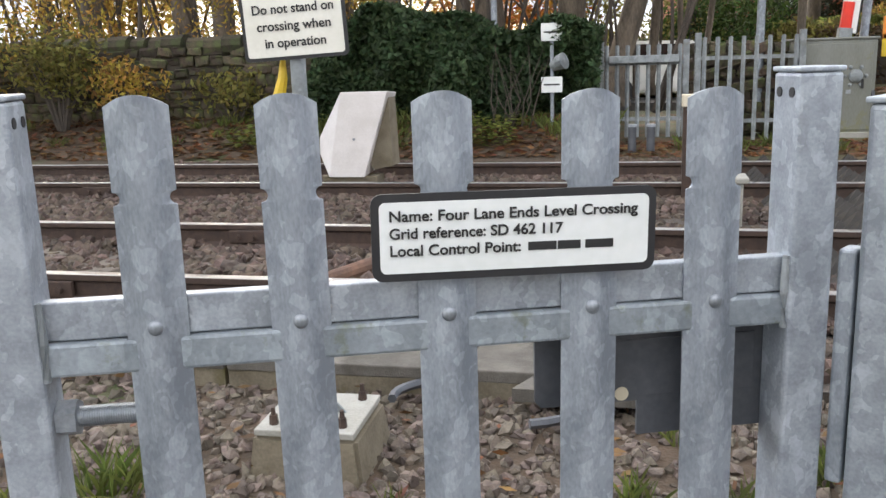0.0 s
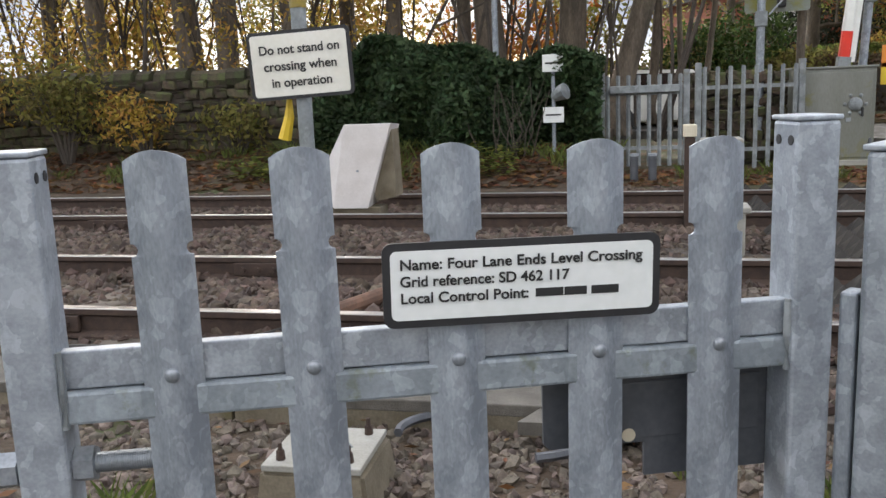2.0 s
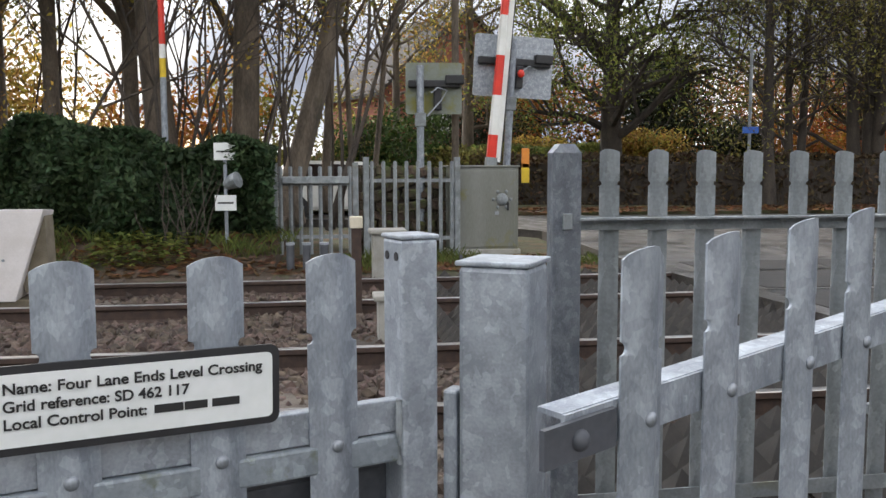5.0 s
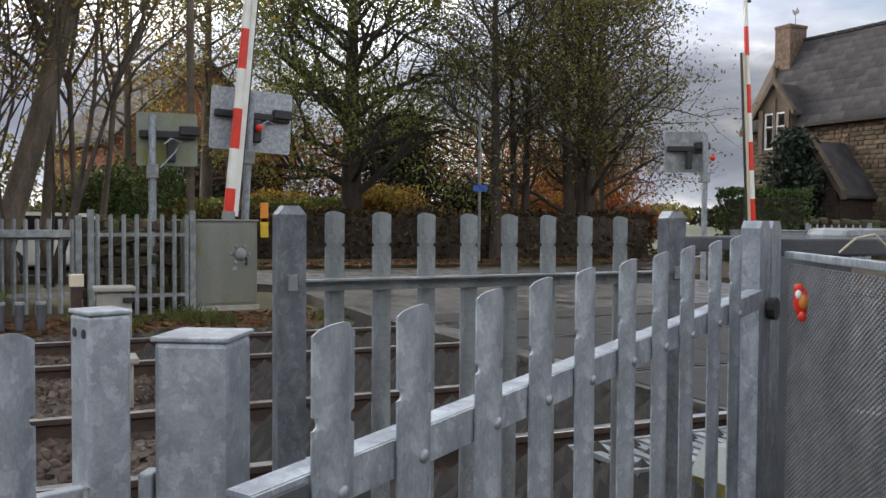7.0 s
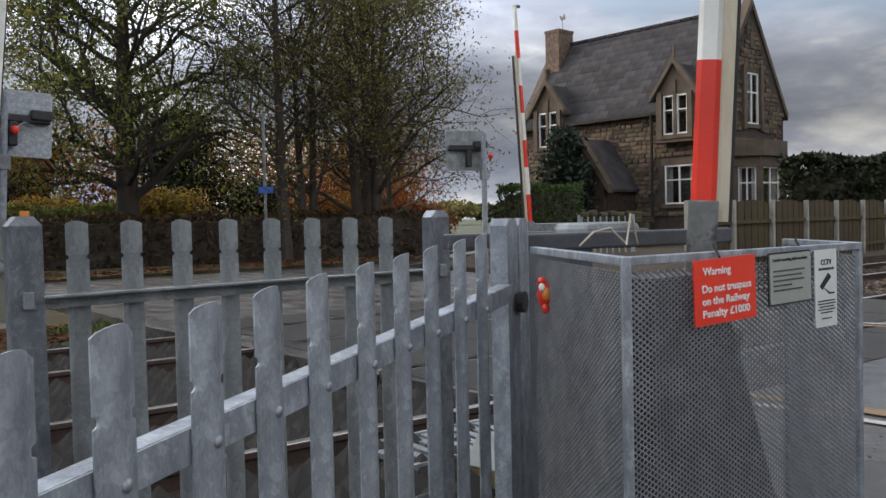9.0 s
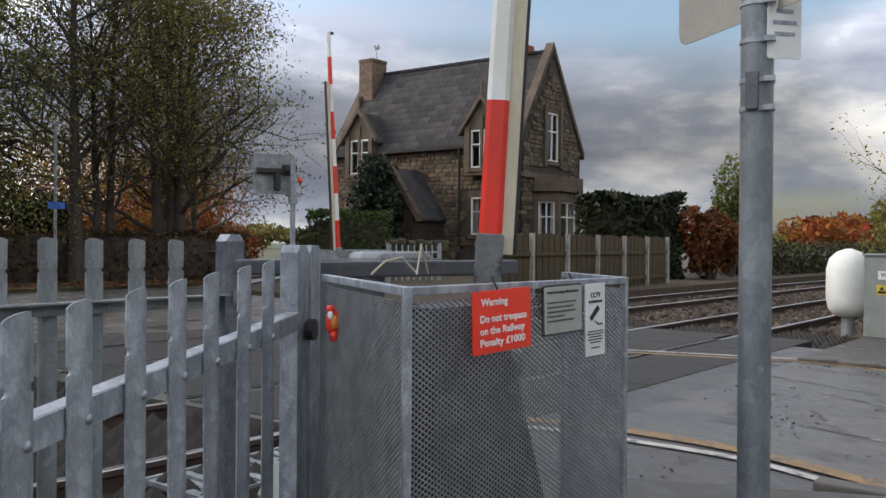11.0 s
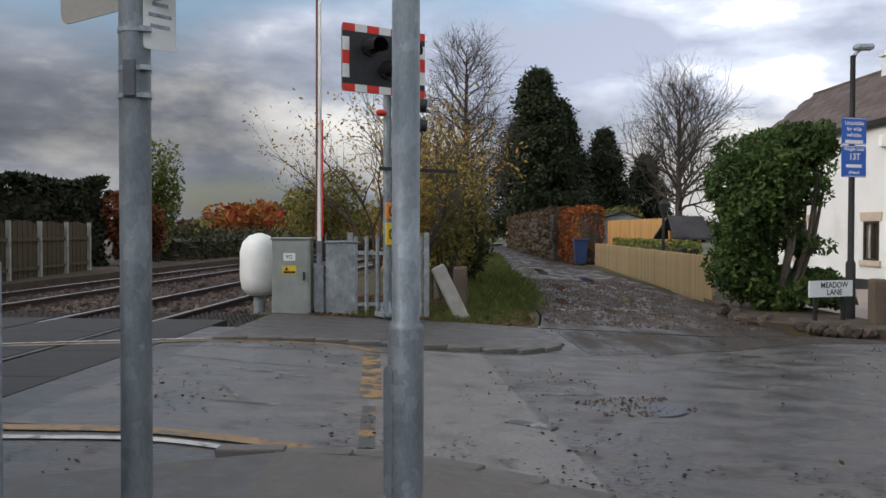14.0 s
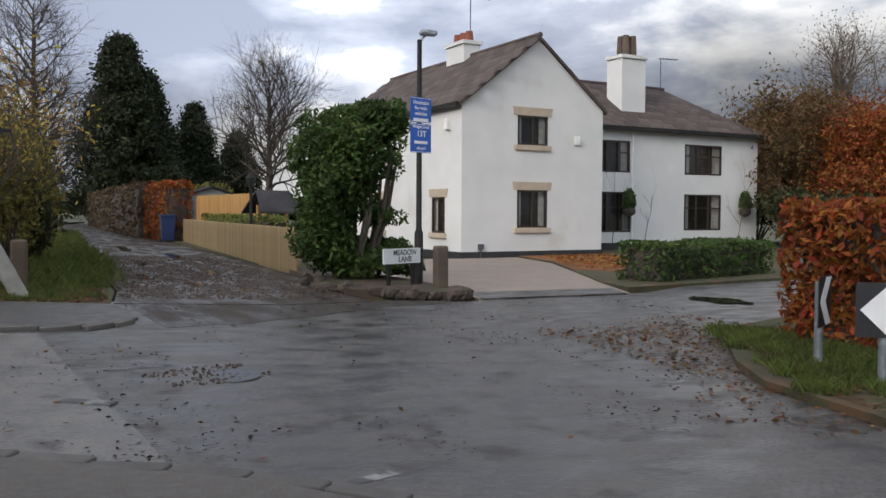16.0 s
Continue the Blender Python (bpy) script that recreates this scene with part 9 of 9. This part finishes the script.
prism(bm, rounded(0.86, 0.25, 0.01), 0.02, T(0, 0, 0.52))
part("panel", bm, WHITE_SIGN, ml)
for x in (-0.28, 0.28):
    bm = bmesh.new()
    box(bm, x, 0.03, 0.3, 0.05, 0.05, 0.65)
    part("leg", bm, STREET_BLACK, ml)
lettering("lettering", "MEADOW", 0.125, T(-0.21, -0.011, 0.535), TEXT, ml, 0.54)
lettering("lettering", "LANE", 0.125, T(-0.09, -0.011, 0.425), TEXT, ml, 0.30)
for (x, y, z, h, r, lean, lab) in ((13.55, -5.78, -0.2, 0.70, 0.105, 0, "square weathered stone gatepost"), (14.45, 0.42, -0.1, 0.72, 0.11, 0, "upright rounded stone bollard"), (13.0, 0.30, -0.17, 0.95, 0.10, 26, "pale concrete post leaning over")):
    o = thing("stone_post", lab, "post", "stone posts", m=T(x, y, z) @ Matrix.Rotation(radians(-lean), 4, "X"))
    bm = bmesh.new()
    box(bm, 0, 0, h / 2, r * 2, r * 2, h, bev=0.035)
    part("shaft", bm, CONC_PALE if lean else STONE_TRIM, o)
hedge("clipped_garden_hedge", (14.0, -10.0), (15.2, -13.9), 0.9, 0.72, LAUREL, "low clipped laurel hedge in the front garden", 291, -0.25, 6000, 0.05, 0.06)
for i, (u, z) in enumerate(((8.0, 1.55), (13.7, 1.55))):
    hb_ = thing("hanging_basket", "small conifer in a hanging basket on the white wall", "hanging basket", "hanging baskets", m=T(22.75, -10.4, -0.34) @ rotz(-84.7) @ T(u, 2.2, z))
    bm = bmesh.new()
    ball(bm, (0, 0, -0.1), 0.26, 1, 0.8, 0.7, 12)
    part("basket", bm, BARK_DARK, hb_)
    v, f = leaves(np.random.default_rng(500 + i), 700, (0, 0, 0.25), (0.26, 0.2, 0.45), 0.06)
    fill_faces("plant", [v], [f], LAUREL, hb_)
    bm = bmesh.new()
    cyl(bm, (0, 0.02, -0.1), (0, 0.25, 0.3), 0.012)
    part("bracket", bm, STREET_BLACK, hb_)
# beech hedge with the chevron signs
hedge("beech_hedge", (4.4, -7.25), (7.35, -7.6), 1.2, 1.42, COPPER, "tall copper-brown beech hedge at the bend", 301, -0.28, 16000, 0.052, 0.07)
hedge("beech_hedge", (7.6, -8.6), (9.4, -12.8), 1.0, 1.42, COPPER, "tall copper-brown beech hedge along the road", 302, -0.28, 9000, 0.06, 0.07)
def chevron(m, label):
    t = thing("chevron_sign", label, "sign", "chevron signs", m=m)
    bm = bmesh.new()
    prism(bm, rounded(0.40, 0.40, 0.015), 0.008, T(0, 0, 0.60))
    part("panel", bm, BLACK, t)
    bm = bmesh.new()
    prism(bm, [(-0.17, 0.60), (0.02, 0.79), (0.19, 0.79), (0.0, 0.60), (0.19, 0.41), (0.02, 0.41)], 0.003, T(0, -0.006, 0))
    part("white_chevron", bm, WHITE_TEXT, t)
    bm = bmesh.new()
    cyl(bm, (0, 0.04, -0.02), (0, 0.04, 0.75), 0.035, n=14)
    part("post", bm, GALV_POLE, t, smooth=True)


chevron(T(5.75, -5.75, -0.25) @ rotz(-60), "small black and white chevron sign turned edge-on")
chevron(T(5.08, -5.62, -0.25) @ rotz(-130), "black and white chevron sign on a grey post")
rng = np.random.default_rng(311)
gx, gy = rng.uniform(4.6, 8.0, 260), rng.uniform(-6.9, -5.0, 260)
keep = [(x, y) for x, y in zip(gx, gy) if y < -4.92 - max(0, (x - 5.0)) * 0.55]
tufts("verge_grass", [(x, y, -0.22, 0.8 + 0.6 * rng.random()) for x, y in keep], GRASS, "short grass on the verge below the hedge", 47, 0.09, 90, 0.16)
scatter("verge_litter", 2400, (4.4, 9.0, -7.2, -4.9), lambda x, y: ground_z(x, y) + (0.065 if y < -4.92 - max(0, (x - 5.0)) * 0.55 else 0.005), LITTER, 0.032, "brown beech leaves on verge and gutter", 48, "fallen leaves")
scatter("road_litter", 350, (4.6, 12, -6.5, 2.8), lambda x, y: ground_z(x, y) + 0.008, LITTER, 0.022, "small dark leaves and mud flecks on the road", 49, "fallen leaves")
MUDFLECK = leaf_mat("mud_fleck", (0.03, 0.024, 0.02), (0.02, 0.016, 0.014), 0.4, 0.0)
scatter("road_mud", 10000, (4.6, 12.6, -8, 2.9), lambda x, y: ground_z(x, y) + (0.006 if noise.noise((x * 0.45, y * 1.1, 0.0)) + 0.5 * noise.noise((x * 1.7, y * 3.1, 4.0)) > 0.16 else -0.9), MUDFLECK, 0.017, "flecks of dark mud dragged over the road", 50, "mud", zj=0.002)
gx, gy = rng.uniform(12.6, 16, 200), rng.uniform(-0.6, 1.9, 200)
tufts("lane_grass", [(x, y, ground_z(x, y) + 0.01, 0.8 + 0.8 * rng.random()) for x, y in zip(gx, gy) if x < 14.6 or y < 0.6], GRASS, "rough grass at the foot of the palisade", 51, 0.075, 34, 0.16)
gx, gy = rng.uniform(15, 48, 420), rng.uniform(-0.75, 0.35, 420)
tufts("lane_edge_grass", [(x, y, ground_z(x, y) + 0.01, 0.9 + 1.2 * rng.random()) for x, y in zip(gx, gy) if y > -0.8 + (x - 15) * 0.012], GRASS, "rank grass along the edge of the lane", 53, 0.13, 40, 0.28)
scatter("lane_litter", 7000, (12.5, 16.5, -0.7, 2.6), lambda x, y: ground_z(x, y) + 0.022, LITTER, 0.04, "fallen leaves at the foot of the palisade", 52, "fallen leaves")
scatter("bed_litter", 2600, (16.6, 22.8, -15.2, -11.0), lambda x, y: ground_z(x, y) + 0.06 if y < -10.6 - (x - 17.2) * 0.45 and y > -10.9 - (x - 16.2) * 1.0 else -0.9, ORANGE_LEAF, 0.06, "orange leaves carpeting the garden bed", 54, "fallen leaves")
scatter("gutter_litter", 5000, (4.3, 9.6, -8.4, -3.6), lambda x, y: ground_z(x, y) + 0.005 if -0.9 < (-4.92 - max(0, (x - 5.0)) * 0.55 - y) + 0.5 * noise.noise((x * 1.3, y * 1.3, 0.0)) < 0.05 else -0.9, LITTER, 0.024, "dark sodden leaves along the road edge", 55, "fallen leaves", zj=0.003)
# trees beyond the hedge and white house
crown_tree("copper_tree", 27.3, -27.3, 4.5, 3.3, 0.25, RUSSET, "broad copper-leaved tree beyond the house", 321, 0.08, 32, 30, 0.085, 0.32, BARK, -0.2, 0.45)
crown_tree("copper_tree", 28.8, -31.3, 4.4, 3.2, 0.25, COPPER, "broad copper-leaved tree beyond the house", 322, 0.08, 30, 26, 0.085, 0.32, BARK, -0.2, 0.45)
crown_tree("copper_tree", 23.8, -27.8, 3.3, 2.8, 0.22, COPPER, "broad copper-leaved tree beyond the house", 327, 0.06, 30, 26, 0.085, 0.32, BARK, -0.2, 0.45)
crown_tree("bare_tree", 32.0, -35.4, 9.0, 4.0, 0.3, RUSSET, "tall bare tree with upright twigs behind the hedge", 323, 0.2, 44, 1, 0.06, 0.2, bark=BARK, z=-0.2, rise=1.6)
crown_tree("bare_tree", 26.5, -34.0, 8.6, 3.6, 0.3, RUSSET, "tall bare tree with upright twigs behind the hedge", 328, 0.2, 44, 1, 0.06, 0.2, bark=BARK, z=-0.2, rise=1.6)
tree("overhanging_tree", 5.6, -11.5, 9.5, 0.3, None, "bare tree whose twigs overhang the road", 324, 0.35, 4, 4, 0, bark=BARK_DARK, z=-0.2, spread=1.0)
bush("dark_shrub", 29.5, -27.5, -0.2, 3, 2.5, 1.8, DARK_HEDGE, "dark evergreen shrubs beside the white house", 325, 4000, 0.13, 12)
bush("dark_shrub", 24, -26, -0.2, 3, 2.5, 1.2, DARK_HEDGE, "dark evergreen shrubs beside the white house", 326, 3500, 0.13, 12)
# kerb stones
kb = bmesh.new()
box(kb, 0, 0, 0, 0.375, 0.125, 0.24, bev=0.012)
kme = mesh_of(kb, "kerb_stone", KERB)
for line, up in (([(5.12, 1.5), (5.14, 0.95), (5.11, 0.4), (4.9, -0.07), (4.66, -0.44), (4.36, -0.93), (3.6, -1.67), (1.8, -2.5)], 0.027), ([(9.76, 3.0), (9.98, 2.1), (10.0, 1.2), (9.96, 0.3), (10.0, -0.25), (10.25, -0.62), (10.8, -0.99)], 0.0)):
    kt = thing("kerb", "weathered concrete kerb stones along the footway", "kerb", kind="structure")
    pts = curve_pts(line, 40)
    acc, last = 0.0, Vector((*pts[0], 0))
    for x, y in pts[1:]:
        p = Vector((x, y, 0))
        acc += (p - last).length
        while acc > 0.37:
            d = (p - last).normalized()
            o = new("kerb_stone", kme)
            o.parent = kt
            c = p - d * (acc - 0.37 + 0.185)
            o.matrix_basis = T(c.x, c.y, ground_z(c.x, c.y) - 0.072 + up) @ Matrix.Rotation(math.atan2(d.y, d.x), 4, "Z")
            acc -= 0.37
        last = p


# ---- smaller things ----
def white_car(m):
    """A small white hatchback, parked far off beyond the wicket."""
    t = thing("parked_car", "white hatchback parked beyond the wicket gate", "car", m=m)
    bm = bmesh.new()
    prism(bm, [(-1.9, 0.28), (1.9, 0.28), (1.95, 0.62), (1.75, 0.85), (0.95, 0.92), (0.45, 1.38), (-1.2, 1.42), (-1.75, 0.95), (-1.95, 0.8)], 1.62, Matrix.Identity(4))
    bmesh.ops.bevel(bm, geom=bm.edges[:], offset=0.06, segments=2, affect="EDGES")
    part("body", bm, WHITE_PAINT, t, smooth=True)
    for s in (-1, 1):
        bm = bmesh.new()
        prism(bm, [(0.80, 0.93), (0.42, 1.30), (-0.35, 1.33), (-0.35, 0.93)], 0.02, T(0, s * 0.815, 0))
        prism(bm, [(-0.42, 0.93), (-0.42, 1.33), (-1.15, 1.33), (-1.5, 0.95)], 0.02, T(0, s * 0.815, 0))
        part("side_window", bm, LENS, t)
        for x in (-1.2, 1.2):
            bm = bmesh.new()
            cyl(bm, (x, s * 0.70, 0.31), (x, s * 0.84, 0.31), 0.31, n=18)
            w = part("wheel", bm, BLACK, t)
            bm = bmesh.new()
            cyl(bm, (x, s * 0.84, 0.31), (x, s * 0.85, 0.31), 0.19, n=14)
            part("rim", bm, GALV_SHINY, w)


white_car(T(0.75, 21.5, -0.1) @ rotz(8))

# banded pole among the trees
bp_ = thing("banded_pole", "tall steel pole with red, white and yellow bands", "pole", m=T(-1.96, 13.4, 0.3))
for z0, z1, mt in ((0, 2.15, GALV), (2.15, 2.42, YELLOW), (2.42, 2.62, WHITE_PAINT), (2.62, 5.2, RED)):
    bm = bmesh.new()
    cyl(bm, (0, 0, z0), (0, 0, z1), 0.045, n=12)
    part("pole_band", bm, mt, bp_)

# old pipe lying between the rails, and a rail joint
bm = bmesh.new()
tube(bm, [(-1.52, 4.55, -0.09), (-1.25, 5.05, -0.06), (-1.02, 5.55, -0.05)], 0.05, 12)
tagged(part("rusty_pipe", bm, mat("rust_brown", (0.16, 0.085, 0.055), (0.09, 0.05, 0.035), 12, 0.85, 0, 0.2)), "rusty brown pipe lying between the rails", "pipe")
for (x, y) in ((-2.35, R2), (-3.05, R1), (-4.9, R3)):
    jt = thing("fishplate", "bolted rail joint plate on the rusty rail", "rail joint", "rail joints", m=T(x, y - 0.04, -0.085))
    bm = bmesh.new()
    box(bm, 0, 0, 0, 0.48, 0.03, 0.09, bev=0.006)
    part("plate", bm, STEEL_RAIL, jt)
    for k in range(4):
        bm = bmesh.new()
        cyl(bm, (-0.17 + k * 0.113, -0.015, 0), (-0.17 + k * 0.113, -0.04, 0), 0.02, n=6)
        part("bolt", bm, STEEL_RAIL, jt)

# counterweight arms over the cage and the rail behind it
cw = thing("counterweight_arm", "dark steel barrier counterweight arms above the cage", "barrier arm")
for dy in (0.0, 0.34):
    bm = bmesh.new()
    box(bm, 2.58, 2.0 + dy, 1.112, 0.80, 0.05, 0.05, T(2.58, 2.0 + dy, 0) @ rotz(-14) @ T(-2.58, -2.0 - dy, 0), bev=0.006)
    part("arm_bar", bm, PLATE, cw)
bm = bmesh.new()
box(bm, 2.40, 2.2, 0.5, 0.10, 0.34, 1.24, bev=0.01)
part("arm_stand", bm, PLATE, cw)
bm = bmesh.new()
box(bm, 2.60, 2.15, 1.14, 0.26, 0.16, 0.05, bev=0.02)
part("weight", bm, GALV_OLD, cw)
for pts in ([(2.30, 1.95, 1.10), (2.34, 1.93, 1.14), (2.40, 1.92, 1.15), (2.45, 1.90, 1.10)], [(2.50, 1.9, 1.10), (2.46, 1.88, 1.15), (2.42, 1.86, 1.19), (2.40, 1.86, 1.10)]):
    bm = bmesh.new()
    tube(bm, pts, 0.003, 6)
    part("wire", bm, CREAM_WOOD, cw)

# signpost by the far hedge
fp_ = thing("footpath_sign", "slim grey post with a small blue sign across the road", "sign post", m=T(10.9, 20.9, 0.05))
bm = bmesh.new()
cyl(bm, (0, 0, 0), (0, 0, 4.0), 0.04, n=10)
part("post", bm, GALV_OLD, fp_)
bm = bmesh.new()
box(bm, 0.0, -0.05, 2.0, 0.42, 0.02, 0.16, bev=0.005)
part("blue_panel", bm, BLUE_SIGN, fp_)

# broken road surface and manhole at the junction
bm = bmesh.new()
bmesh.ops.create_circle(bm, cap_ends=True, segments=24, radius=0.28, matrix=T(7.2, -1.25, ground_z(7.2, -1.25) + 0.003))
tagged(part("manhole_cover", bm, PLATE), "worn iron manhole cover in the road", "manhole cover", kind="structure")
rub = stones("road_grit", 700, (6.7, 8.0, -1.7, -0.6), lambda x, y: ground_z(x, y) if ((x - 7.3) / 0.6) ** 2 + ((y + 1.15) / 0.5) ** 2 < 0.5 + 0.5 * math.sin(x * 13 + y * 7) else -3, 0.010, STONE_BALLAST, "loose grit and broken tarmac round the manhole", 71)
stones("lane_stones", 6000, (13.2, 26, -4.1, -0.9), lambda x, y: ground_z(x, y) + 0.006, 0.018, STONE_BALLAST, "stones and lumps of mud on the lane", 72)
stones("gutter_mud", 800, (4.9, 9.2, -8.0, -4.3), lambda x, y: ground_z(x, y) - 0.006 if y > -4.9 - max(0, (x - 5.0)) * 0.55 else -2, 0.012, BALLAST_BED, "dark grit washed along the road edge", 73)
# puddles
WATER = mat("puddle_water", (0.02, 0.018, 0.015), (0.025, 0.022, 0.02), 1, 0.04, 0, 0)
for i, (x, y, rx, ry) in enumerate(((16.0, -2.2, 0.5, 0.16), (17.6, -1.5, 0.8, 0.14), (19.5, -3.0, 0.9, 0.2), (22.5, -1.8, 1.4, 0.2), (26, -3.0, 1.6, 0.25), (31, -1.9, 2.2, 0.25), (14.9, -2.9, 0.35, 0.12), (10.9, -9.2, 0.6, 0.35))):
    bm = bmesh.new()
    q = np.random.default_rng(80 + i)
    vs = [bm.verts.new((x + rx * math.cos(a) * (0.8 + 0.4 * q.random()), y + ry * math.sin(a) * (0.7 + 0.5 * q.random()), ground_z(x, y) + 0.0165)) for a in np.linspace(0, 6.283, 22)[:-1]]
    bm.faces.new(vs)
    tagged(part("puddle", bm, WATER), "shallow brown puddle in the rutted lane", "puddle", "puddles", "structure")
# bare climbers against the white house and a few verge plants
for i, u in enumerate((7.2, 8.6, 13.2)):
    cl_ = thing("bare_climber", "leafless climbing shrub against the white wall", "shrub", "bare climbers", m=T(22.75, -10.4, -0.30) @ rotz(-84.7) @ T(u, 2.1, 0))
    bm = bmesh.new()
    tips = []
    grow(np.random.default_rng(600 + i), bm, (0, 0, 0), (0.05, 0, 1), 2.0, 0.018, 2, tips, 0, 3, 0.12, 0.4, 4)
    tagged(part("stem", bm, TWIG, cl_), kind="stuff")
# taller thicket behind the woodland
for i, (x, y, rx, rz, lf) in enumerate(((-15, 24, 3.4, 3.4, AUTUMN), (-10.5, 26, 3.2, 3.0, OLIVE), (-7, 23, 2.6, 2.6, AUTUMN), (-3.6, 25, 2.6, 2.4, ORANGE_LEAF), (-1.0, 27, 2.6, 2.2, OLIVE), (-19, 19, 3.4, 3.2, AUTUMN), (-12, 19, 2.2, 2.6, AUTUMN))):
    bush("thicket", x, y, 0.1, rx, rx * 0.7, rz, lf, "tall thicket of yellowing leaves behind the wood", 700 + i, 2600, 0.10, 13, "thicket", "thickets", 0.15)
